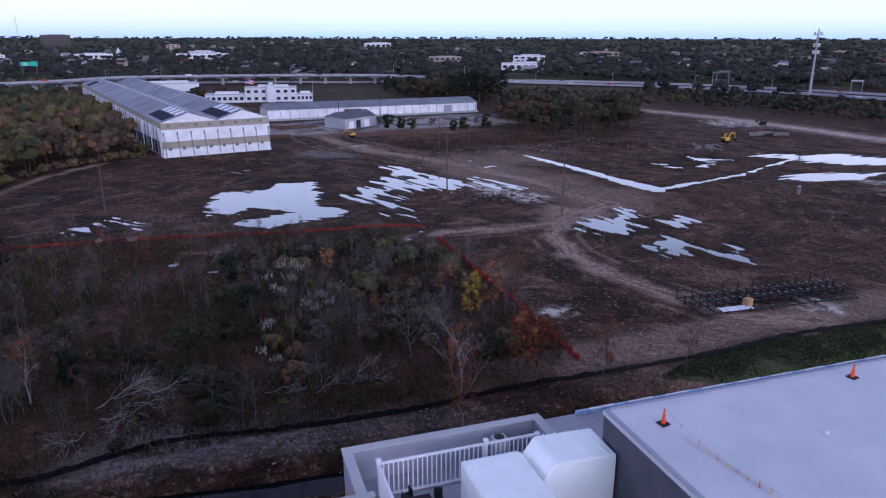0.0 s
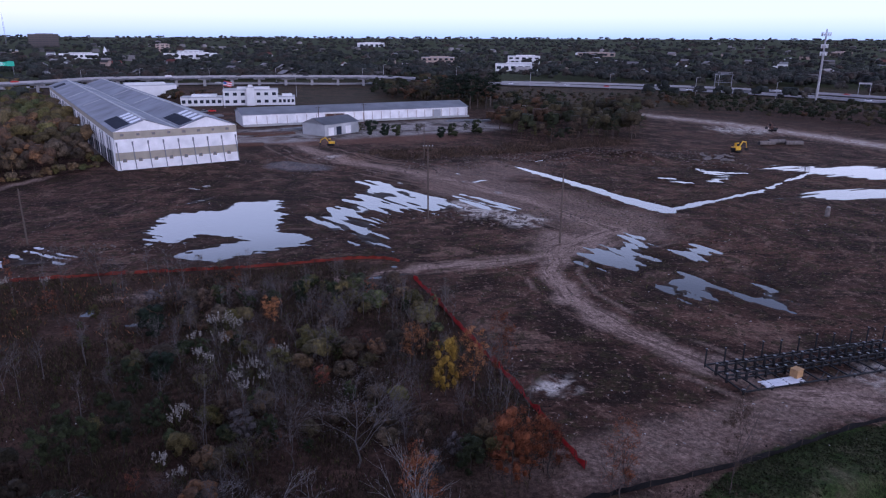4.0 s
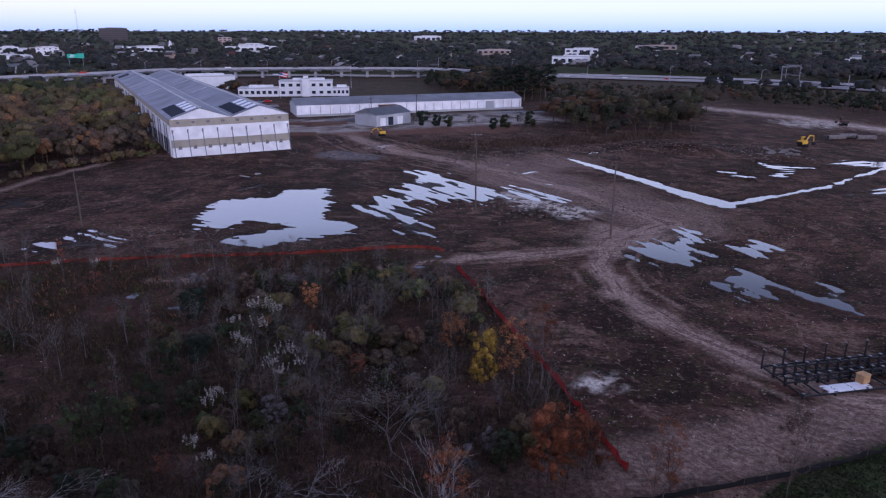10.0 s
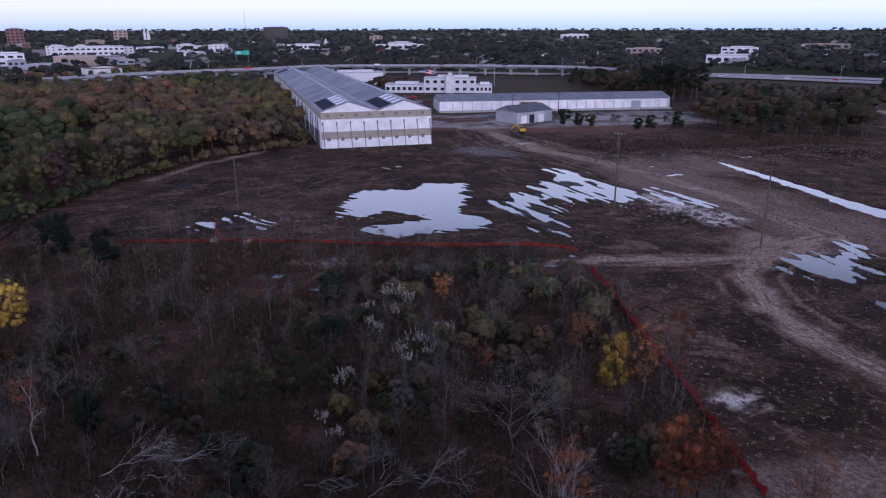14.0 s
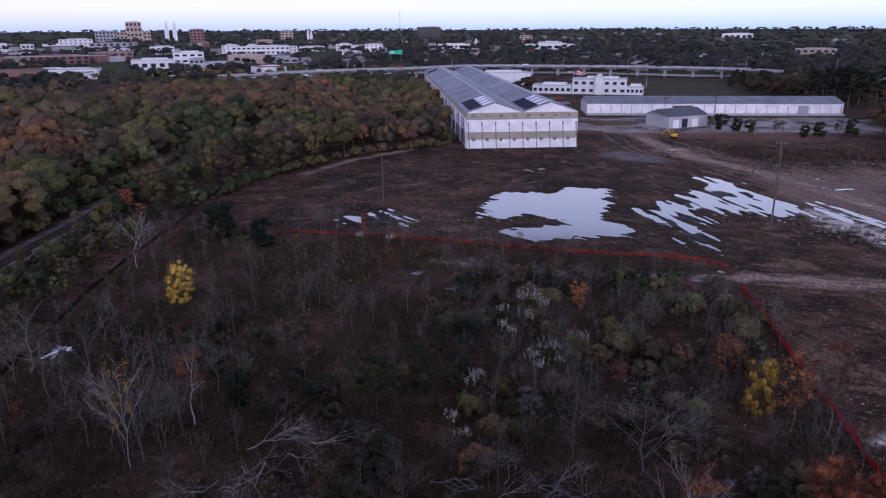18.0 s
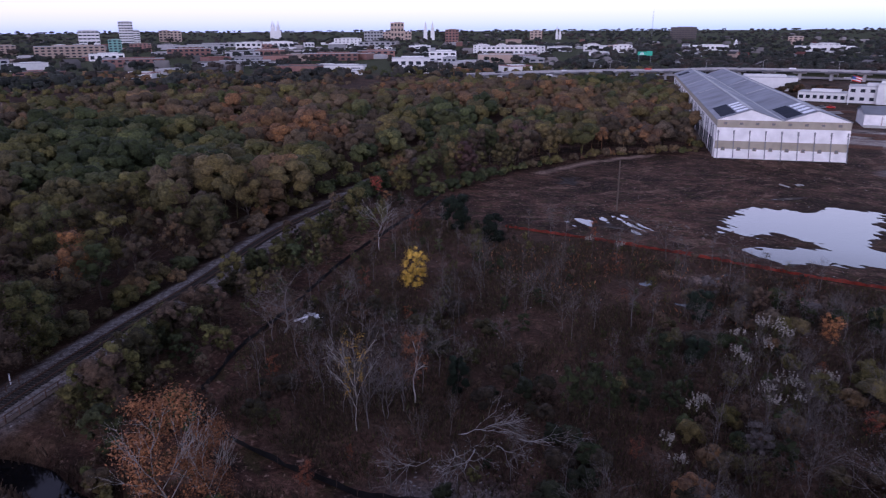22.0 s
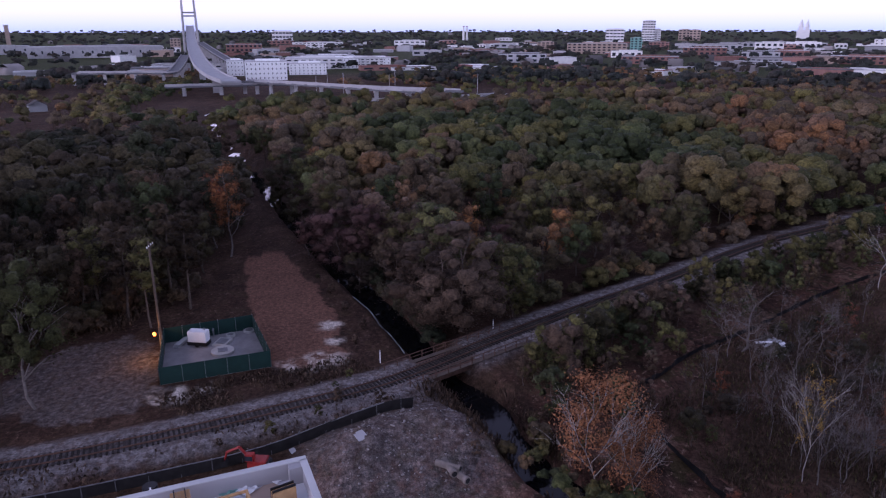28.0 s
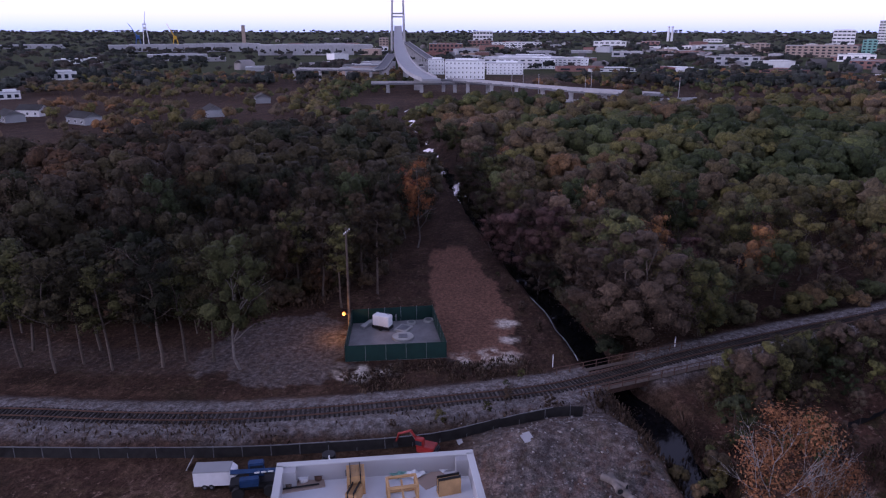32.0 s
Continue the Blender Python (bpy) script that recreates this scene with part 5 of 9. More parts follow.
for i in range(560):
    a, d = radians(rng_s.uniform(-44, 118)), 760 * math.exp(rng_s.rand() ** 0.9 * 1.55)
    x, y = -math.sin(a) * d, math.cos(a) * d
    if fbm(np.array([x / 160]), np.array([y / 160]), 2)[0] < 0.36:
        continue
    w, e, hh, t = rng_s.uniform(5, 11), rng_s.uniform(4, 7), rng_s.uniform(4, 8.5), rng_s.uniform(0, 3.14)
    c, s, z = math.cos(t), math.sin(t), far_rise(x, y) - 0.3
    at = lambda u, v, q: (x + u * c - v * s, y + u * s + v * c, z + q)
    hv += [at(-w, -e, 0), at(w, -e, 0), at(w, e, 0), at(-w, e, 0), at(-w, -e, hh), at(w, -e, hh), at(w, e, hh), at(-w, e, hh), at(-w, 0, hh + e * 0.5), at(w, 0, hh + e * 0.5), at(-w, 0, hh + e * 0.5), at(w, 0, hh + e * 0.5)]
    hf += [(kk, kk + 1, kk + 5, kk + 4), (kk + 1, kk + 2, kk + 6, kk + 5), (kk + 2, kk + 3, kk + 7, kk + 6), (kk + 3, kk, kk + 4, kk + 7), (kk + 4, kk + 5, kk + 9, kk + 8), (kk + 7, kk + 6, kk + 11, kk + 10)]
    kk += 12
far_me = quick_mesh("distant_houses", hv, hf)
far_me.materials.append(mat("house_row", (0.17, 0.155, 0.15), 0.75, vary=0.3, scale=0.02, island=0.9))
tagged(new("distant_houses", far_me), "scattered pale distant house roofs among treetops", "houses", kind="stuff")

mx_, my_, myaw, mw, mh = (-1328, 2235, 31, 21.7, 99.4)
rm = thing("radio_mast", pose(mx_, my_, 0, 0, 0, myaw), "thin distant lattice radio mast above the treetops", "mast")
for k in range(3):
    a = k * 2.094
    part("leg", rod((2.2 * math.cos(a), 2.2 * math.sin(a), 0), (1.2 * math.cos(a), 1.2 * math.sin(a), mh), 0.32, 0.22), STEEL, rm)
for k in range(10):
    part("platform", rod((0, 0, mh * (k + 1) / 11), (0, 0, mh * (k + 1) / 11 + 0.6), 2.0 - 0.08 * k, sides=3), STEEL, rm)
part("antenna", rod((0, 0, mh), (0, 0, mh * 1.12), 0.25, 0.1), STEEL, rm)

# ---- masts, lamp posts, signs and cars by the highway ----
tw = thing("cell_tower", pose(*(268.4, 502.3), 0), "tall grey monopole phone mast with antenna platforms", "mast")
part("mast", rod((0, 0, 0), (0, 0, 50), 0.95, 0.45, 10), PARAPET, tw)
for z, r in ((46, 3.0), (38, 2.2), (33, 2.2)):
    pf = part("platform", rod((0, 0, z), (0, 0, z + 0.3), r, r, 9), STEEL, tw)
    for k in range(9):
        a = k * 0.698
        part("antenna", box(0.5, 0.25, 2.6, r * math.cos(a), r * math.sin(a), z - 0.8, 0, 0, math.degrees(a) + 90), PLASTER, pf)


def lamp_post(x, y, h, z=0.0, arms=1):
    s = thing("street_lamp", pose(x, y, z), "slim grey highway lamp post", "street lamp", "highway lamps")
    part("post", rod((0, 0, 0), (0, 0, h), 0.22, 0.12), PARAPET, s)
    for k in range(arms):
        part("arm", rod((0, 0, h), (2.4 * (1 - 2 * k), 0, h + 0.5), 0.09), PARAPET, s)
        part("lantern", box(0.9, 0.4, 0.25, 2.6 * (1 - 2 * k), 0, h + 0.4), GREY_WALL, s)


for p, h in (((-212.1, 658.6), 15), ((-153.7, 671.1), 15), ((-270.6, 646.0), 15), ((-307.1, 612.6), 15), ((-58.3, 742.8), 15), ((17.2, 724.0), 14), ((81.7, 642.3), 13), ((148.6, 620.7), 13), ((205.8, 570.0), 13), ((253.0, 531.4), 12), ((-380.9, 572.8), 14), ((-74.2, 688.1), 14),
             ((-494.0, -51.7), 16), ((-495.6, -44.0), 14), ((-488.1, 2.2), 16), ((-475.8, 57.3), 14), ((-474.2, -31.8), 15), ((-462.2, -1.6), 15)):
    lamp_post(*p, h)
for p in ((208.9, 531.9), (-108.0, 533.5)):
    lamp_post(*p, 17, 0, 2)
bb = thing("billboard", pose(*(216.3, 542.2), 0, 0, 0, -25), "bare frame of a roadside billboard on posts", "billboard")
for x in (-6, 6):
    part("post", rod((x, 0, 0), (x, 0, 17), 0.35), STEEL, bb)
part("frame_beam", box(13, 0.4, 0.5, 0, 0, 17), STEEL, bb)
part("frame_beam", box(13, 0.4, 0.5, 0, 0, 11), STEEL, bb)
gs = thing("road_sign", pose(*(-474.0, 785.8), 0, 0, 0, 30), "green highway sign panel on tall posts", "sign")
for x in (-7, 7):
    part("post", rod((x, 0, 0), (x, 0, 13), 0.35), STEEL, gs)
GREEN_SIGN = mat("green_sign", (0.02, 0.42, 0.27), 0.4, vary=0.08)
part("panel", box(10, 0.3, 4.2, -3.5, -0.3, 11.2), GREEN_SIGN, gs)
part("panel", box(7, 0.3, 5.2, 5.2, -0.3, 10.8), GREEN_SIGN, gs)
for i in range(3):
    part("legend_bar", box(5.5 - i, 0.06, 0.5, -3.5, -0.5, 12.0 + i * 1.1), WHITE_PAINT, gs)
gt = thing("sign_gantry", pose(*(331.5, 551.9), 0, 0, 0, -30), "pale steel sign gantry seen end-on", "sign gantry")
for x in (-4, 4):
    for y in (-1.2, 1.2):
        part("leg", rod((x, y, 0), (x, y, 10), 0.22), PARAPET, gt)
part("truss", box(9, 2.6, 1.2, 0, 0, 9.6), PARAPET, gt)


def car(m, paint, label, van=False, group="highway cars"):
    c = thing("car", m, label, "car", group)
    L, h = (5.4, 1.5) if van else (4.5, 0.85)
    part("body", box(L, 1.85, h, 0, 0, 0.35, bevel=0.12), paint, c)
    if not van:
        bm = box(L * 0.55, 1.6, 0.6, -0.2, 0, 1.18, bevel=0.18)
        part("cabin", bm, GLASS, c)
        part("car_roof", box(L * 0.36, 1.45, 0.06, -0.2, 0, 1.77), paint, c)
    else:
        part("windscreen", box(0.1, 1.5, 0.6, L / 2, 0, 1.2), GLASS, c)
    for x in (-L * 0.32, L * 0.32):
        for y in (-0.9, 0.9):
            part("wheel", rod((x, y - 0.11, 0.34), (x, y + 0.11, 0.34), 0.34, sides=10), RUBBER, c)


PAINTS = ((WHITE_PAINT, "white"), (DARK_WALL, "dark"), (STEEL, "silver grey"), (WHITE_PAINT, "white"), (RED_PAINT, "red"), (BLACK_STEEL, "black"))
rng_c = random.Random(8)
for k, (line, z, n) in enumerate(((HWY, 1.3, 16), (HWY2, 1.3, 12), (UP, 8.05, 8), (LOW, 1.1, 9))):
    pts = curve([(p[0], p[1]) for p in line], 6)
    for i in range(n):
        j = int((i + rng_c.uniform(0.2, 0.8)) / n * (len(pts) - 2))
        t = pts[j + 1] - pts[j]
        a = math.atan2(t[1], t[0])
        off = rng_c.choice((-2.6, 2.6))
        paint, word = rng_c.choice(PAINTS)
        car(pose(pts[j][0] - math.sin(a) * off, pts[j][1] + math.cos(a) * off, (0.0 if k != 2 else 0) + (z if k == 2 else z - 0.3), 0, 0, math.degrees(a)), paint, word + " vehicle driving on the highway lanes", rng_c.random() < 0.3)
# yard vehicles and stores
for p, a in (((-143.2, 410.1), 20), ((-140.4, 418.0), 40), ((-137.1, 422.4), 10), ((-160.3, 428.8), 60)):
    paint, word = rng_c.choice(PAINTS)
    car(pose(*p, 0.05, 0, 0, a), paint, word + " car parked by the office yard", group="parked cars")
for i, (p, L, mm) in enumerate((((-83.6, 323.5), 26, RUST_STEEL), ((-76.1, 320.8), 20, RUST_STEEL), ((-82.1, 288.7), 16, RUST_STEEL), ((-71.9, 339.5), 14, STEEL), ((12.8, 377.7), 20, STEEL), ((21.1, 374.5), 16, STEEL), ((-134.4, 405.1), 30, RUST_STEEL), ((-133.5, 391.9), 26, STEEL))):
    st = thing("steel_stack", pose(*p, 0, 0, 0, 14 + 25 * (i % 2)), "stack of rusty steel beams on the yard", "steel stack", "steel stacks")
    for j in range(4):
        part("beam", box(L, 0.5, 0.5, 0, j * 0.8, 0.0), mm, st)
        part("beam", box(L * 0.9, 0.5, 0.5, 0.5, j * 0.75 + 0.2, 0.5), mm, st)


def digger(m, paint, size, label, reach=1.0, name="excavator"):
    """A tracked excavator: two tracks, turntable, house, cab, boom, stick and bucket."""
    e = thing(name, m @ Matrix.Diagonal((size, size, size, 1)), label, "excavator")
    for y in (-1.1, 1.1):
        part("track", box(3.9, 0.6, 0.9, 0, y, 0, bevel=0.3), RUBBER, e)
    part("turntable", rod((0, 0, 0.8), (0, 0, 1.15), 0.9, sides=14), BLACK_STEEL, e)
    part("house", box(3.2, 2.5, 1.2, -0.5, 0, 1.15, bevel=0.12), paint, e)
    part("counterweight", box(0.8, 2.5, 1.0, -2.2, 0, 1.1, bevel=0.25), BLACK_STEEL, e)
    cab = part("cab", box(1.5, 1.1, 1.5, 0.6, 0.7, 2.3, bevel=0.12), paint, e)
    part("cab_window", box(1.3, 1.14, 0.9, 0.68, 0.7, 2.6), GLASS, cab)
    part("boom", rod((0.8, -0.3, 1.9), (2.8, -0.3, 4.3), 0.3, 0.28, 4), paint, e)
    part("boom", rod((2.7, -0.3, 4.2), (5.0, -0.3, 3.9 * reach), 0.28, 0.22, 4), paint, e)
    part("stick", rod((4.9, -0.3, 4.1 * reach), (5.5, -0.3, 1.6), 0.2, 0.15, 4), paint, e)
    part("ram", rod((1.6, -0.3, 2.3), (2.9, -0.3, 4.0), 0.09), STEEL, e)
    part("bucket", prism([(5.2, 1.6), (5.9, 1.5), (6.0, 0.8), (5.4, 0.45), (4.9, 0.9)], -0.8, 0.2), BLACK_STEEL, e)


digger(pose(*(118.1, 274.7), 0.1, 0, 0, 30), YELLOW_PAINT, 1.0, "yellow tracked excavator standing on the muddy clearing")
digger(pose(*(-46.3, 289.7), 0.1, 0, 0, 190), YELLOW_PAINT, 0.8, "small orange-yellow excavator on red dirt by the shed", 0.8)
digger(pose(*(162.9, 340.5), 0.1, 0, 0, 100), RUST_STEEL, 1.0, "dark rusty excavator by the sandy road", 0.9)
digger(pose(*(-62.3, -14.5), 0.0, 0, 0, -98), mat("faded_red_paint", (0.26, 0.022, 0.018), 0.5, vary=0.2), 0.6, "red compact excavator behind the fabric fence", 0.8)

# ---- utility poles on the clearing ----
def pole(x, y, h, arm=True, lean=0):
    p = thing("utility_pole", pose(x, y, -0.2, 0, lean, 0), "weathered wooden utility pole with crossarm" if arm else "bare weathered wooden pole standing in mud", "utility pole", "utility poles")
    part("shaft", rod((0, 0, 0), (0, 0, h), 0.22, 0.14, 8), GREY_WOOD, p)
    if arm:
        part("crossarm", box(2.6, 0.14, 0.18, 0, 0.12, h - 0.8), GREY_WOOD, p)
        for x in (-1.1, -0.4, 0.4, 1.1):
            part("insulator", rod((x, 0.12, h - 0.62), (x, 0.12, h - 0.4), 0.07), PLASTER, p)


for p, h, a in (((-3.8, 168.3), 19.2, True), ((26.0, 146.9), 16.1, False), ((-91.7, 145.0), 12.7, False), ((-6.6, 260.1), 13, True), ((41.7, 348.9), 12, True), ((-60.9, 349.1), 11, True), ((-40.1, 366.1), 11, True), ((89.3, 317.8), 12, False), ((-90.1, -32.2), 16.6, True), ((63.4, 318.4), 10, False)):
    pole(*p, h, a)
OLD_CONCRETE = mat("muddy_concrete", (0.17, 0.145, 0.13), 0.9, vary=0.35, scale=1.2)
for k, (x, y, a) in enumerate(((139.5, 295.0, 8), (151.5, 295.5, -4), (146.0, 300.0, 3))):
    cv = thing("culvert_pipe", pose(x, y, 1.0, 0, 0, a), "large grey concrete culvert pipe lying by the sandy road", "pipe", "culvert pipes")
    part("barrel", rod((-3.6, 0, 0), (3.6, 0, 0), 0.95, sides=16), OLD_CONCRETE, cv)
    # black end discs paint the darkness inside the solid barrel
    part("bore", rod((-3.63, 0, 0), (3.63, 0, 0), 0.76, sides=16), BLACK_FABRIC, cv)
rng_p = random.Random(31)
for k in range(11):
    x, y = 98 + rng_p.uniform(-3, 14), 258 + rng_p.uniform(-4, 9)
    sb = thing("concrete_slab", pose(x, y, ground_z(x, y) + 0.15, rng_p.uniform(-16, 16), rng_p.uniform(-20, 20), rng_p.uniform(0, 180)), "broken grey concrete slab tipped on the mud", "slab", "broken slabs")
    part("slab_piece", box(rng_p.uniform(2.0, 4.5), rng_p.uniform(1.4, 2.6), 0.3, bevel=0.05), OLD_CONCRETE, sb)
stub = thing("concrete_stump", pose(*(99.5, 171.9), 0), "pale broken concrete pile stump in mud", "stump")
part("shaft", rod((0, 0, -0.3), (0.1, 0, 2.3), 0.62, 0.55, 9), OLD_CONCRETE, stub)
part("broken_head", box(0.75, 0.6, 0.4, 0.1, 0, 2.15, 8, 6, 20), CONCRETE, stub)

# ---- trees ----
def leaf_cloud(rng, centres, radii, n, size, flat=0.8, hollow=0.5, reach=1.4):
    """Small leaf clumps as tilted quads, gathered about clump centres."""
    k = rng.choice(len(centres), n, p=np.array(radii) ** 2 / np.sum(np.array(radii) ** 2))
    d = rng.normal(size=(n, 3))
    d /= np.linalg.norm(d, axis=1)[:, None]
    r = np.array(radii)[k] * (hollow + (1 - hollow) * rng.rand(n)) * rng.uniform(0.75, reach, n)
    c = np.array(centres)[k] + d * r[:, None] * (1, 1, flat)
    face = d + rng.normal(size=(n, 3)) * 0.38 + (0, 0, 0.45)
    a = np.cross(face, rng.normal(size=(n, 3)))
    a /= np.linalg.norm(a, axis=1)[:, None]
    b = np.cross(face, a)
    b /= np.linalg.norm(b, axis=1)[:, None]
    s = size * rng.uniform(0.5, 1.3, n)[:, None]
    v = np.stack([c - a * s - b * s * 0.6, c + a * s - b * s * 0.35, c + a * s * 0.8 + b * s * 0.6, c - a * s * 0.7 + b * s * 0.5], 1)
    shade = d * 0.55 + rng.normal(size=(n, 3)) * 0.3 + (0, 0, 0.2)
    shade /= np.linalg.norm(shade, axis=1)[:, None]
    return v.reshape(-1, 3), np.arange(4 * n).reshape(n, 4), np.repeat(shade, 4, axis=0)


def clump_cores(rng, centres, radii, fill=0.8, flat=0.8, draw_in=0.86):
    """Shaded inner masses of leaf clumps: rough rounded lumps under the leaves."""
    g = np.array([(x, y, z) for x in (-1, 0, 1) for y in (-1, 0, 1) for z in (-1, 0, 1)], float)
    at = {tuple(p.astype(int)): i for i, p in enumerate(g)}
    q = []
    for ax in range(3):
        o1, o2 = [a for a in range(3) if a != ax]
        for side in (-1, 1):
            for i in (-1, 0):
                for j in (-1, 0):
                    c = []
                    for u, v in ((i, j), (i + 1, j), (i + 1, j + 1), (i, j + 1)):
                        p = [0, 0, 0]
                        p[ax], p[o1], p[o2] = side, u, v
                        c.append(at[tuple(p)])
                    q.append(c if (side > 0) != (ax == 1) else c[::-1])
    d = g / np.maximum(np.linalg.norm(g, axis=1), 1e-6)[:, None]
    vs, fs, ns = [], [], []
    inner = [(np.array(c) * (draw_in, draw_in, 1), r) for c, r in zip(centres, radii)]
    for k, (c, r) in enumerate(inner):
        vs.append(c + d * (r * fill * rng.uniform(0.66, 1.22, 27))[:, None] * (1, 1, flat))
        fs.append(np.array(q) + 27 * k)
        ns.append(d + (0, 0, 0.2))
    return np.concatenate(vs), np.concatenate(fs), np.concatenate(ns)


def small_cores(rng, centres, radii, fill=0.95, flat=0.85):
    """The same for trees far off: lumps of eight corners."""
    g = np.array([(x, y, z) for z in (-1, 1) for x, y in ((-1, -1), (1, -1), (1, 1), (-1, 1))], float) / 3**0.5
    q = np.array(((3, 2, 1, 0), (4, 5, 6, 7), (0, 1, 5, 4), (1, 2, 6, 5), (2, 3, 7, 6), (3, 0, 4, 7)))
    vs, fs, ns = [], [], []
    for k, (c, r) in enumerate(zip(centres, radii)):
        t = rng.uniform(0, 1.6)
        turned = g @ np.array(((math.cos(t), math.sin(t), 0), (-math.sin(t), math.cos(t), 0), (0, 0, 1)))
        vs.append(np.array(c) + turned * (r * fill * rng.uniform(0.8, 1.4, 8))[:, None] * (1, 1, flat))
        fs.append(q + 8 * k), ns.append(turned)
    return np.concatenate(vs), np.concatenate(fs), np.concatenate(ns)


def tubes(segs, sides=5):
    vs, fs, k = [], [], 0
    for p, q, r0, r1 in segs:
        p, q = np.array(p), np.array(q)
        t = (q - p) / (np.linalg.norm(q - p) + 1e-9)
        u = np.cross(t, (0.3, 0.9, 0.1) if abs(t[1]) < 0.9 else (1, 0, 0))
        u /= np.linalg.norm(u)
        w = np.cross(t, u)
        ang = np.arange(sides) * 2 * np.pi / sides
        ringv = np.cos(ang)[:, None] * u + np.sin(ang)[:, None] * w
        vs += [p + ringv * r0, q + ringv * r1]
        i = np.arange(sides)
        fs.append(np.stack([k + i, k + (i + 1) % sides, k + sides + (i + 1) % sides, k + sides + i], 1))
        k += 2 * sides
    return np.concatenate(vs), np.concatenate(fs)


def limbs(rng, p, d, length, r, depth, spread, segs, tips, kids=(3, 5)):
    """Branching limbs: fills segs with tapered pieces and tips with their ends."""
    d = np.array(d, float) / np.linalg.norm(d)
    p, steps = np.array(p, float), 3 if depth else 2
    for i in range(steps):
        q = p + d * length / steps
        segs.append((p, q, r * (1 - 0.28 * i / steps * 2), r * (1 - 0.28 * (i + 1) / steps * 2)))
        p, d = q, d + rng.normal(size=3) * 0.12 + (0, 0, 0.05)
        d /= np.linalg.norm(d)
        if depth and i:
            for _ in range(rng.randint(*kids)):
                s = rng.normal(size=3)
                s -= d * (s @ d)
                s /= np.linalg.norm(s)
                limbs(rng, p, d + s * spread * rng.uniform(0.7, 1.3), length * rng.uniform(0.45, 0.7), r * 0.5, depth - 1, spread, segs, tips, kids)
    tips.append(p)


def make_tree(seed, height, width, n, leaf, crown_from=0.3, bare=False, thin=0.5, tall=False, low=False, core=0.0, clumps=20):
    """Meshes of one tree's trunk and crown."""
    rng = np.random.RandomState(seed)
    segs, tips = [], []
    stem = height * (0.62 if tall else 0.42)
    r = 0.02 * height * (0.55 if tall else 0.42 if bare else 0.7)
    p = np.zeros(3)
    for i in range(4):
        wob = 0.007 if tall else 0.02
        q = p + (rng.normal() * wob * height, rng.normal() * wob * height, stem / 4)
        segs.append((p, q, r * (1 - 0.15 * i), r * (0.85 - 0.15 * i)))
        p = q
        if i >= (2 if tall else 1) and not low:
            for _ in range(rng.randint(1, 3)):
                a = rng.uniform(0, 6.28)
                limbs(rng, p, (math.cos(a) * (0.6 if bare else 0.9), math.sin(a) * (0.6 if bare else 0.9), 1.0 if bare else 0.75), (height * 0.34 if bare and not tall else width * rng.uniform(0.3, 0.45)), r * 0.4, 1 + bare, 0.5 if bare else 0.75, segs, tips, (2, 4) if bare else (1, 3))
    limbs(rng, p, (0, 0, 1), height * 0.3, r * 0.45, 1 if low else 2, 0.7, segs, tips, (2, 4) if bare else (1, 3))
    tv, tf = tubes(segs, 4 if not bare else 3)
    tv = tv * (1, 1, height / max(tv[:, 2].max(), 0.1) * (0.97 if bare else 0.9))
    k = rng.randint(clumps - 4, clumps + 4)
    cz = rng.uniform(crown_from, 0.88, k)
    wide = np.sqrt(np.clip(1 - ((cz - (0.45 + crown_from * 0.4)) / 0.55) ** 2, 0.08, 1)) * width * 0.36
    an = rng.uniform(0, 6.28, k)
    cen = np.stack([np.cos(an) * wide * rng.uniform(0.3, 1, k), np.sin(an) * wide * rng.uniform(0.3, 1, k), cz * height], 1)
    rad = width * rng.uniform(0.10, 0.21, k) * (20 / clumps) ** 0.4
    cv, cf, cn = leaf_cloud(rng, cen, rad, n, leaf, 0.85, thin)
    if core:
        v2, f2, n2 = clump_cores(rng, cen, rad, core, 0.85)
        cv, cf, cn = np.concatenate([cv, v2]), np.concatenate([cf, f2 + len(cv)]), np.concatenate([cn, n2])
    cn = cn + (cv - (0, 0, height * 0.5)) / np.linalg.norm(cv - (0, 0, height * 0.5), axis=1)[:, None] * 0.8
    return quick_mesh("trunk", tv, tf), quick_mesh("crown", cv, cf, normals=cn / np.linalg.norm(cn, axis=1)[:, None]), None


RNG = np.random.RandomState(11)
KINDS = {}


def kind_of_tree(key, seeds, height, width, n, leaf, **more):
    KINDS[key] = [make_tree(s, height, width, n, leaf, **more)[:2] for s in seeds]


def plant(key, x, y, height, leaves, label, category="tree", name="tree", group="", base=10.0, bark=None, turn=None, wide=1.0, z=None):
    """One tree of a ready kind, drawn to its height."""
    trunk, crown = KINDS[key][RNG.randint(len(KINDS[key]))]
    s = height / base
    e = thing(name, pose(x, y, (ground_z(x, y) if z is None else z) - 0.1, 0, 0, RNG.uniform(0, 360) if turn is None else turn) @ Matrix.Diagonal((s * wide, s * wide, s, 1)), label, category, group)
    for part_name, me, m in (("trunk", trunk, bark or BARK), ("crown", crown, leaves)):
        key2 = (me.name, m.name)
        if key2 not in SHARED:
            SHARED[key2] = me.copy()
            SHARED[key2].materials.append(m)
        o = new(part_name, SHARED[key2])
        o.parent = e
    return e


SHARED = {}
kind_of_tree("broad", (1, 2, 3, 4), 10, 8, 3400, 0.085, core=0.50, thin=0.35, clumps=30)
kind_of_tree("wood", (6, 7, 8, 9, 10), 10, 8.5, 3000, 0.095, core=0.56, thin=0.45, clumps=30)
kind_of_tree("loose", (11, 12, 13), 10, 5.5, 2400, 0.065, thin=0.1, clumps=40)
kind_of_tree("bare", (21, 22, 23, 24), 10, 6.5, 1700, 0.042, bare=True, thin=0.1, clumps=36)
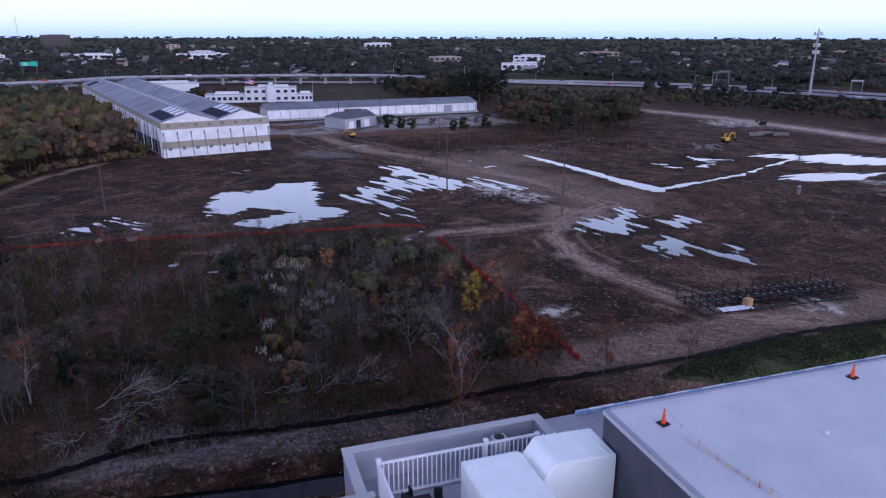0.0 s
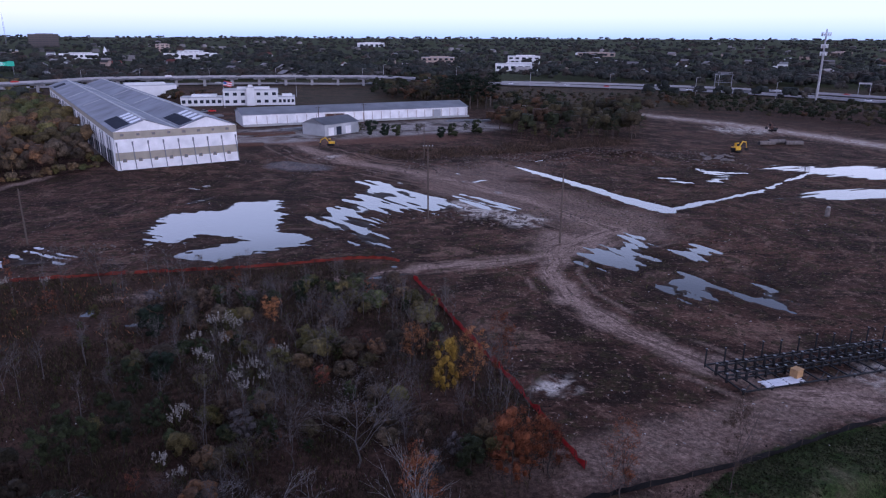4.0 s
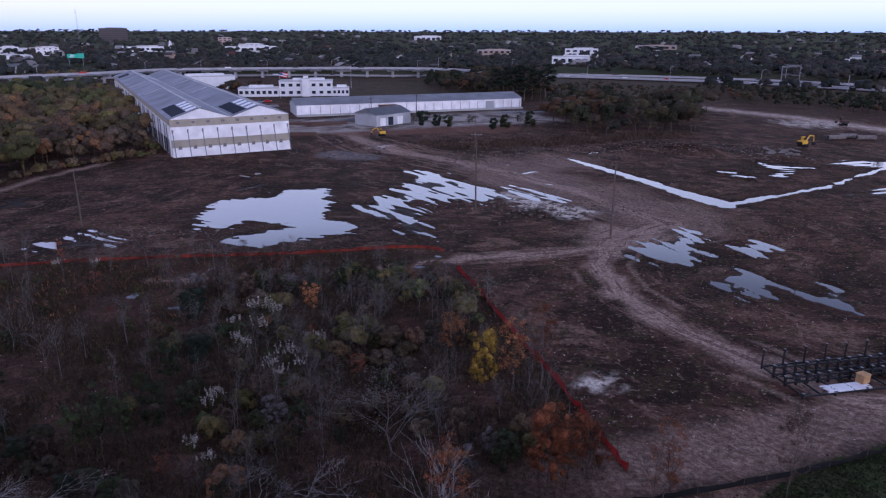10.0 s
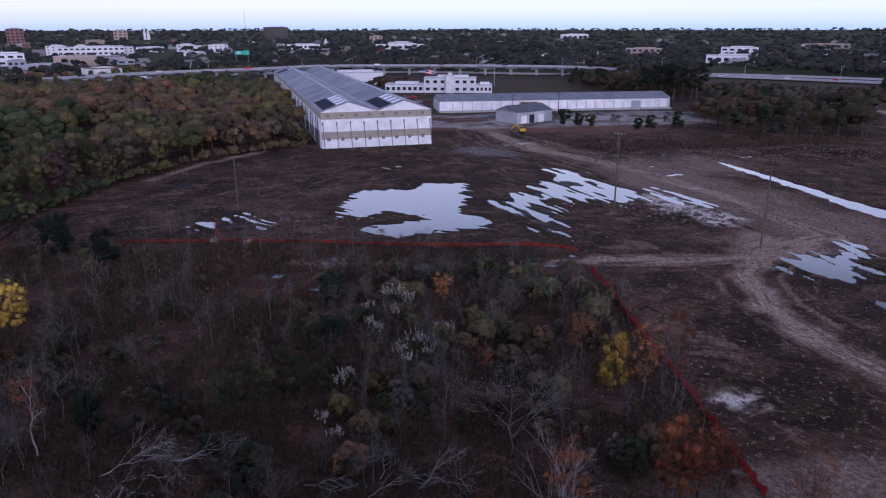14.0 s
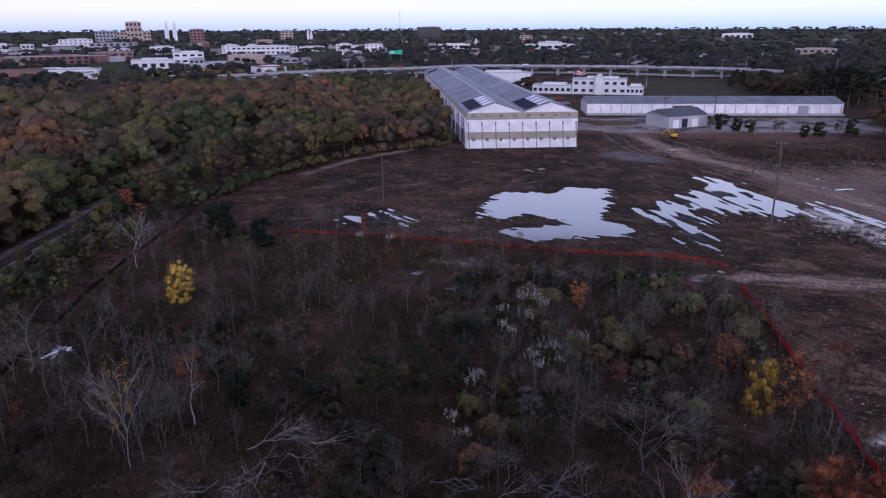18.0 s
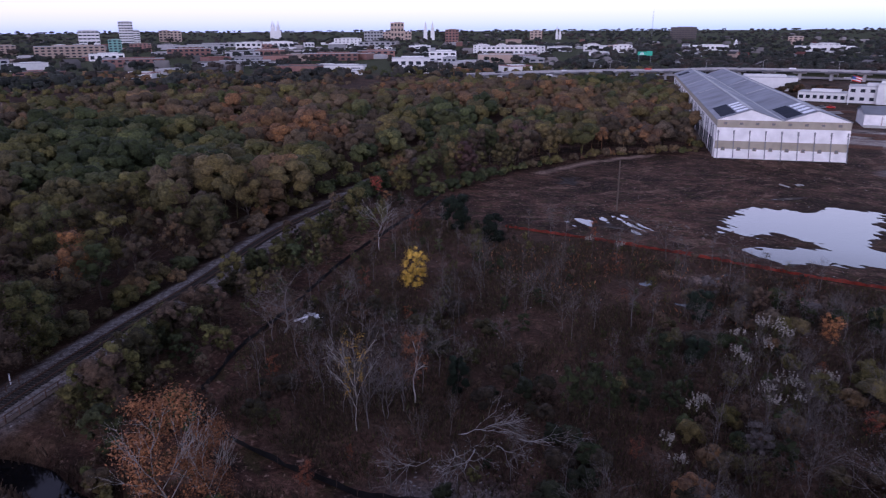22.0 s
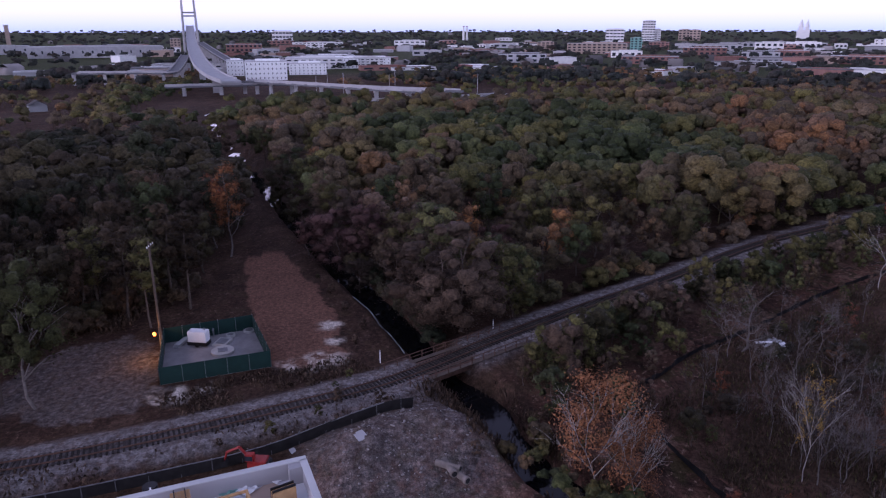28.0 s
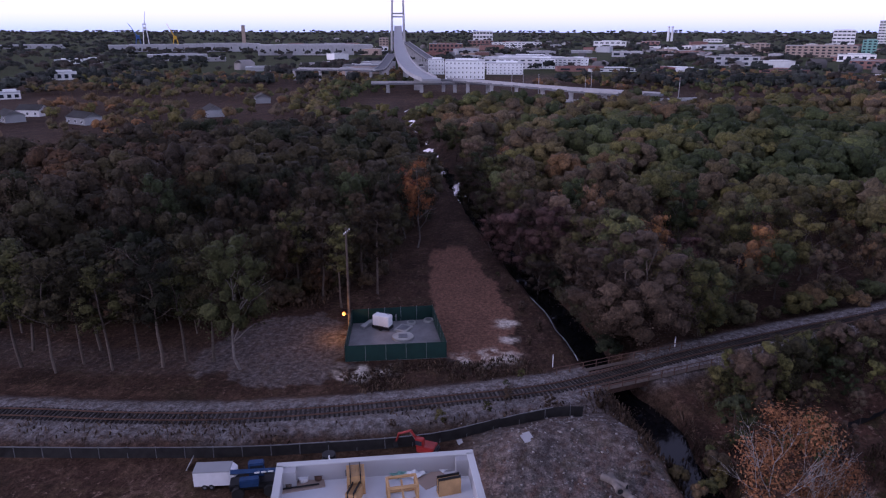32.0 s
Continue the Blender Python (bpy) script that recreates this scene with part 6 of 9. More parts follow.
kind_of_tree("slender", (25, 26, 27), 10, 3.6, 1100, 0.040, bare=True, thin=0.1, tall=True, clumps=30)
kind_of_tree("pine", (31, 32, 33), 10, 3.8, 1700, 0.085, crown_from=0.36, tall=True, core=0.55, thin=0.4, clumps=26)
kind_of_tree("bush", (41, 42, 43), 10, 11, 1300, 0.14, crown_from=0.1, low=True, core=0.50, thin=0.4, clumps=26)
kind_of_tree("dense", (51, 52), 10, 9.5, 3200, 0.13, crown_from=0.12, low=True, thin=0.5, core=0.74, clumps=30)
kind_of_tree("great", (61, 62, 63), 10, 9.5, 8000, 0.066, crown_from=0.16, low=True, thin=0.4, core=0.55, clumps=44)
kind_of_tree("feather", (91, 92, 93), 10, 4.4, 3000, 0.050, crown_from=0.22, bare=True, thin=0.15, clumps=34)
kind_of_tree("airy", (81, 82, 83), 10, 5.8, 4200, 0.062, crown_from=0.32, thin=0.25, core=0.3, clumps=34)
kind_of_tree("sycamore", (71, 72), 10, 7.5, 4600, 0.078, crown_from=0.34, bare=True, thin=0.3, clumps=22)
WOOD_N = [(-96, 11), (-108, 28), (-118.5, 43.5), (-136, 69), (-150, 95), (-171, 132), (-196, 183), (-230, 262), (-260, 330), (-262, 445), (-300, 455), (-340, 370), (-375, 220), (-388, 60), (-380, -50), (-340, -72), (-300, -62), (-219, -37), (-164, -18), (-120, -3), (-105, 4)]
WOOD_M = [(-140, 106), (-158, 135), (-183, 184), (-219, 268), (-252, 334), (-256, 446), (-246, 438), (-180, 334), (-124, 246), (-121, 237), (-128, 226), (-139, 206), (-143, 170), (-140, 145), (-136, 124)]
WOOD_S = [(-100, -40), (-126, -33), (-160, -36), (-219, -55), (-246, -70), (-232, -108), (-176, -146), (-130, -170), (-100, -160), (-78, -100), (-83, -56)]


def scatter(poly, gap, rng):
    p = np.array(poly)
    x, y = np.meshgrid(np.arange(p[:, 0].min(), p[:, 0].max(), gap), np.arange(p[:, 1].min(), p[:, 1].max(), gap))
    x, y = x.ravel() + rng.uniform(-0.45, 0.45, x.size) * gap, y.ravel() + rng.uniform(-0.45, 0.45, x.size) * gap
    ok = inside(x, y, poly)
    return x[ok], y[ok]


def woods(name, xs, ys, hs, n, leaf, material, label, seed, width=0.75, stems=True, lumps=16, fine=True, spread=0.20, sunk=0.0):
    """Many trees past counting, joined into one mesh: solid clumps under a skin of leaves, a tone for each tree."""
    rng = np.random.RandomState(seed)
    kinds = []
    for s in range(7):
        up, an = rng.uniform(-0.55, 1.0, lumps), np.arange(lumps) * 2.4 + rng.uniform(-0.5, 0.5, lumps)
        out = np.sqrt(np.clip(1 - up**2, 0.02, 1)) * rng.uniform(0.55, 1.0, lumps)
        cen = np.stack([np.cos(an) * out * width * 0.34, np.sin(an) * out * width * 0.34, 0.60 + 0.24 * up], 1)
        rad = width * rng.uniform(0.13, 0.23, lumps) * (10 / lumps) ** 0.3
        v, f, nn = (clump_cores(rng, cen, rad, 0.84, 0.85, 0.95) if fine else small_cores(rng, cen, rad))
        nn = nn * 1.1
        if n:
            v2, f2, n2 = leaf_cloud(rng, cen, rad, n, leaf, 0.85, 0.86, 1.3)
            v, f, nn = np.concatenate([v, v2]), np.concatenate([f, f2 + len(v)]), np.concatenate([nn, n2])
        nn = nn + (v - (0, 0, 0.45)) / np.linalg.norm(v - (0, 0, 0.45), axis=1)[:, None] * 0.8
        if stems:
            tv, tf = tubes([((0, 0, 0), (0.01, 0.02, 0.45), 0.014, 0.01), ((0.01, 0.02, 0.45), (0, 0, 0.85), 0.01, 0.004)], 4)
            around = tv * (1, 1, 0) + (1e-4, 0, 0)
            v, f, nn = np.concatenate([v, tv]), np.concatenate([f, tf + len(v)]), np.concatenate([nn, around / np.linalg.norm(around, axis=1)[:, None]])
        kinds.append((v, f, nn / np.linalg.norm(nn, axis=1)[:, None]))
    away = np.hypot(np.asarray(xs), np.asarray(ys))
    stand = np.clip(0.33 + 0.15 * soft(away, 235, 350) + 1.9 * (fbm(np.asarray(xs) / 70 + 9, np.asarray(ys) / 70, 2) - 0.37) + rng.normal(0, spread, len(xs)), 0.0, 0.98)
    vs, fs, tones, ns, k = [], [], [], [], 0
    for x, y, h, tone in zip(xs, ys, hs, stand):
        v, f, nn = kinds[rng.randint(7)]
        a, w = rng.uniform(0, 6.28), rng.uniform(0.85, 1.25)
        c, s = math.cos(a) * h * w, math.sin(a) * h * w
        vs.append(np.stack([v[:, 0] * c - v[:, 1] * s + x, v[:, 0] * s + v[:, 1] * c + y, (v[:, 2] - sunk) * h - 0.2 + far_rise(x, y)], 1))
        ca, sa = math.cos(a), math.sin(a)
        ns.append(np.stack([nn[:, 0] * ca - nn[:, 1] * sa, nn[:, 0] * sa + nn[:, 1] * ca, nn[:, 2]], 1))
        fs.append(f + k)
        tones.append(np.full(len(v), tone))
        k += len(v)
    me = quick_mesh(name, np.concatenate(vs), np.concatenate(fs), np.concatenate(tones), smooth=True, normals=np.concatenate(ns))
    me.materials.append(material)
    return tagged(new(name, me), label, "woods", kind="stuff")


rw = np.random.RandomState(3)


def split_woods(poly, gap, low, high, seed, names, label, width, near=250, single_n=110, leaf_of=WOODS, field=WOODS_FIELD, others=(OLIVE, OLIVE, BROWN, DULL_RED)):
    """Woods of one area: the nearest trees single, the next fine, the rest coarse."""
    xs, ys = scatter(poly, gap, rw)
    clear = (line_far(xs, ys, [(-128, -19.8), (-171, -26.4)]) > 6) & (line_far(xs, ys, [(-166, -32.7), (-229, -45)]) > 6)
    xs, ys = xs[clear], ys[clear]
    far = np.hypot(xs, ys)
    order = np.argsort(far)
    xs, ys, far = xs[order], ys[order], far[order]
    hs = low + (high - low) * np.clip(0.75 * fbm(xs / 40, ys / 40, 2) + 0.75 * rw.rand(len(xs)) - 0.15, 0, 1)
    for x, y, h in zip(xs[:single_n], ys[:single_n], hs):
        tone = rw.rand()
        leaves = leaf_of if tone < 0.80 else others[int(tone * 100) % 4]
        plant("wood" if tone < 0.90 else "loose", x, y, h, leaves, "woodland tree with mottled autumn crown at the wood's edge", group="wood edge trees", wide=rw.uniform(0.85, 1.2) * width)
    xs, ys, far, hs = xs[single_n:], ys[single_n:], far[single_n:], hs[single_n:]
    a = far < near
    woods(names[0], xs[a], ys[a], hs[a], 560, 0.0175, field, label, seed, 0.95 * width)
    if (~a).any():
        woods(names[1], xs[~a], ys[~a], hs[~a], 170, 0.027, field, label + ", farther off", seed + 1, 0.98 * width, lumps=8)


split_woods(WOOD_N, 7.6, 6, 16, 1, ("woodland", "woodland_beyond"), "dense autumn woodland in olive, brown and rust", 1.0, 300, 60)
split_woods(WOOD_M, 7.4, 6, 14, 5, ("clearing_wood", "clearing_wood_beyond"), "autumn trees between railway and muddy clearing", 0.95, 300, 30)
split_woods(WOOD_S, 6.8, 10, 20, 3, ("tall_woodland", "tall_woodland_beyond"), "tall dark mixed woodland beyond the railway", 0.80, 400, 75, DARK_WOODS, DARK_FIELD, (GREEN, BROWN, DARK_WOODS, OLIVE))
# belts of trees by the yards and the highway
BELTS = [([(26, 345), (36, 300), (52, 292), (89, 310), (118, 400), (122, 432), (60, 428), (30, 400)], 9.5, 6, 15), ([(50, 480), (150, 450), (150, 540), (60, 600)], 9, 2, 5), ([(150, 445), (200, 385), (232, 325), (262, 262), (420, 250), (330, 400), (250, 470), (150, 560)], 8.0, 3, 8),
         ([(-20, 700), (30, 640), (40, 480), (12, 450), (-10, 470), (-60, 620)], 9, 7, 13), ([(-60, 560), (-15, 480), (40, 470), (60, 500), (0, 600)], 9, 6, 10), ([(-190, 470), (-150, 480), (-160, 520), (-200, 520)], 8, 5, 9)]
parts_x, parts_y, parts_h = [], [], []
for poly, gap, lo, hi in BELTS:
    bx, by = scatter(poly, gap, rw)
    parts_x.append(bx), parts_y.append(by), parts_h.append(rw.uniform(lo, hi, len(bx)))
woods("tree_belt", np.concatenate(parts_x), np.concatenate(parts_y), np.concatenate(parts_h), 60, 0.040, DARK_FIELD, "ragged belts of trees and bushes by yards and highway", 9, 0.80, lumps=7, fine=False, spread=0.35)
for i, (x, y) in enumerate(((6, 446), (12, 452), (19, 448), (24, 456), (15, 462), (29, 449), (8, 458), (33, 462), (1, 455))):
    plant("pine", x, y, 21 + (i * 7 % 5), EVERGREEN, "tall dark pine behind the storage shed", group="shed pines", wide=1.7)
for i, (x, y) in enumerate(((-89.2, 367.7), (-36.9, 323.9), (-32.5, 323.8), (-20.6, 319.8), (-10.3, 319.6), (0.0, 315.7), (5.2, 319.3), (11.8, 322.9), (-26, 322), (17, 330))):
    plant("dense" if i % 3 != 1 else "airy", x, y, 5.5 + (i * 7 % 5) * 0.6, (GREEN, OLIVE, EVERGREEN)[i % 3], "dark green yard tree before the storage shed", group="yard trees", wide=1.15)
for i, (x, y) in enumerate(((40, 300), (47, 296), (56, 296), (66, 301), (76, 306), (86, 312), (36, 312), (95, 330), (61, 310), (73, 318), (50, 316), (88, 345))):
    plant("loose" if i % 2 else "pine", x, y, 9 + (i * 7 % 6), (OLIVE, GREEN, BROWN)[i % 3], "slim olive tree at the edge of the clearing", group="clearing edge trees", wide=1.3)
# distance: thinner in the city, clear of the roads
ang = np.radians(rw.uniform(-52, 142, 14000))
far = 560 * np.exp(rw.uniform(0, 1, 14000) ** 0.85 * math.log(4650 / 560))
xs, ys = -np.sin(ang) * far, np.cos(ang) * far
clump = fbm(xs / 90, ys / 90, 3)
deg_ = np.degrees(ang)
city = (deg_ > 30) & (deg_ < 122) & (far > 640) & (far < 2300)
keep = np.where(city, clump > 0.44, clump > 0.33)
for line, w in ((UP, 26), (LOW, 22), (HWY, 26), (HWY2, 22)):
    keep &= line_far(xs, ys, [(p[0], p[1]) for p in line]) > w
keep &= ~((deg_ < 26) & (far < 780) & (deg_ > -16)) & ~inside(xs, ys, WOOD_N) & ~inside(xs, ys, WOOD_S)
keep &= ~((deg_ > 96) & (deg_ < 108) & (far > 420) & (far < 900) & (clump < 0.55))
keep &= ~((np.hypot(xs + 640, ys + 110) < 90))
xs, ys, far = xs[keep], ys[keep], far[keep]
hs = rw.uniform(5, 11, len(xs)) * (1 + far / 9000)
m = far < 1300
woods("middle_trees", xs[m], ys[m], hs[m], 14, 0.09, HAZED_WOODS, "dark tree cover beyond the highway", 5, 1.25, False, lumps=7, fine=False)
woods("far_trees", xs[~m], ys[~m], hs[~m], 0, 0.1, HAZED_WOODS, "distant treetops reaching to the horizon", 4, 1.5, False, lumps=4, fine=False)
belt_a, belt_r = np.radians(rw.uniform(-44, 34, 2400)), rw.uniform(640, 1020, 2400)
hx, hy = -np.sin(belt_a) * belt_r, np.cos(belt_a) * belt_r
free = fbm(hx / 70 + 3, hy / 70, 2) > 0.27
for line, w in ((UP, 20), (LOW, 17), (HWY, 20), (HWY2, 18)):
    free &= line_far(hx, hy, [(p[0], p[1]) for p in line]) > w
for a, b in ((138, 1174), (102, 944), (-2, 1145), (-540, 820), (-474, 786)):
    free &= line_far(hx, hy, [(a * 0.8, b * 0.8), (a, b)]) > 30
beyond = np.min([np.hypot(hx, hy) - np.interp(-np.degrees(belt_a), [-34, 0, 8, 14, 22, 32, 44], [700, 690, 770, 720, 690, 660, 640]), np.full(len(hx), 1e3)], axis=0) > 0
free &= beyond
woods("highway_trees", hx[free], hy[free], rw.uniform(6, 12, int(free.sum())), 22, 0.06, HAZED_WOODS, "dark line of trees behind the highway", 16, 1.15, False, lumps=7, fine=False)
gap_a = np.radians(rw.uniform(28, 128, 2600))
gap_r = rw.uniform(330, 760, 2600)
gx_, gy_ = -np.sin(gap_a) * gap_r, np.cos(gap_a) * gap_r
free = ~inside(gx_, gy_, WOOD_N) & ~inside(gx_, gy_, WOOD_S) & (fbm(gx_ / 60, gy_ / 60, 3) > 0.34)
for line in ([(-410.9, 18.8), (-435.9, -13.3), (-469.9, -51.3), (-507.6, -111.0)], [(-465.0, 72.8), (-439.2, 20.5), (-432.0, -29.7), (-448.3, -77.7)], [(-488.7, -151.5), (-504.3, -73.2), (-461.4, -4.8), (-433.3, 48.1)], UP, LOW):
    free &= line_far(gx_, gy_, [(p[0], p[1]) for p in line]) > 15
free &= line_far(gx_, gy_, [(a * 0.6, b * 0.6) for a, b in ((-681.7, -149.1), (-519.4, 23.8))]) > 12
for a, b in ((-647.0, -112.1), (-721.8, -81.5), (-836.2, -54.8)):
    free &= (np.hypot(gx_ - a, gy_ - b) > 60) & (line_far(gx_, gy_, [(a * 0.72, b * 0.72), (a, b)]) > 22)
free &= np.degrees(gap_a) < 112
woods("edge_trees", gx_[free], gy_[free], rw.uniform(4, 9, int(free.sum())), 24, 0.06, WOODS_FIELD, "mixed trees between the woods and the city", 14, 1.0, False, lumps=6, fine=False)
# nearer left-hand tree cover round the cottages
bx, by = scatter([(-180, -175), (-200, -300), (-330, -330), (-520, -430), (-640, -430), (-640, -230), (-560, -150), (-400, -132), (-340, -100), (-262, -78), (-244, -112)], 10.5, rw)
thick = fbm(bx / 55, by / 55, 2) > 0.26 + 0.10 * soft(np.hypot(bx, by), 300, 520)
bx, by = bx[thick], by[thick]
house_d = np.min([np.hypot(bx - a, by - b) for a, b in ((-295.7, -235.2), (-338.0, -191.3), (-318.5, -283.0), (-406.7, -196.2), (-295.8, -276.2))], axis=0)
open_way = np.min([line_far(bx, by, [(a * 0.6, b * 0.6), (a, b)]) for a, b in ((-295.7, -235.2), (-338.0, -191.3), (-318.5, -283.0), (-406.7, -196.2), (-295.8, -276.2))], axis=0)
bx, by = bx[(open_way > 5) & (house_d > 12)], by[(open_way > 5) & (house_d > 12)]
woods("cottage_trees", bx, by, rw.uniform(4, 9, len(bx)), 60, 0.045, WOODS_FIELD, "dark trees round the cottages", 12, 1.0, lumps=8)

# ---- single trees of the thicket ----
SPOTS = []


def clear_of(x, y):
    """True where no chosen tree stands, nor the ground just in front of it."""
    return all(math.hypot(x - a, y - b) > 2.8 and math.hypot(x - a * 0.95, y - b * 0.95) > 2.6 for a, b in SPOTS)


def tree_at(kind, p, h, leaves, label, wide=1.0, bark=None, name="tree", category="tree"):
    SPOTS.append((p[0], p[1]))
    plant(kind, p[0], p[1], h, leaves, label, category, name, bark=bark, wide=wide)


tree_at("dense", (-45.1, 96.5), 5.5, EVERGREEN, "dark evergreen bush with rounded crown", 1.15)
tree_at("dense", (-38.0, 81.9), 4.6, EVERGREEN, "dark evergreen bush in brown scrub", 1.1)
tree_at("airy", (-27.1, 98.1), 6.8, ORANGE, "small tree in orange autumn leaf")
tree_at("dense", (-25.0, 110.1), 4.6, GREEN, "small dark green bush by the fence", 0.7)
tree_at("bare", (-10.7, 101.3), 8.9, GREY_TWIG, "bare grey young tree by the fence", bark=PALE_BARK)
tree_at("loose", (-4.7, 85.8), 7.5, ORANGE, "brown-orange tree half bare already", 1.4)
tree_at("great", (-0.3, 77.7), 8.9, YELLOW, "bright yellow autumn tree in the thicket", 0.6)
tree_at("loose", (3.1, 76.8), 11.4, ORANGE, "thin rust-orange tree by the fence", 0.9)
tree_at("loose", (6.7, 77.6), 13.6, RUST, "slender rust-coloured tree by the fence", 0.7)
tree_at("bare", (5.1, 77.5), 10.2, GREY_TWIG, "bare slender grey tree by the fence", 0.8, PALE_BARK)
tree_at("loose", (-16.2, 78.3), 4.6, RED, "small red-leaved tree in the thicket", 1.2)
tree_at("bare", (-9.8, 62.0), 12.6, GREY_TWIG, "large bare grey tree with spreading twigs", 1.35, PALE_BARK)
tree_at("bare", (-16.6, 61.5), 8.7, GREY_TWIG, "bare grey tree in the thicket", 1.0, PALE_BARK)
tree_at("loose", (-31.5, 57.1), 3.6, RUST, "small rust-leaved sapling in brush", 1.2)
tree_at("great", (6.4, 59.0), 9.2, RUST, "dense rust-red tree beside the orange fence", 0.72)
tree_at("airy", (8.4, 60.0), 9.2, RUST, "upright rust-red tree beside the orange fence", 1.1)
tree_at("airy", (10.6, 60.2), 7.8, RUST, "rust-red tree beside the orange fence", 1.3)
tree_at("loose", (-2.6, 56.0), 6.6, ORANGE, "pale orange half-bare tree on verge", 1.3, PALE_BARK)
tree_at("feather", (17.0, 56.8), 10.4, RUST, "slender rusty tree on the verge", 1.0)
tree_at("feather", (28.4, 57.6), 12.6, BROWN, "thin olive tree by the grass verge", 0.75)
tree_at("feather", (-2.6, 44.2), 14.8, RUST, "tall pale-stemmed tree with thin rusty leaf", 0.85, WHITE_BARK)
tree_at("bare", (15.2, 54.5), 9.7, RUST, "slight rusty sapling by the silt fence", 0.6)
tree_at("great", (-84.8, 73.3), 8.4, YELLOW, "golden yellow conical tree in scrub", 0.82)
tree_at("airy", (-141.5, 109.6), 8.1, RED, "orange-red tree at the wood's edge", 1.1)
tree_at("bare", (-107.1, 83.2), 11.6, GREY_TWIG, "pale bare tree by the silt fence", 1.1, WHITE_BARK)
tree_at("loose", (-107.4, 93.3), 8.0, RUST, "rusty small tree at the track side", 0.9)
tree_at("dense", (-107.2, 105.2), 9.1, EVERGREEN, "dark green spreading bush in scrub", 1.1)
tree_at("dense", (-94.5, 103.5), 7.0, EVERGREEN, "dark green bush by the clearing", 1.1)
tree_at("bush", (-94.9, 98.9), 4.4, OLIVE, "olive bush by the clearing", 0.8)
tree_at("broad", (-114.8, 72.4), 8.7, OLIVE, "pale olive tree by the railway", 1.0)
tree_at("loose", (-85.2, 48.1), 11.4, BROWN, "tan half-bare tree with upswept crown", 1.5, PALE_BARK)
tree_at("bare", (-84.8, 58.9), 9.0, GREY_TWIG, "bare grey tree in scrub", 1.0, PALE_BARK)
tree_at("bare", (-56.2, 39.8), 13.4, YELLOW, "tall pale-stemmed tree with a yellow top", 0.6, WHITE_BARK)
tree_at("loose", (-56.4, 48.6), 10.7, ORANGE, "pale-stemmed tree with an orange top", 0.9, WHITE_BARK)
for q, h in (((-56.6, 44.1), 10), ((-63.8, 40.5), 9), ((-60.6, 41.1), 11), ((-57.1, 41.9), 9), ((-56.0, 46.4), 8), ((-73.5, 44.8), 8)):
    tree_at("bare", q, h, GREY_TWIG, "bare grey sapling in the thicket", 0.8, PALE_BARK)
tree_at("dense", (-53.8, 53.1), 6.0, EVERGREEN, "dark evergreen in the thicket", 0.7)
for q, h in (((-42.3, 59.9), 7), ((-38.3, 62.3), 7), ((-39.3, 75.6), 7), ((-35.8, 64.0), 8), ((-43.1, 66.1), 6), ((-40.0, 60.7), 7)):
    tree_at("broad", q, h, GREEN, "dark green young pine in the thicket", 0.7)
tree_at("sycamore", (-57.6, 19.6), 15.6, SYCAMORE, "pale-barked sycamore with brown-orange leaves", 1.05, WHITE_BARK)
tree_at("sycamore", (-55.2, 22.6), 11.8, SYCAMORE, "second leaning sycamore stem, thinly leaved", 0.75, WHITE_BARK)
tree_at("airy", (-50.7, 29.5), 4.5, RUST, "low rusty tree by the silt fence", 1.0)
tree_at("bush", (-81.9, 23.9), 8.4, OLIVE, "large olive bush beside the railway", 0.85)
tree_at("bush", (-79.2, 17.4), 6, OLIVE, "olive bush by the railway bridge", 0.9)
tree_at("bush", (-90.2, 33.7), 8.0, BROWN, "brown bush beside the railway", 0.9)
tree_at("bush", (-105.5, 50.2), 8.0, OLIVE, "yellow-olive bush beside the railway", 0.8)
tree_at("bush", (-109.4, 61.0), 6, OLIVE, "olive bush along the track", 0.8)
tree_at("great", (-95.0, 9.6), 17.8, BROWN, "large brown spreading tree on the canal bank", 1.25)
tree_at("great", (-96.8, 5.6), 14.8, BROWN, "brown-olive tree on the canal bank", 1.4)
tree_at("great", (-99.1, 18.1), 8.5, OLIVE, "olive-brown tree beside the railway", 1.0)
tree_at("broad", (-98.8, 18.5), 13, OLIVE, "olive broad tree on the canal bank", 1.0)
tree_at("great", (-128.8, -10.8), 14.0, DULL_RED, "dull red-purple tree by the canal", 1.25)
tree_at("great", (-127.5, -0.9), 15.4, BROWN, "brown-red broad tree by the canal", 1.25)
tree_at("broad", (-118.9, 5.3), 15, BROWN, "brown tree above the canal", 1.3)
for q, h, m in (((-134.1, -17.1), 9, DULL_RED), ((-117.1, -6.7), 8, BROWN), ((-150.5, -37.5), 15, DARK_WOODS), ((-160.1, -42.7), 16, DARK_WOODS), ((-183.7, -29.7), 13, DARK_WOODS), ((-199.0, -27.1), 14, BROWN), ((-158.0, -21.5), 11, DARK_WOODS), ((-103.0, 3.1), 11, BROWN), ((-96.8, 5.6), 9, OLIVE), ((-112.6, 0.4), 10, BROWN)):
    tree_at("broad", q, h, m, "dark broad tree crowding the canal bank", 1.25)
tree_at("airy", (-134.0, -32.4), 20.5, ORANGE, "tall tree with an orange crown", 0.75, PALE_BARK)
tree_at("airy", (-140.0, -36.5), 17.5, RUST, "tall rusty tree beside the orange one", 0.75, PALE_BARK)
tree_at("broad", (-76.5, -42.9), 19.9, OLIVE, "tall olive tree with forked pale trunks", 0.85, PALE_BARK)
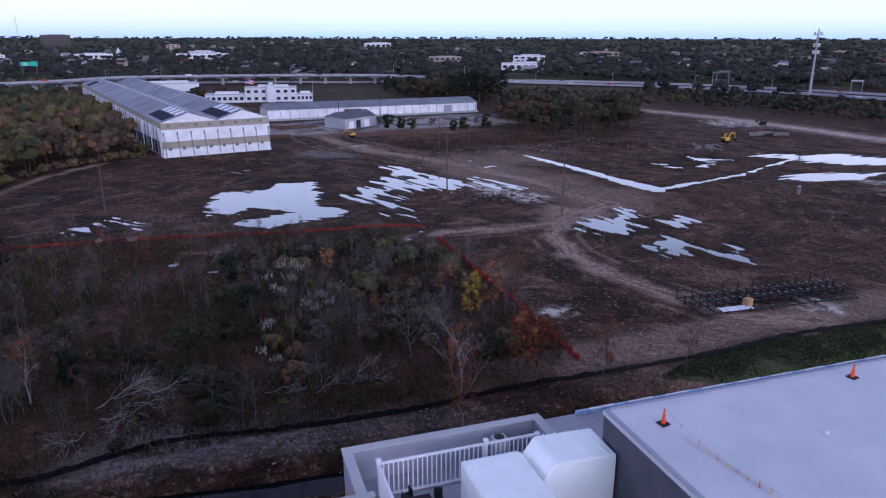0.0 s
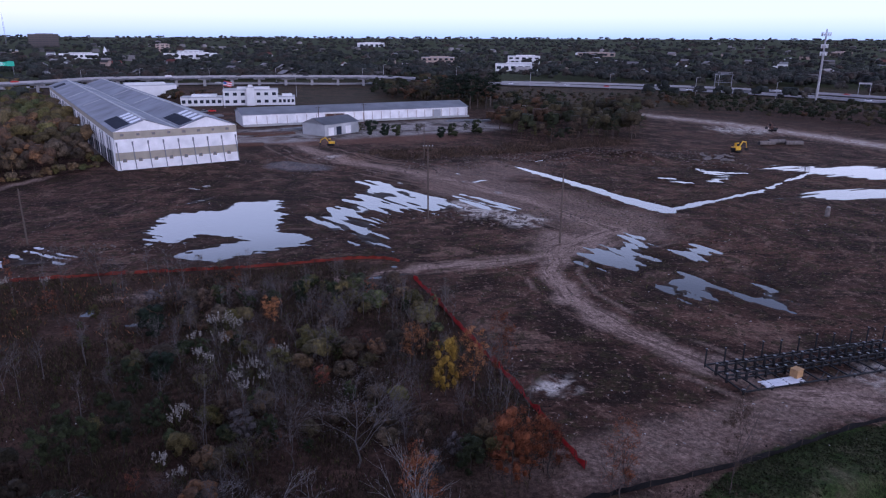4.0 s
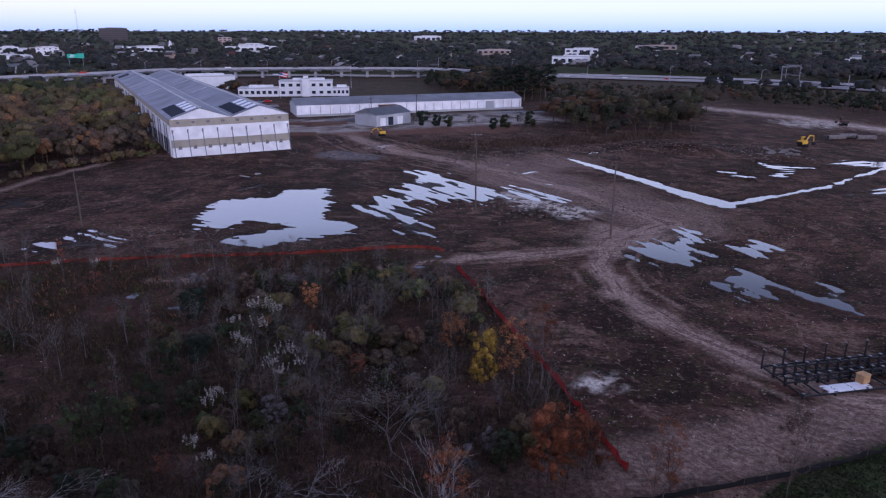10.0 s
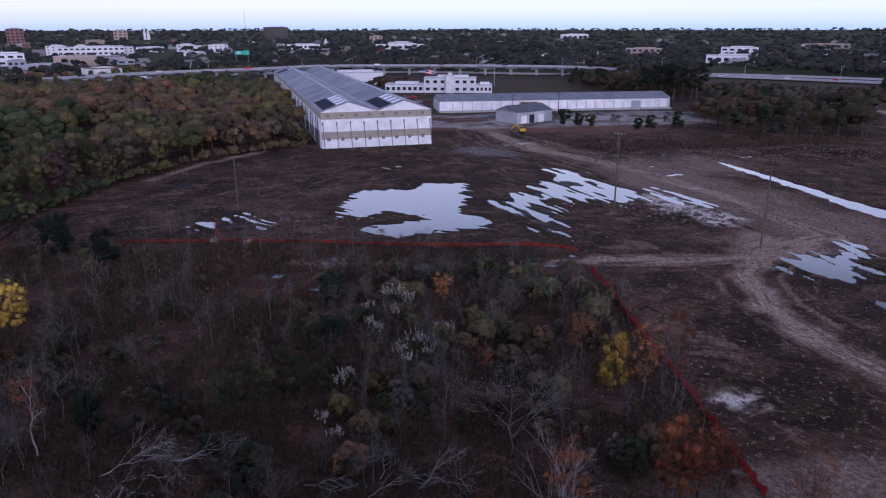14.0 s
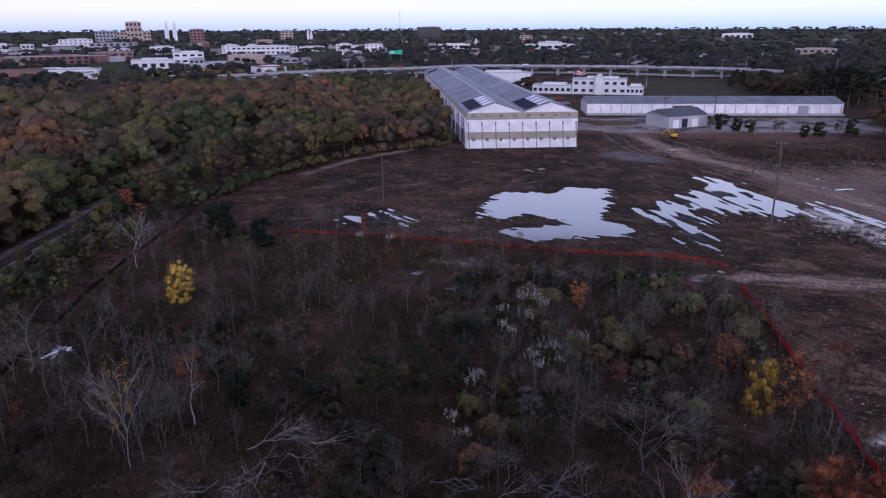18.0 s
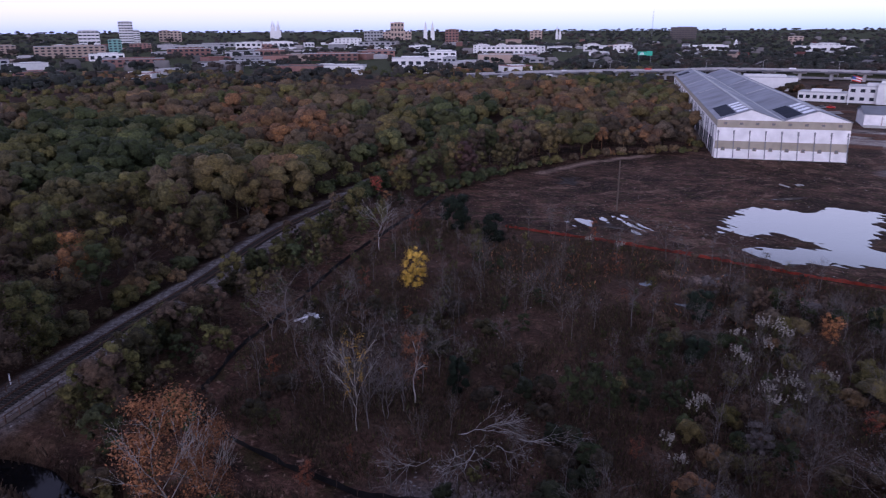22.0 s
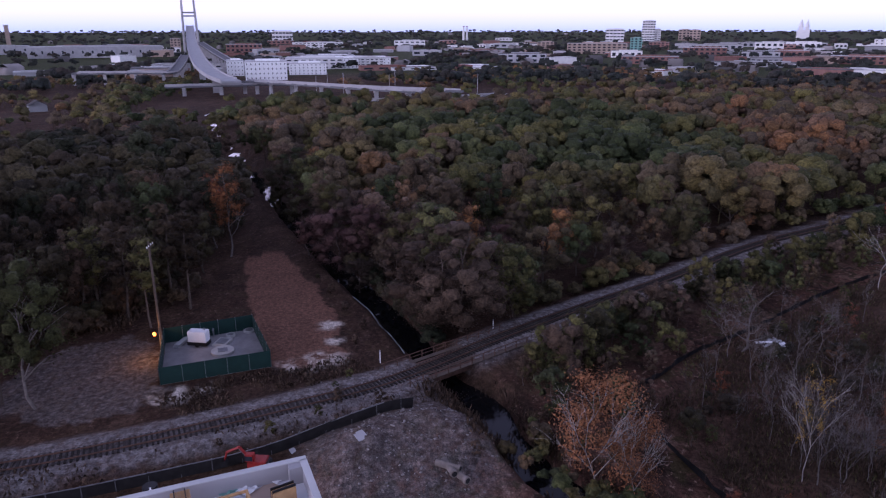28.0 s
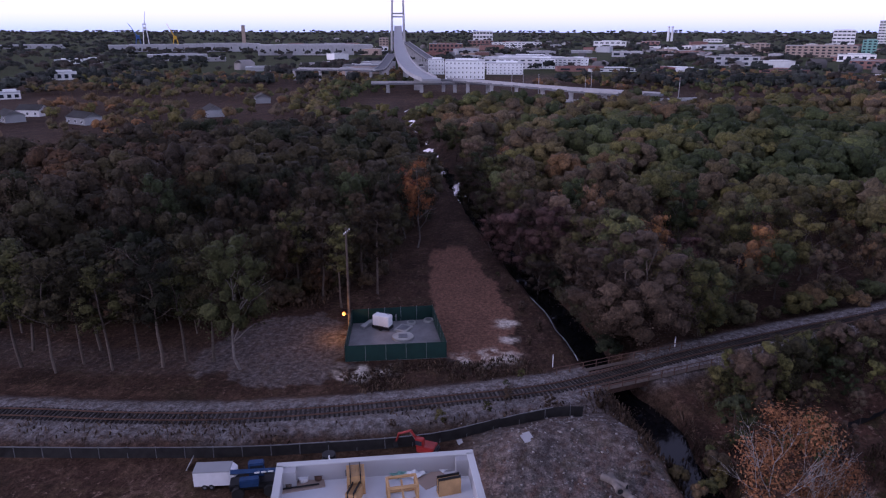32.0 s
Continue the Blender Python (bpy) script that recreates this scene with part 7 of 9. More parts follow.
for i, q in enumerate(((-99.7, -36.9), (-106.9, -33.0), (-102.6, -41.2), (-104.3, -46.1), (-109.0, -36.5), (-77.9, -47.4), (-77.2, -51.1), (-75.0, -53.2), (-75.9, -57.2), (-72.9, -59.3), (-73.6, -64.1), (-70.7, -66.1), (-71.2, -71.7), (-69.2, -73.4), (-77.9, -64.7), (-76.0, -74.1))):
    tree_at("pine", q, 16 + 4 * ((i * 37) % 10) / 10, DARK_WOODS if i % 3 else OLIVE, "tall slender-trunked tree with a high dark crown", 1.25)

for i, q in enumerate(((-82.5, 22.9), (-80.3, 21.5), (-84.8, 26.4), (-87.3, 28.4), (-91.3, 33.7), (-96.8, 40.4), (-103.3, 48.7), (-108.6, 56.7), (-113.7, 65.1), (-119.3, 74.4), (-125.2, 84.6), (-130.2, 94.9))):
    tree_at("dense" if i % 3 else "broad", q, 5.5 + (i * 29 % 10) * 0.3, (OLIVE, BROWN, DARK_WOODS, OLIVE)[i % 4], "olive-brown small tree crowding the railway side", 1.05)
for i, q in enumerate(((-58.1, 40.5), (-55.8, 41.1), (-56.1, 44.0), (-57.4, 47.8), (-57.7, 50.9), (-59.1, 55.0), (-67.4, 43.9), (-76.6, 45.0), (-75.4, 49.8), (-70.5, 52.3), (-56.3, 56.4), (-84.0, 45.4))):
    tree_at("bare", q, 7 + (i * 37 % 10) * 0.4, GREY_TWIG, "pale bare young tree in the scrub", 0.95, PALE_BARK)

# random thicket and verge growth
pl_spots = [(*p, h) for p, h in (((-36.0, 96.4), 3.6), ((-33.6, 96.2), 4.2), ((-31.8, 95.7), 3.4), ((-32.7, 91.0), 3), ((-27.2, 82.5), 3.0), ((-25.7, 82.3), 3.2), ((-25.6, 76.5), 2.8), ((-27.5, 79.3), 2.6), ((-24.3, 87.2), 3.0), ((-23.0, 87.1), 2.6), ((-32.2, 69.8), 2.4), ((-32.1, 72.0), 2.2),
                                 ((-34.7, 86.8), 2.6), ((-32.9, 85.3), 2.4), ((-30.8, 61.8), 2), ((-27.7, 59.2), 2), ((-37.4, 92.6), 2.4), ((-73.2, 117.9), 1.8), ((-79.7, 116.4), 2.0), ((-23.9, 80.1), 2.4))]
sx_, sy_ = scatter(SCRUB, 3.3, rw)
near = (sy_ + 0.9 * sx_ < 108 + 30 * (fbm(sx_ / 30, sy_ / 30, 2) - 0.5)) | (np.abs(sx_ + 20) < 28) & (sy_ < 108)
sx_, sy_ = sx_[near], sy_[near]
pick = rw.permutation(len(sx_))[:430]
WORDS = {"slender": "slender upright bare sapling in the thicket", "bare": "bare grey sapling in the thicket", "loose": "thin brown sapling in the thicket", "bush": "low tangled bush in the thicket"}
for x, y in zip(sx_[pick], sy_[pick]):
    if not clear_of(x, y):
        continue
    r = rw.rand()
    kind = "slender" if r < 0.24 else "bare" if r < 0.42 else "loose" if r < 0.6 else "bush"
    h = rw.uniform(4, 9) if kind in ("bare", "slender") else rw.uniform(2.5, 6) if kind == "loose" else rw.uniform(1.2, 3.2)
    leaves = (GREY_TWIG, BROWN)[rw.randint(2)] if kind in ("bare", "slender") else (BROWN, BROWN, OLIVE, RUST)[rw.randint(4)] if kind == "loose" else (OLIVE, GREEN, BROWN, BROWN, OLIVE)[rw.randint(5)]
    plant(kind, x, y, h, leaves, WORDS[kind], "tree" if kind != "bush" else "bush", "sapling" if kind != "bush" else "bush", "thicket saplings", wide=rw.uniform(0.7, 1.1), bark=PALE_BARK if kind in ("bare", "slender") else None)
THICKET = [(-41.6, 67.0), (-51.2, 107.7), (-34.8, 115.8), (-9.6, 122.0), (-1.5, 98.5), (4.8, 78.8), (7.4, 66.0), (-0.8, 56.9), (-26.7, 51.0), (-36.4, 50.4)]
tx, ty = scatter(THICKET, 2.75, rw)
low_brush = []
for x, y in zip(tx, ty):
    if not clear_of(x, y):
        continue
    if min(math.hypot(x - a, y - b) for a, b, _ in pl_spots) < 2.2:
        continue
    r = rw.rand()
    kind = "bush" if r < 0.62 else "bare" if r < 0.86 else "loose"
    h = rw.uniform(2.2, 5.2) if kind == "bush" else rw.uniform(4, 8) if kind == "bare" else rw.uniform(3, 6)
    if kind == "bush" and any(math.hypot(x - a, y - b) < 4.4 or math.hypot(x - a * 0.94, y - b * 0.94) < 4.0 for a, b in SPOTS[:15]):
        continue
    if kind == "bush" and rw.rand() < 0.7:
        low_brush.append((x, y, h * 0.85))
        continue
    leaves = (OLIVE, GREEN, GREY_TWIG, BROWN, BROWN, BROWN)[rw.randint(6)] if kind == "bush" else GREY_TWIG if kind == "bare" else BROWN
    plant(kind, x, y, h, leaves, WORDS[kind], "tree" if kind != "bush" else "bush", "sapling" if kind != "bush" else "bush", "thicket growth", wide=rw.uniform(0.7, 1.1), bark=PALE_BARK if kind == "bare" else None)
woods("thicket_brush", *zip(*low_brush), 420, 0.022, WOODS_FIELD, "dense low brush of the thicket", 61, 1.15, False, sunk=0.16, spread=0.28)
qx, qy = scatter([(-97, 64), (-84, 80), (-68, 70), (-52, 66), (-40, 58), (-14, 53), (-24, 45), (-46, 37), (-70, 32), (-80, 40), (-92, 58)], 3.4, rw)
ok = (fbm(qx / 12, qy / 12, 2) > 0.30) & np.array([clear_of(a, b) for a, b in zip(qx, qy)]) & (np.hypot(qx + 44, qy - 47) > 7)
qx, qy = qx[ok], qy[ok]
woods("scrub_brush", qx, qy, rw.uniform(1.2, 4.2, len(qx)), 380, 0.024, DARK_FIELD, "tangled brown brush of the open scrub", 62, 1.05, False, sunk=0.16, spread=0.3)
edge = curve([(-103, 21), (-113, 36), (-123, 51), (-141, 76), (-155, 102), (-175, 140), (-199, 190)], 2.2)
edge = edge + rw.uniform(-2.6, 2.2, edge.shape)
woods("wood_edge_brush", edge[:, 0], edge[:, 1], rw.uniform(2.0, 6.0, len(edge)), 380, 0.022, WOODS_FIELD, "low brush along the foot of the wood", 63, 1.1, False, sunk=0.14)
edge = curve([(-91, 6.2), (-99, 3.6), (-107, 0.8), (-118, -3.6), (-128, -8)], 1.7)
edge = edge + rw.uniform(-1.3, 1.3, edge.shape)
woods("canal_brush", edge[:, 0], edge[:, 1], rw.uniform(2.5, 5.5, len(edge)), 420, 0.022, DARK_FIELD, "dark brush leaning over the canal from the wood", 67, 1.1, False, sunk=0.3)
# added row of dark brush that stands in for shade behind the trunks
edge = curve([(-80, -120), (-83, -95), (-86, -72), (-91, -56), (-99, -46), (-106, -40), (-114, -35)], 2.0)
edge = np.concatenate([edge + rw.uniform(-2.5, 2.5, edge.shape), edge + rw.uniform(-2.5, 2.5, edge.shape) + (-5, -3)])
woods("wood_edge_brush", edge[:, 0], edge[:, 1], rw.uniform(2.0, 6.0, len(edge)), 260, 0.028, DARK_FIELD, "dark brush standing for the shade behind the tall trunks", 68, 1.1, False, sunk=0.14)
edge = curve([(-67.5, 13.5), (-61, 16), (-53, 22), (-47, 26.5)], 1.4)
edge = np.concatenate([edge + rw.uniform(-2.4, 2.4, edge.shape) for _ in range(2)])
woods("canal_brush", edge[:, 0], edge[:, 1], rw.uniform(1.4, 3.0, len(edge)), 300, 0.028, WOODS_FIELD, "dark brush hanging over the channel", 65, 1.2, False, sunk=0.45)
edge = curve([(-134, 120), (-139, 146), (-142, 170), (-138, 205), (-127, 225), (-120, 238), (-132, 258)], 2.0)
edge = edge + rw.uniform(-1.5, 1.0, edge.shape)
woods("wood_edge_brush", edge[:, 0], edge[:, 1], rw.uniform(1.5, 5.5, len(edge)), 300, 0.026, WOODS_FIELD, "low brush where the wood meets the clearing", 66, 1.1, False, sunk=0.16)
edge = curve([(-140, 102), (-150, 122), (-176, 172), (-193, 210)], 2.6)
edge = edge + rw.uniform(-2.0, 2.0, edge.shape)
woods("wood_edge_brush", edge[:, 0], edge[:, 1], rw.uniform(3.0, 8.0, len(edge)), 380, 0.022, WOODS_FIELD, "brush and small trees closing over the railway", 64, 1.0, False, sunk=0.14)
for p, h, leaves in (((-110, 6), 13, BROWN), ((-119, 2), 15, OLIVE), ((-125, -5), 14, DULL_RED), ((-134, -8), 15, BROWN), ((-144, -12), 14, OLIVE), ((-155, -15), 13, BROWN), ((-176, -22), 14, OLIVE), ((-190, -27), 15, GREEN), ((-203, -32), 14, BROWN),
                     ((-232, -42), 14, OLIVE), ((-240, -58), 15, BROWN), ((-255, -52), 14, GREEN), ((-270, -66), 14, OLIVE)):
    plant("broad", p[0], p[1], h, leaves, "broad tree leaning over the dark canal", group="canal bank trees", wide=rw.uniform(0.9, 1.15), z=-0.4)
VERGE = [(-84, 19), (-98, 35), (-108, 51), (-127, 76), (-140, 101), (-133, 112), (-120, 93), (-106, 69), (-93, 50), (-83, 37), (-76, 30.5), (-70, 30), (-66, 25), (-68, 19), (-77, 15)]
vx, vy = scatter(VERGE, 3.7, rw)
for x, y in zip(vx, vy):
    plant("bush" if rw.rand() < 0.7 else "broad", x, y, rw.uniform(2.4, 6.5), (OLIVE, BROWN, WOODS, GREEN, WOODS)[rw.randint(5)], "mixed bush between railway and silt fence", "bush", "bush", "verge bushes", wide=rw.uniform(0.7, 1.0))
for p in ((-73, -2), (-74, -7), (-71, -9), (-77, -7.5), (-68, -14), (-66, -19), (-70, 17), (-64, 20), (-73, 22), (-78, 20), (-80, -6), (-79, -11), (-80, -22), (-77, -27), (-60, -30), (-92, -6), (-97, -5), (-104, -8), (-112, -11), (-120, -14), (-68, 12.5), (-62, 8)):
    plant("bush", p[0], p[1], rw.uniform(0.7, 2.2), (BROWN, OLIVE, BROWN)[rw.randint(3)], "low brown weeds on the railway bank", "bush", "bush", "bank weeds")


# scrap heap beside the silt fence
hx0, hy0 = (-85.5, 53.2)
scrap = thing("scrap_heap", pose(hx0, hy0, ground_z(hx0, hy0)), "heap of white boards and scrap in the scrub", "scrap heap")
rng_w = random.Random(17)
for k in range(12):
    part("board", box(rng_w.uniform(1.0, 2.6), rng_w.uniform(0.25, 0.6), 0.07, rng_w.uniform(-2.2, 2.2), rng_w.uniform(-1.4, 1.4), 0.1 + 0.07 * k, rng_w.uniform(-14, 14), rng_w.uniform(-12, 12), rng_w.uniform(0, 180)), (WHITE_PAINT, PARAPET, GREY_WALL)[k % 3], scrap)

# plume grass
def plumes(name, spots, label):
    vs, fs, k = [], [], 0
    bs, bf, kb = [], [], 0
    for x, y, h in spots:
        z = ground_z(x, y)
        heads, sizes = [], []
        for i in range(13):
            a, lean = rw.uniform(0, 6.28), rw.uniform(0.05, 0.42)
            b = np.array((x + rw.normal() * 0.45, y + rw.normal() * 0.45, z))
            d = np.array((math.cos(a) * lean, math.sin(a) * lean, 1.0))
            for q in (0.66, 0.76, 0.86, 0.96):
                heads.append(b + d * h * q * rw.uniform(0.9, 1.0))
                sizes.append(0.2 - 0.1 * abs(q - 0.78) * 4)
        v, f, _ = leaf_cloud(rw, heads, sizes, 300, 0.085, 1.3, 0.1)
        vs.append(v), fs.append(f + k)
        k += len(v)
        for i in range(34):
            a = rw.uniform(0, 6.28)
            b = np.array((x + rw.normal() * 0.4, y + rw.normal() * 0.4, z))
            s = np.array((-math.sin(a), math.cos(a), 0)) * 0.04
            t = b + np.array((math.cos(a) * 0.8, math.sin(a) * 0.8, 1.0)) * h * rw.uniform(0.4, 0.7)
            bs += [b - s, b + s, t + s * 0.3, t - s * 0.3]
            bf.append((kb, kb + 1, kb + 2, kb + 3))
            kb += 4
    me = quick_mesh(name, np.concatenate(vs), np.concatenate(fs))
    me.materials.append(PLUME)
    tagged(new(name, me), label, "grass", kind="stuff")
    me = quick_mesh("grass_blades", bs, bf)
    me.materials.append(OLIVE)
    tagged(new("grass_blades", me), "arching blades of tall plume grass", "grass", kind="stuff")


plumes("plume_grass", pl_spots, "tufts of pale feathery plume grass")

# dead fallen trees and brush piles
DEAD_WOOD = mat("bleached_wood", (0.34, 0.31, 0.29), 0.9, vary=0.3, scale=1.5)
for p, h, turn, tilt in (((-47.6, 47.2), 9, 35, 68), ((-46.7, 49.9), 7, 10, 75), ((-45.9, 44.7), 10, -30, 66), ((-43.4, 48.8), 8, -10, 72), ((-25.3, 52.8), 7, 60, 80), ((-21.1, 54.1), 6, 100, 80), ((-21.2, 51.3), 6, 50, 78), ((-17.0, 53.7), 7, 80, 80), ((-44.6, 46.7), 11, -50, 74), ((-42.5, 51.5), 9, 20, 70), ((-46.5, 42.1), 8, -80, 78), ((-19.8, 53.5), 6, 30, 80), ((-12.2, 54.5), 6, 140, 82), ((-16.0, 55.9), 6, -20, 78), ((-27.7, 51.3), 6, 20, 80), ((-18.5, 52.8), 5, 110, 80)):
    trunk, crown = KINDS["bare"][RNG.randint(4)]
    e = thing("fallen_tree", pose(p[0], p[1], ground_z(*p) + 0.3, 0, tilt, turn) @ Matrix.Diagonal((h / 10, h / 10, h / 10, 1)), "bleached fallen dead tree with bare limbs", "dead tree", "fallen trees")
    key = (trunk.name, "dead")
    if key not in SHARED:
        SHARED[key] = trunk.copy()
        SHARED[key].materials.append(DEAD_WOOD)
    part("trunk", SHARED[key], DEAD_WOOD, e)


def brush(name, poly, n, low, high, material, label, seed, width=0.07):
    """Dry stems and weeds past counting."""
    rng = np.random.RandomState(seed)
    p = np.array(poly)
    x, y = rng.uniform(p[:, 0].min(), p[:, 0].max(), n * 3), rng.uniform(p[:, 1].min(), p[:, 1].max(), n * 3)
    ok = inside(x + 9 * (fbm(x / 7, y / 7, 2) - 0.37), y, poly) & (fbm(x / 6, y / 6, 3) > rng.uniform(0.25, 0.6, len(x)))
    x, y = x[ok], y[ok]
    ok = land(x, y)[8] < 0.03
    x, y = x[ok][:n], y[ok][:n]
    z = land(x, y)[0]
    m = len(x)
    a, h = rng.uniform(0, 6.28, m), rng.uniform(low, high, m)
    s = np.stack([np.cos(a), np.sin(a), 0 * a], 1) * (width * rng.uniform(0.5, 2.2, m))[:, None]
    b = np.stack([x, y, z - 0.05], 1)
    t = b + np.stack([rng.normal(0, 0.35, m), rng.normal(0, 0.35, m), np.ones(m)], 1) * h[:, None]
    v = np.stack([b - s, b + s, t + s * 0.6, t - s * 0.6], 1).reshape(-1, 3)
    me = quick_mesh(name, v, np.arange(4 * m).reshape(m, 4), np.repeat(rng.rand(m), 4))
    me.materials.append(material)
    tagged(new(name, me), label, "weeds", kind="stuff")


brush("dry_weeds", SCRUB, 95000, 0.15, 0.85, BROWN, "dry brown weeds and brush of the thicket", 31, 0.035)
brush("green_weeds", SCRUB, 30000, 0.15, 0.7, OLIVE, "olive weeds in the thicket", 32, 0.035)
brush("red_weeds", [(-100, 113), (-60, 122), (-36, 126), (-40, 98), (-70, 88), (-92, 92)], 1300, 0.25, 0.7, SYCAMORE, "reddish dry broom sedge", 33, 0.04)
brush("verge_weeds", [(-58, 26), (-46, 32), (-23, 42), (4, 51), (28, 60), (34, 54), (20, 51), (0, 44), (-30, 36), (-44, 30)], 14000, 0.1, 0.45, BROWN, "dry verge weeds below the silt fence", 34, 0.035)
brush("bank_weeds", [(-58, -60), (-66, -24), (-78, 2), (-73, 4), (-60, -26), (-53, -60)], 2600, 0.15, 0.55, BROWN, "brown weeds on the railway bank", 35, 0.07)
brush("bank_weeds", [(-80, -29), (-88, -8), (-84, -2), (-77, -12), (-71, -27)], 2600, 0.15, 0.6, BROWN, "rusty weeds between track and compound", 36, 0.07)
brush("clearing_weeds", [(-95, 128), (-20, 138), (20, 170), (40, 240), (110, 270), (160, 200), (90, 130), (30, 100), (10, 120), (-20, 136)], 16000, 0.1, 0.4, OLIVE, "sparse weeds on the mud", 37, 0.05)
brush("verge_grass", [(25, 56), (30, 56), (34, 55), (41, 57), (51, 60), (75, 69), (75, 79), (59, 73), (43, 68), (32, 63), (27, 59)], 16000, 0.08, 0.25, GREEN, "short green verge grass", 38, 0.08)
brush("windrow", [(-32, 262), (-10, 256), (20, 266), (60, 284), (86, 300), (80, 312), (40, 300), (5, 284), (-30, 274)], 9000, 0.3, 1.5, BROWN, "dark windrow of grubbed brush and roots", 40, 0.12)
brush("canal_weeds", [(-80, 12), (-62, 20), (-46, 32), (-40, 30), (-56, 17), (-66, 8), (-78, 2)], 7000, 0.3, 1.1, BROWN, "weeds crowding the canal banks", 41, 0.06)
brush("wood_floor", [(-140, -60), (-94, -54), (-99, -40), (-160, -36)], 5000, 0.2, 1.0, BROWN, "undergrowth below the tall trees", 39, 0.1)

# ---- fences ----
def strip_fence(name, pts, h, fabric, post_m, label, gap=2.4, sag=0.06, z_of=ground_z, rail=None, wave=0.0):
    """Fabric hung on posts along a line: a thin sheet that sags between posts."""
    f = thing(name, Matrix(), label, "fence")
    c = curve(pts, gap / 2)
    rng = random.Random(len(pts))
    bm, last = bmesh.new(), None
    for i, (x, y) in enumerate(c):
        z = z_of(x, y)
        low = z - 0.03
        top = z + h * (1 - (sag if i % 2 else 0) - wave * rng.random())
        dx, dy = rng.uniform(-0.12, 0.12) * (1 + 3 * wave), rng.uniform(-0.12, 0.12) * (1 + 3 * wave)
        q = (bm.verts.new((x, y, low)), bm.verts.new((x + dx, y + dy, top)))
        if last:
            bm.faces.new((last[0], q[0], q[1], last[1]))
        last = q
    bmesh.ops.solidify(bm, geom=bm.faces[:], thickness=0.03)
    part("fabric", bm, fabric, f)
    me = bpy.data.meshes.new("post")
    b = rod((0, 0, -0.2), (0, 0, h + 0.12), 0.035 if not rail else 0.05, sides=5)
    b.to_mesh(me), b.free()
    for x, y in c[::2]:
        o = part("post", me, post_m, f)
        o.location = (x, y, z_of(x, y))
    if rail:
        part("top_rail", ribbon([(x, y, z_of(x, y) + h + 0.02) for x, y in c[::3]], 0.09, 0, 0.09, 2)[0], rail, f)


strip_fence("silt_fence", SILT, 0.85, BLACK_FABRIC, GREY_WOOD, "low sagging black silt fence along the verge", 2.6, 0.12, wave=0.25)
strip_fence("silt_fence", SILT_W, 0.85, BLACK_FABRIC, GREY_WOOD, "low black silt fence curving round the scrub", 2.6, 0.12, wave=0.25)
ORANGE_H = [(-101, 114.5), (-84, 119.5), (-62, 125), (-39, 129), (-17, 135), (-9, 133)]
ORANGE_D = [(-6, 123), (-2, 112), (3, 97), (8, 83), (11, 73), (14.5, 61.5)]
strip_fence("safety_fence", ORANGE_H, 0.8, ORANGE_PLASTIC, GREY_WOOD, "sagging orange plastic safety fence across the mud", 2.4, 0.2, wave=0.35)
strip_fence("safety_fence", ORANGE_D, 1.35, mat("red_mesh", (0.44, 0.045, 0.045), 0.7, vary=0.3, scale=0.6, fine=0.15), GREY_WOOD, "orange plastic safety fence beside the thicket", 2.4, 0.2, wave=0.35)
SCREEN_CLOTH = mat("screen_cloth", (0.045, 0.042, 0.042), 0.9, vary=0.3, scale=1)
SCREEN = [(-46, -92), (-50, -72), (-53, -58), (-55.5, -45), (-58.5, -32), (-63, -18), (-68, -6), (-72, 3)]
strip_fence("screened_fence", SCREEN, 1.3, SCREEN_CLOTH, STEEL, "wire fence with dark screen fabric beside the railway", 3.0, 0.02, rail=STEEL)
boom = thing("floating_boom", Matrix(), "orange floating boom along the channel bank", "boom")
bl = curve([(18, 46), (22, 47.3), (35, 51.3), (42, 53.3), (49, 56), (58, 59.5)], 3.0)
for a, b in zip(bl, bl[1:]):
    part("float", rod((*a, -1.72), (*(a + (b - a) * 0.94), -1.72), 0.16, sides=8), ORANGE_PLASTIC, boom)


# ---- railway and its bridge ----
def rail_z(x, y):
    return 0.98


track = thing("railway_track", Matrix(), "single railway track on grey ballast with dark sleepers", "railway track")
centre = curve(RAIL, 0.55)
tang = np.gradient(centre, axis=0)
tang /= np.linalg.norm(tang, axis=1)[:, None]
side = np.stack([-tang[:, 1], tang[:, 0]], 1)
SLEEPER = mat("old_sleeper", (0.030, 0.024, 0.021), 0.9, vary=0.2, scale=2, obj=0.4)
for s in (-0.75, 0.75):
    line = centre + side * s
    part("rail", ribbon([(x, y, 1.22) for x, y in line[::8]], 0.09, 0, 0.16, 2.0)[0], RUST_STEEL, track)
sl = bpy.data.meshes.new("sleeper")
b = box(0.23, 2.6, 0.16, bevel=0.015)
b.to_mesh(sl), b.free()
near_s = [i for i in range(len(centre)) if -62 < centre[i][1] < 62]
rest = bmesh.new()
for i in range(len(centre)):
    x, y = centre[i]
    a = math.degrees(math.atan2(tang[i][1], tang[i][0])) + random.uniform(-1.5, 1.5)
    if i in near_s[:300]:
        o = part("sleeper", sl, SLEEPER, track)
        o.location, o.rotation_euler = (x, y, 0.90), (0, 0, radians(a))
    else:
        box(0.23, 2.6, 0.16, x, y, 0.90, 0, 0, a, bm=rest)
tagged(part("sleeper_rest", rest, SLEEPER, track), kind="stuff")

rb = thing("railway_bridge", pose(-84.9, 8.3, 0, 0, 0, -56.1), "short dark timber and steel railway bridge over the canal", "bridge")
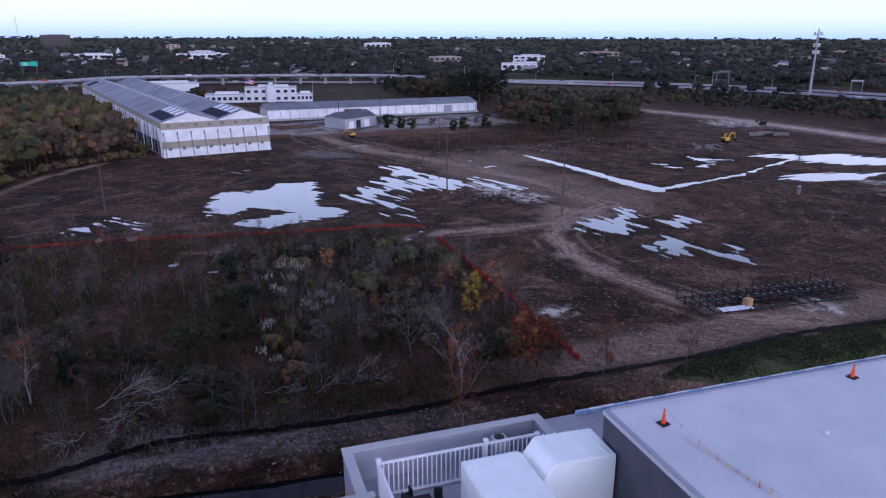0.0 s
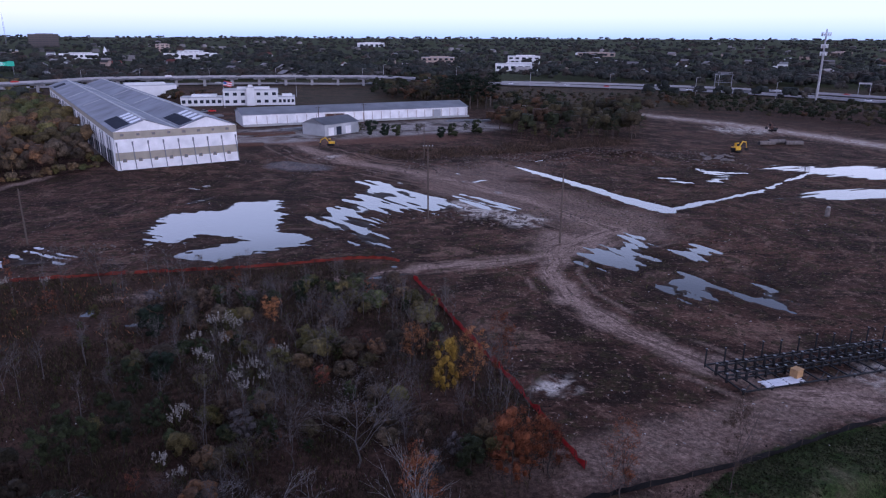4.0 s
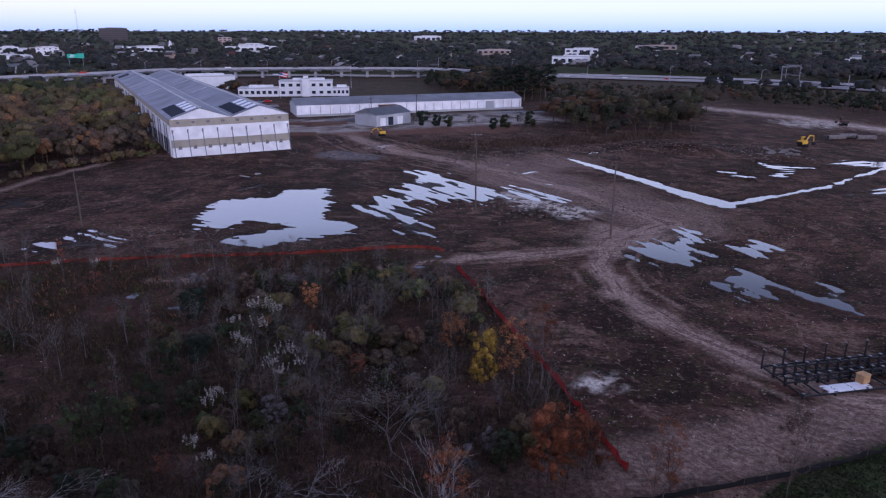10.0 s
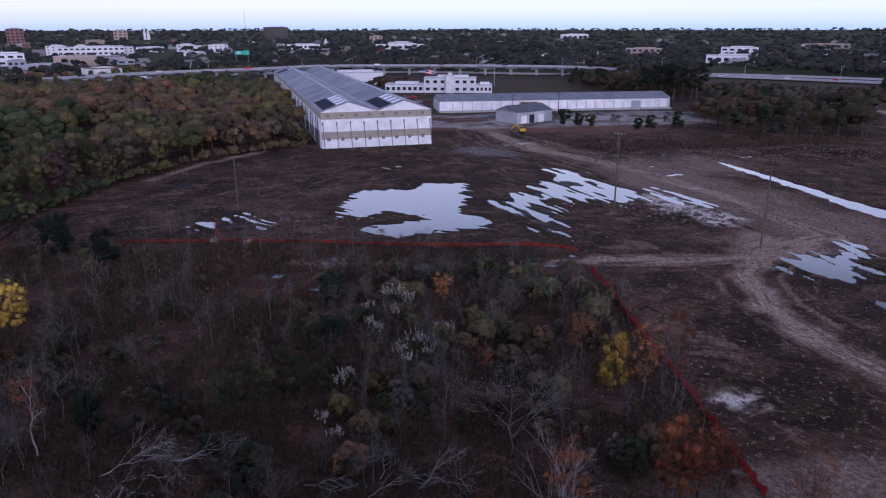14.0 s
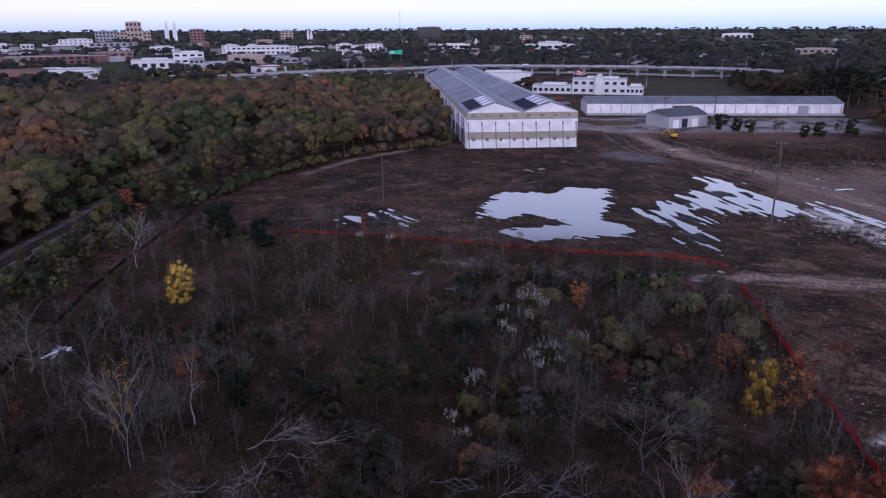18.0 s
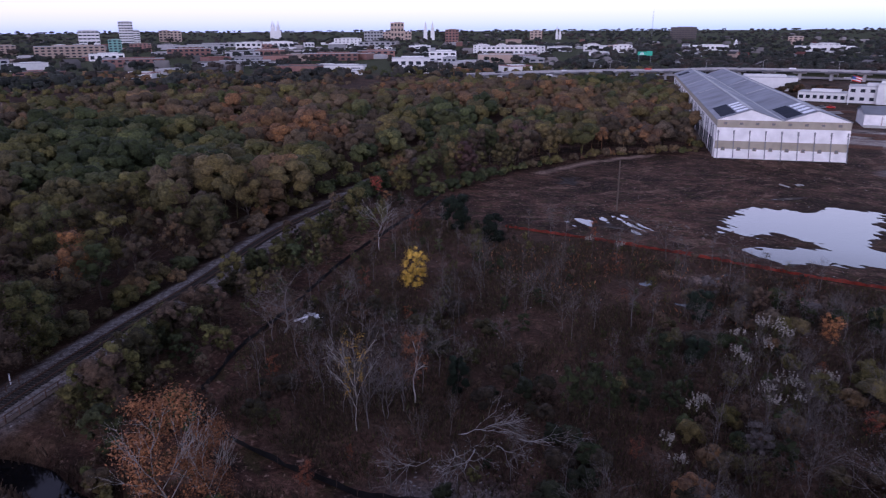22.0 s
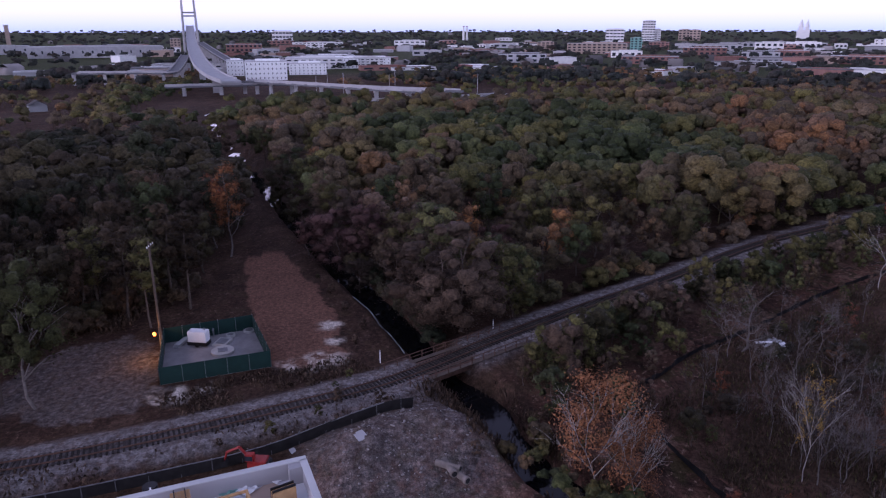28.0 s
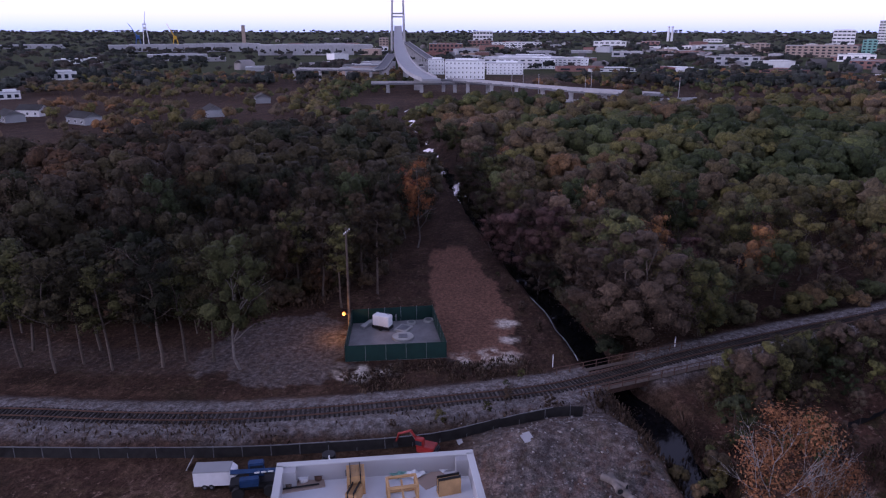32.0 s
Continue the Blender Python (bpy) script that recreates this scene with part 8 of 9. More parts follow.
for y in (-1.9, 1.9):
    part("girder", box(21, 0.4, 1.1, 0, y, -0.32), RUST_STEEL, rb)
    part("walkway", box(21, 0.7, 0.08, 0, y * 1.35, 0.80), GREY_WOOD, rb)
    for x in range(-10, 11, 2):
        part("rail_post", box(0.1, 0.1, 1.0, x, y * 1.5, 0.86), RUST_STEEL, rb)
    part("handrail", box(21, 0.08, 0.08, 0, y * 1.5, 1.84), RUST_STEEL, rb)
    part("handrail", box(21, 0.06, 0.06, 0, y * 1.5, 1.35), RUST_STEEL, rb)
part("bridge_deck", box(21, 3.2, 0.12, 0, 0, 0.76), GREY_WOOD, rb)
for x in (-6.5, 0, 6.5):
    part("pier_cap", box(0.5, 5.0, 0.5, x, 0, -0.82), GREY_WOOD, rb)
    for y in (-2, -0.7, 0.7, 2):
        part("pile", rod((x, y * 1.1, -3.2), (x, y, -0.8), 0.2), GREY_WOOD, rb)
for x in (-10.4, 10.4):
    part("abutment", box(0.8, 6, 2.6, x, 0, -2.7), CONCRETE, rb)
for p in ((-93.4, 14.2), (-84.3, -2.2)):
    mk = thing("marker_post", pose(*p, 0.6), "white trackside marker post", "marker post", "marker posts")
    part("post", box(0.22, 0.12, 1.7, 0, 0, 0, bevel=0.02), WHITE_PAINT, mk)
    part("cap", box(0.26, 0.16, 0.1, 0, 0, 1.7), GREY_WALL, mk)

hz = thing("discharge_hose", Matrix(), "pale discharge hose along the canal bank", "hose")
hl = curve([(-111.4, -7.3), (-104.3, -4.0), (-94.0, -0.4), (-88.5, 1.2)], 2.0)
for a, b in zip(hl, hl[1:]):
    part("hose_length", rod((*a, ground_z(*a) + 0.06), (*b, ground_z(*b) + 0.06), 0.07, sides=6), GREY_WALL, hz)

# ---- fenced pumping station ----
C = [Vector((*p, 0)) for p in ((-81.3, -29.9), (-85.4, -16.7), (-97.9, -21.4), (-93.7, -33.0))]
COMPOUND = mat("compound_slab", (0.22, 0.21, 0.215), 0.85, vary=0.3, scale=0.35, fine=0.15)
pad = bmesh.new()
lo_, hi_ = [[pad.verts.new((p.x, p.y, z)) for p in C] for z in (-0.2, 0.14)]
pad.faces.new(hi_)
for i in range(4):
    pad.faces.new((lo_[i], lo_[(i + 1) % 4], hi_[(i + 1) % 4], hi_[i]))
bmesh.ops.recalc_face_normals(pad, faces=pad.faces)
single("compound_slab", pad, COMPOUND, Matrix(), "stained concrete slab of the fenced pumping station", "slab", kind="structure")
gf = thing("green_fence", Matrix(), "dark green screened fence round the pumping station", "fence")
for a, b in zip(C, C[1:] + C[:1]):
    d = b - a
    L, turn = d.length, math.degrees(math.atan2(d.y, d.x))
    n = max(2, round(L / 2.6))
    mid = (a + b) / 2
    part("screen", box(L, 0.07, 2.35, mid.x, mid.y, 0.05, 0, 0, turn), GREEN_FABRIC, gf)
    for i in range(n + 1):
        p = a + d * i / n
        part("post", rod((p.x, p.y, 0), (p.x, p.y, 2.5), 0.05), STEEL, gf)
mid = (C[0] + C[1] + C[2] + C[3]) / 4
gen = thing("generator", pose(*(-92.6, -27.9), 0.15, 0, 0, 78), "white boxy trailer generator on a dark base", "generator")
part("base_frame", box(2.9, 1.4, 0.45, 0, 0, 0.25), BLACK_STEEL, gen)
part("housing", box(2.7, 1.35, 1.6, 0, 0, 0.7, bevel=0.06), WHITE_PAINT, gen)
part("louvre", box(0.05, 0.9, 0.7, -1.37, 0, 1.1), GREY_WALL, gen)
part("exhaust", rod((0.8, 0.3, 2.3), (0.8, 0.3, 2.6), 0.08), STEEL, gen)
for y in (-0.7, 0.7):
    part("wheel", rod((0, y - 0.1, 0.3), (0, y + 0.1, 0.3), 0.3, sides=10), RUBBER, gen)
wl_ = thing("wet_well", pose(*(-90.1, -24.1), 0.14), "round pale concrete well cover with dark hatch", "well cover")
part("ring", rod((0, 0, 0), (0, 0, 0.35), 1.55, sides=24), CONCRETE, wl_)
part("hatch", box(1.3, 1.3, 0.06, 0, 0, 0.35, 0, 0, 15), STEEL, wl_)
vl = thing("valve_pit", pose(*(-93.1, -24.8), 0.14, 0, 0, 75), "square concrete valve pit with grey hatch", "valve pit")
part("curb", box(2.0, 2.4, 0.3), CONCRETE, vl)
part("hatch", box(1.3, 1.7, 0.06, 0, 0, 0.3), STEEL, vl)
for p, r in (((-95.5, -24.2), 0.7), ((-96.9, -21.8), 0.8)):
    mh = thing("manhole", pose(*p, 0.14), "raised round manhole with pale rim", "manhole", "manholes")
    part("ring", rod((0, 0, 0), (0, 0, 0.3), r, sides=16), CONCRETE, mh)
    part("cover", rod((0, 0, 0.3), (0, 0, 0.34), r * 0.65, sides=16), STEEL, mh)
vp = thing("vent_pipe", pose(*(-95.5, -26.6), 0.14), "small bent vent pipe", "pipe")
part("riser", rod((0, 0, 0), (0, 0, 1.3), 0.12), STEEL, vp)
part("bend", rod((0, 0, 1.25), (0.35, 0, 1.0), 0.12), STEEL, vp)
lx, ly = (-89.5, -32.1)
lamp = thing("yard_lamp", pose(lx, ly, 0), "wooden post with a lit amber lamp", "lamp")
part("post", rod((0, 0, 0), (0, 0, 4.4), 0.14, 0.11), GREY_WOOD, lamp)
part("arm", rod((0, 0, 3.6), (0.4, -0.5, 3.8), 0.04), STEEL, lamp)
glow = part("lantern", box(0.45, 0.45, 0.5, 0.45, -0.55, 3.4, bevel=0.12), mat("amber_lamp", (1.0, 0.30, 0.03), 0.5, emit=2.6), lamp)
bulb = new("yard_lamp_light", bpy.data.lights.new("yard_lamp_light", "POINT"))
bulb.data.energy, bulb.data.color, bulb.data.shadow_soft_size = 420, (1.0, 0.5, 0.12), 0.3
bulb.location = (lx + 1.1, ly - 1.3, 3.4)
pl = thing("timber_stack", pose(*(-93.6, -30.6), 0.14, 0, 0, 75), "small stack of grey boards on the slab", "timber stack")
for i in range(3):
    part("board", box(0.8, 3.4, 0.16, i * 0.1, 0, i * 0.17), PALE_ROOF, pl)

# ---- builders' yard beside the new block ----
tr = thing("cargo_trailer", pose(*(-53.3, -33.8), 0, 0, 0, 106) @ Matrix.Scale(0.8, 4), "white enclosed cargo trailer on twin axles", "trailer")
part("body", box(4.4, 2.2, 1.95, 0, 0, 0.5, bevel=0.05), WHITE_PAINT, tr)
part("nose", prism([(2.2, 0.5), (2.75, 0.5), (2.75, 1.9), (2.2, 2.4)], -1.05, 1.05), WHITE_PAINT, tr)
part("roof_trim", box(4.45, 2.25, 0.06, 0, 0, 2.43), GREY_WALL, tr)
part("drawbar", rod((2.7, 0, 0.5), (3.8, 0, 0.45), 0.06), STEEL, tr)
for x in (-0.9, -0.1):
    for y in (-1.05, 1.05):
        w = part("wheel", rod((x, y - 0.1, 0.36), (x, y + 0.1, 0.36), 0.36, sides=14), RUBBER, tr)
        part("rim", rod((x, y - 0.115, 0.36), (x, y + 0.115, 0.36), 0.18, sides=10), STEEL, w)
pt = thing("pallet", pose(*(-55.2, -37.8), 0, 0, 0, 16) @ pose(0, 0, 0, 60, 0, 0), "weathered wooden pallet leaning upright", "pallet")
for i in range(7):
    part("slat", box(0.11, 1.2, 0.03, -0.5 + i * 0.166, 0.6, 0.1), GREY_WALL, pt)
for i in range(3):
    part("runner", box(1.1, 0.08, 0.1, 0, 0.1 + i * 0.5, 0), GREY_WOOD, pt)
NAVY = mat("navy_paint", (0.016, 0.045, 0.12), 0.5, vary=0.2)
te = thing("telehandler", pose(*(-53.2, -29.4), 0, 0, 0, 112), "blue telescopic handler with its boom lowered", "telehandler")
part("chassis", box(4.6, 1.5, 0.7, 0, 0, 0.6, bevel=0.08), BLACK_STEEL, te)
part("boom", rod((-2.2, 0.2, 2.2), (3.2, 0.2, 1.9), 0.3, 0.26, 4), NAVY, te)
part("boom_head", rod((3.2, 0.2, 1.9), (4.0, 0.2, 1.0), 0.24, 0.2, 4), NAVY, te)
part("cab", box(1.5, 0.9, 1.5, 0.2, 0.85, 1.2, bevel=0.1), NAVY, te)
part("cab_window", box(1.2, 0.94, 0.8, 0.25, 0.85, 1.7), GLASS, te)
part("engine_cover", box(1.8, 0.8, 0.8, -0.4, -0.75, 1.2, bevel=0.08), NAVY, te)
for i in range(3):
    part("legend_bar", box(0.5, 0.03, 0.16, 0.3 + i * 0.65, -0.12, 2.0), WHITE_PAINT, te)
for x in (-1.5, 1.5):
    for y in (-1.0, 1.0):
        part("wheel", rod((x, y - 0.22, 0.6), (x, y + 0.22, 0.6), 0.6, sides=14), RUBBER, te)
part("fork", box(1.2, 0.12, 0.06, 4.5, 0.5, 0.5), STEEL, te)
part("fork", box(1.2, 0.12, 0.06, 4.5, -0.2, 0.5), STEEL, te)
tk = thing("water_tank", pose(*(-58.7, -23.8), 0), "dark round plastic tank with a white hose", "tank")
part("drum", rod((0, 0, 0), (0, 0, 1.3), 0.75, 0.7, 16), BLACK_STEEL, tk)
part("hose", rod((0.6, 0.2, 1.2), (1.2, 0.5, 1.9), 0.07), WHITE_PAINT, tk)
part("hose", rod((1.2, 0.5, 1.9), (1.3, 0.6, 0.6), 0.07), WHITE_PAINT, tk)
for i, (p, a) in enumerate((((-59.8, 5.0), 20), ((-58.9, 5.9), 35), ((-59.9, 4.9), 60))):
    cp = thing("concrete_pipe", pose(*p, ground_z(*p) + 0.45, 0, 0, a), "length of grey concrete pipe on the spoil heap", "pipe", "concrete pipes")
    part("barrel", rod((-1.3, 0, 0), (1.3, 0, 0), 0.36, sides=14), OLD_CONCRETE, cp)
    part("socket", rod((1.1, 0, 0), (1.4, 0, 0), 0.43, sides=14), OLD_CONCRETE, cp)
    # solid pipe: its shaded hollow is only a black disc at each end
    part("bore", rod((-1.32, 0, 0), (1.42, 0, 0), 0.28, sides=14), BLACK_FABRIC, cp)
for p, s in (((-63.3, -3.9), 0.9), ((-63.7, -3.8), 0.8), ((-64.7, -11.1), 0.6)):
    sb = thing("board", pose(*p, ground_z(*p) + 0.05, 4, 6, 30), "pale board lying on the spoil", "board", "loose boards")
    part("sheet", box(s * 1.4, s, 0.05), PARAPET, sb)

# ---- new apartment block below the camera ----
AX = pose(4, 7, 0, 0, 0, 18.4)
ap = thing("apartment_building", AX, "new brick apartment block with pale membrane roofs and grey parapets", "building")
UPZ, TZ = 23.6, 18.6
part("main_wall", box(34, 44, UPZ - 0.25, 17.4, -22.3, 0), PALE_BRICK, ap)
part("cladding", box(0.06, 43.9, UPZ - 0.3 - TZ, 0.36, -22.3, TZ), mat("slate_cladding", (0.085, 0.086, 0.10), 0.7, vary=0.15, scale=0.8, fine=0.1), ap, "dark slate-grey sheet cladding")
part("upper_roof", box(34.2, 44.2, 0.25, 17.4, -22.3, UPZ - 0.25), MEMBRANE, ap)
part("edge_trim", box(0.25, 44, 0.08, 0.48, -22.3, UPZ), GREY_PARAPET, ap)
part("edge_trim", box(33.5, 0.25, 0.08, 17.4, -0.32, UPZ), GREY_PARAPET, ap)
part("ledge_wall", box(36, 5.0, 20.2, 17, 2.25, 0), PALE_BRICK, ap)
part("ledge_roof", box(36, 5.0, 0.2, 17, 2.25, 20.2), GREY_PARAPET, ap)
part("ledge_trim", box(34, 0.2, 0.2, 18.4, 4.65, 20.4), BLUE_TRIM, ap)
for i in range(34):
    part("trim_board", box(0.95, 0.16, 0.06, 1.9 + i, 4.65 + 0.02 * (i % 3), 20.6), WHITE_PAINT if i % 3 else BLUE_TRIM, ap)
part("terrace_wall", box(13.0, 22, TZ - 0.25, -7.5, -6.1, 0), PALE_BRICK, ap)
part("terrace_floor", box(13.0, 22, 0.25, -7.5, -6.1, TZ - 0.25), GREY_PARAPET, ap)
for k, (n, sx_, sy_, x, y) in enumerate((("parapet", 12.75, 0.4, -7.65, 4.7), ("parapet", 0.4, 21, -13.85, -6.0), ("parapet", 0.4, 2.4, -1.45, 3.3))):
    part(n, box(sx_, sy_, 2.1, x, y, TZ), GREY_PARAPET, ap)
    part("coping", box(sx_ + 0.2, sy_ + 0.2, 0.08 + 0.005 * k, x, y, TZ + 2.1), PALE_ROOF, ap)
part("link_roof", box(1.6, 4.9, 1.7, -0.6, 2.2, TZ), GREY_PARAPET, ap)
# white railing
x0, x1, ry_ = -12.4, -2.4, 2.6
for x, y, tall in ((x0, ry_, 2.5), (-5.8, ry_, 2.5), (x1, ry_, 2.3), (x0, ry_ - 5, 2.5)):
    part("railing_post", box(0.2, 0.2, tall, x, y, TZ), WHITE_PAINT, ap)
    part("post_cap", box(0.28, 0.28, 0.1, x, y, TZ + tall), WHITE_PAINT, ap)
for z in (0.1, 2.23):
    part("railing_bar", box(x1 - x0, 0.14, 0.12, (x0 + x1) / 2, ry_, TZ + z), WHITE_PAINT, ap)
    part("railing_bar", box(0.14, 13, 0.12, x0, ry_ - 6.6, TZ + z), WHITE_PAINT, ap)
bal = bpy.data.meshes.new("baluster")
b = box(0.06, 0.06, 2.15)
b.to_mesh(bal), b.free()
for i in range(34):
    o = part("baluster", bal, WHITE_PAINT, ap)
    o.location = (x0 + 0.3 + i * (x1 - x0 - 0.4) / 33, ry_, TZ + 0.12)
for i in range(34):
    o = part("baluster", bal, WHITE_PAINT, ap)
    o.location = (x0, ry_ - 0.35 - i * 0.36, TZ + 0.12)
cu = thing("condenser_unit", AX @ pose(-4.5, 3.6, TZ), "small pale condenser unit behind the parapet", "condenser")
part("case", box(0.95, 0.8, 1.9, bevel=0.04), PALE_ROOF, cu)
part("grille", rod((0, 0, 1.9), (0, 0, 1.93), 0.32, sides=14), BLACK_STEEL, cu)
tb = thing("patio_table", AX @ pose(-10.6, 0.7, TZ), "dark outdoor table behind the white railing", "table")
part("tabletop", box(1.6, 0.9, 0.05, 0, 0, 0.7), BLACK_STEEL, tb)
for x in (-0.7, 0.7):
    for y in (-0.35, 0.35):
        part("leg", box(0.06, 0.06, 0.7, x, y, 0), BLACK_STEEL, tb)
for x, y in ((-11.6, 1.4), (-9.3, 1.0), (-8.9, -0.6), (-11.0, 1.7)):
    ch_ = thing("patio_chair", AX @ pose(x, y, TZ, 0, 0, 40 * x), "dark outdoor chair on the terrace", "chair", "patio chairs")
    part("seat", box(0.5, 0.5, 0.06, 0, 0, 0.42), BLACK_STEEL, ch_)
    part("backrest", box(0.5, 0.06, 0.5, 0, 0.25, 0.45), BLACK_STEEL, ch_)
    for dx in (-0.22, 0.22):
        for dy in (-0.22, 0.22):
            part("leg", box(0.04, 0.04, 0.42, dx, dy, 0), BLACK_STEEL, ch_)
wu = thing("wrapped_unit", AX @ pose(-2.0, -0.65, TZ), "large white film-wrapped rooftop unit with a chamfered end", "rooftop unit", "wrapped rooftop units")
bm = prism([(-2.3, 0), (-2.3, 2.45), (-1.55, 3.45), (2.2, 3.3), (2.2, 0)], -1.5, 1.45)
bmesh.ops.bevel(bm, geom=bm.edges[:], offset=0.07, segments=2, affect="EDGES")
part("film", bm, WRAP, wu)
for k in range(4):
    part("fold", box(0.05, 3.0, 0.03, -1.2 + 0.9 * k, 0, 3.43 - 0.036 * k, 0, 2, 6 * k - 9), WRAP, wu)
wu = thing("wrapped_unit", AX @ pose(-6.3, -2.6, TZ), "low white film-wrapped rooftop unit on the terrace", "rooftop unit", "wrapped rooftop units")
part("film", box(3.7, 6.2, 2.85, bevel=0.12), WRAP, wu)
part("film_end", prism([(-1.75, 0), (-1.75, 2.7), (1.7, 2.7), (1.7, 0)], 3.0, 3.35), WRAP, wu)
pv = thing("paver_strip", AX @ pose(-1.0, -4.6, TZ), "pale square roof pavers beside the wrapped unit", "pavers")
for i in range(3):
    for j in range(3):
        part("paver", box(0.96, 0.96, 0.06, i * 1.0 - 1, j * 1.0, 0), PARAPET, pv)


def cone(u, v):
    c = thing("traffic_cone", AX @ pose(u, v, UPZ, 0, 0, 12) @ Matrix.Scale(0.8, 4), "orange delineator cone with black rubber base", "traffic cone", "roof cones")
    part("base", box(0.72, 0.72, 0.1, bevel=0.03), RUBBER, c)
    part("cone_body", rod((0, 0, 0.1), (0, 0, 1.05), 0.17, 0.06, 14), mat("cone_orange", (0.85, 0.07, 0.02), 0.5, vary=0.08), c)
    part("handle", rod((0, 0, 1.05), (0, 0, 1.15), 0.075, 0.06, 10), mat("cone_orange", (0.85, 0.07, 0.02)), c)


inv = AX.inverted()
cones = [inv @ Vector((*p, UPZ)) for p in ((7.4, 5.4), (21.1, 11.0))]
for c_ in cones:
    cone(c_.x, c_.y)
end = inv @ Vector((*(10.9, -1.4), UPZ))
line = thing("flag_line", AX, "warning line with red and yellow pennants", "flag line")
a, b2 = Vector((cones[0].x, cones[0].y, UPZ + 1.0)), Vector((end.x, end.y, UPZ + 0.35))
prev = a
for i in range(1, 13):
    t = i / 12
    q = a.lerp(b2, t) - Vector((0, 0, 0.5 * math.sin(t * 3.14)))
    part("cord", rod(prev, q, 0.012, sides=4), PARAPET, line)
    if i < 12:
        part("pennant", box(0.26, 0.02, 0.30, q.x, q.y, q.z - 0.24, 0, 10, 50), (RED_PAINT, YELLOW_PAINT)[i % 2], line)
    prev = q
rag = inv @ Vector((*(16.0, 4.4), UPZ))
rg = thing("paper_scrap", AX @ pose(rag.x, rag.y, UPZ + 0.03, 0, 0, 30), "crumpled white scrap lying on the roof", "scrap")
part("sheet", box(0.4, 0.25, 0.1, 0, 0, 0, 20, 14, 0, bevel=0.04), WHITE_PAINT, rg)

# lower wing with an open roof and crates
wg = thing("apartment_wing", AX, "lower wing of the new block with a walled flat roof", "building")
part("wall", box(26, 10.6, 19.45, -26.2, -4.9, 0), PALE_BRICK, wg)
part("roof", box(26, 10.6, 0.25, -26.2, -4.9, 19.45), MEMBRANE, wg)
for sx_, sy_, x, y in ((0.3, 10.6, -39.05, -4.9), (25.7, 0.3, -26.05, 0.25), (25.7, 0.3, -26.05, -10.05)):
    part("parapet", box(sx_, sy_, 1.0, x, y, 19.7), PARAPET, wg)
    part("coping", box(sx_ + 0.08, sy_ + 0.08, 0.06, x, y, 20.7), PALE_ROOF, wg)
for y in (-0.25, -9.55):
    part("pier", box(0.5, 0.7, 1.0, -38.6, y, 19.7), PARAPET, wg)


def on_wing(px):
    v = inv @ Vector((*px, 19.7))
    return v.x, v.y


def crate(px, w, d, h, turn, label, frame_only=False):
    x, y = on_wing(px)
    c = thing("timber_crate", AX @ pose(x, y, 19.7, 0, 0, turn), label, "crate", "timber crates")
    if frame_only:
        for sx in (-w / 2, w / 2):
            for sy in (-d / 2, d / 2):
                part("post", box(0.12, 0.12, h, sx, sy, 0), WOOD, c)
        for z in (0.05, h - 0.1):
            for sy in (-d / 2, d / 2):
                part("rail", box(w, 0.12, 0.12, 0, sy, z), WOOD, c)
            for sx in (-w / 2, w / 2):
                part("rail", box(0.12, d, 0.12, sx, 0, z + 0.005), WOOD, c)
        part("brace", box(0.1, d * 1.1, 0.1, 0, 0, h * 0.5, 40, 0, 0), WOOD, c)
        return
    part("pallet_base", box(w * 1.02, d * 1.02, 0.12), WOOD, c)
    n = 6
    for i in range(n):
        part("slat", box(w / n * 0.96, d, h - 0.14, -w / 2 + (i + 0.5) * w / n, 0, 0.12), WOOD, c)
    for x in (-w * 0.3, w * 0.25):
        part("strap", box(0.05, d + 0.04, h + 0.02, x, 0, 0.1), BLACK_STEEL, c)
    part("label_plate", box(0.05, 0.3, 0.16, -w / 2 - 0.03, d * 0.2, h * 0.7), BLACK_STEEL, c)


crate((-30.1, -10.7), 0.95, 1.05, 1.15, 92, "strapped new timber crate on a pallet")
crate((-29.2, -10.5), 0.6, 1.0, 0.7, 70, "short timber crate beside the strapped one")
crate((-29.9, -8.1), 1.5, 0.9, 1.0, 95, "open timber packing frame", True)
crate((-30.8, -5.8), 0.5, 1.2, 0.9, 10, "narrow upright timber crate")
x, y = on_wing((-29.9, -13.7))
bd = thing("plywood_sheet", AX @ pose(x, y, 19.7, 0, 0, 98), "plywood sheet with tools and a paint tub", "plywood sheet")
part("sheet", box(2.4, 1.2, 0.05), PALE_BRICK, bd)
for i, (mm, dx, dy, r) in enumerate(((WHITE_PAINT, 0.1, 0.2, 0.26), (RUST_STEEL, 0.9, 0.1, 0.2), (GREY_WOOD, -0.7, -0.2, 0.16))):
    part("tub", rod((dx, dy, 0.05), (dx, dy, 0.3), r, r * 1.1, 12), mm, bd)
part("pipe", rod((-1.0, -0.35, 0.12), (0.9, -0.4, 0.12), 0.05), BLACK_STEEL, bd)
for px, mm, s_ in (((-31.9, -7.9), WHITE_PAINT, 0.7), ((-32.7, -6.5), WHITE_PAINT, 0.5), ((-31.7, -8.8), TEAL, 0.6)):
    x, y = on_wing(px)
    tp = thing("crumpled_sheet", AX @ pose(x, y, 19.72, 0, 0, 40), "crumpled plastic sheet on the flat roof", "plastic sheet", "crumpled sheets")
    bm = bmesh.new()
    bmesh.ops.create_grid(bm, x_segments=7, y_segments=5, size=s_ * 0.6)
    for v in bm.verts:
        v.co.z = 0.04 + abs(noise.noise(v.co * 3 + Vector((x, y, 0)))) * 0.35
    bmesh.ops.solidify(bm, geom=bm.faces[:], thickness=0.02)
    part("sheet", bm, mm, tp)
x, y = on_wing((-31.7, -6.9))
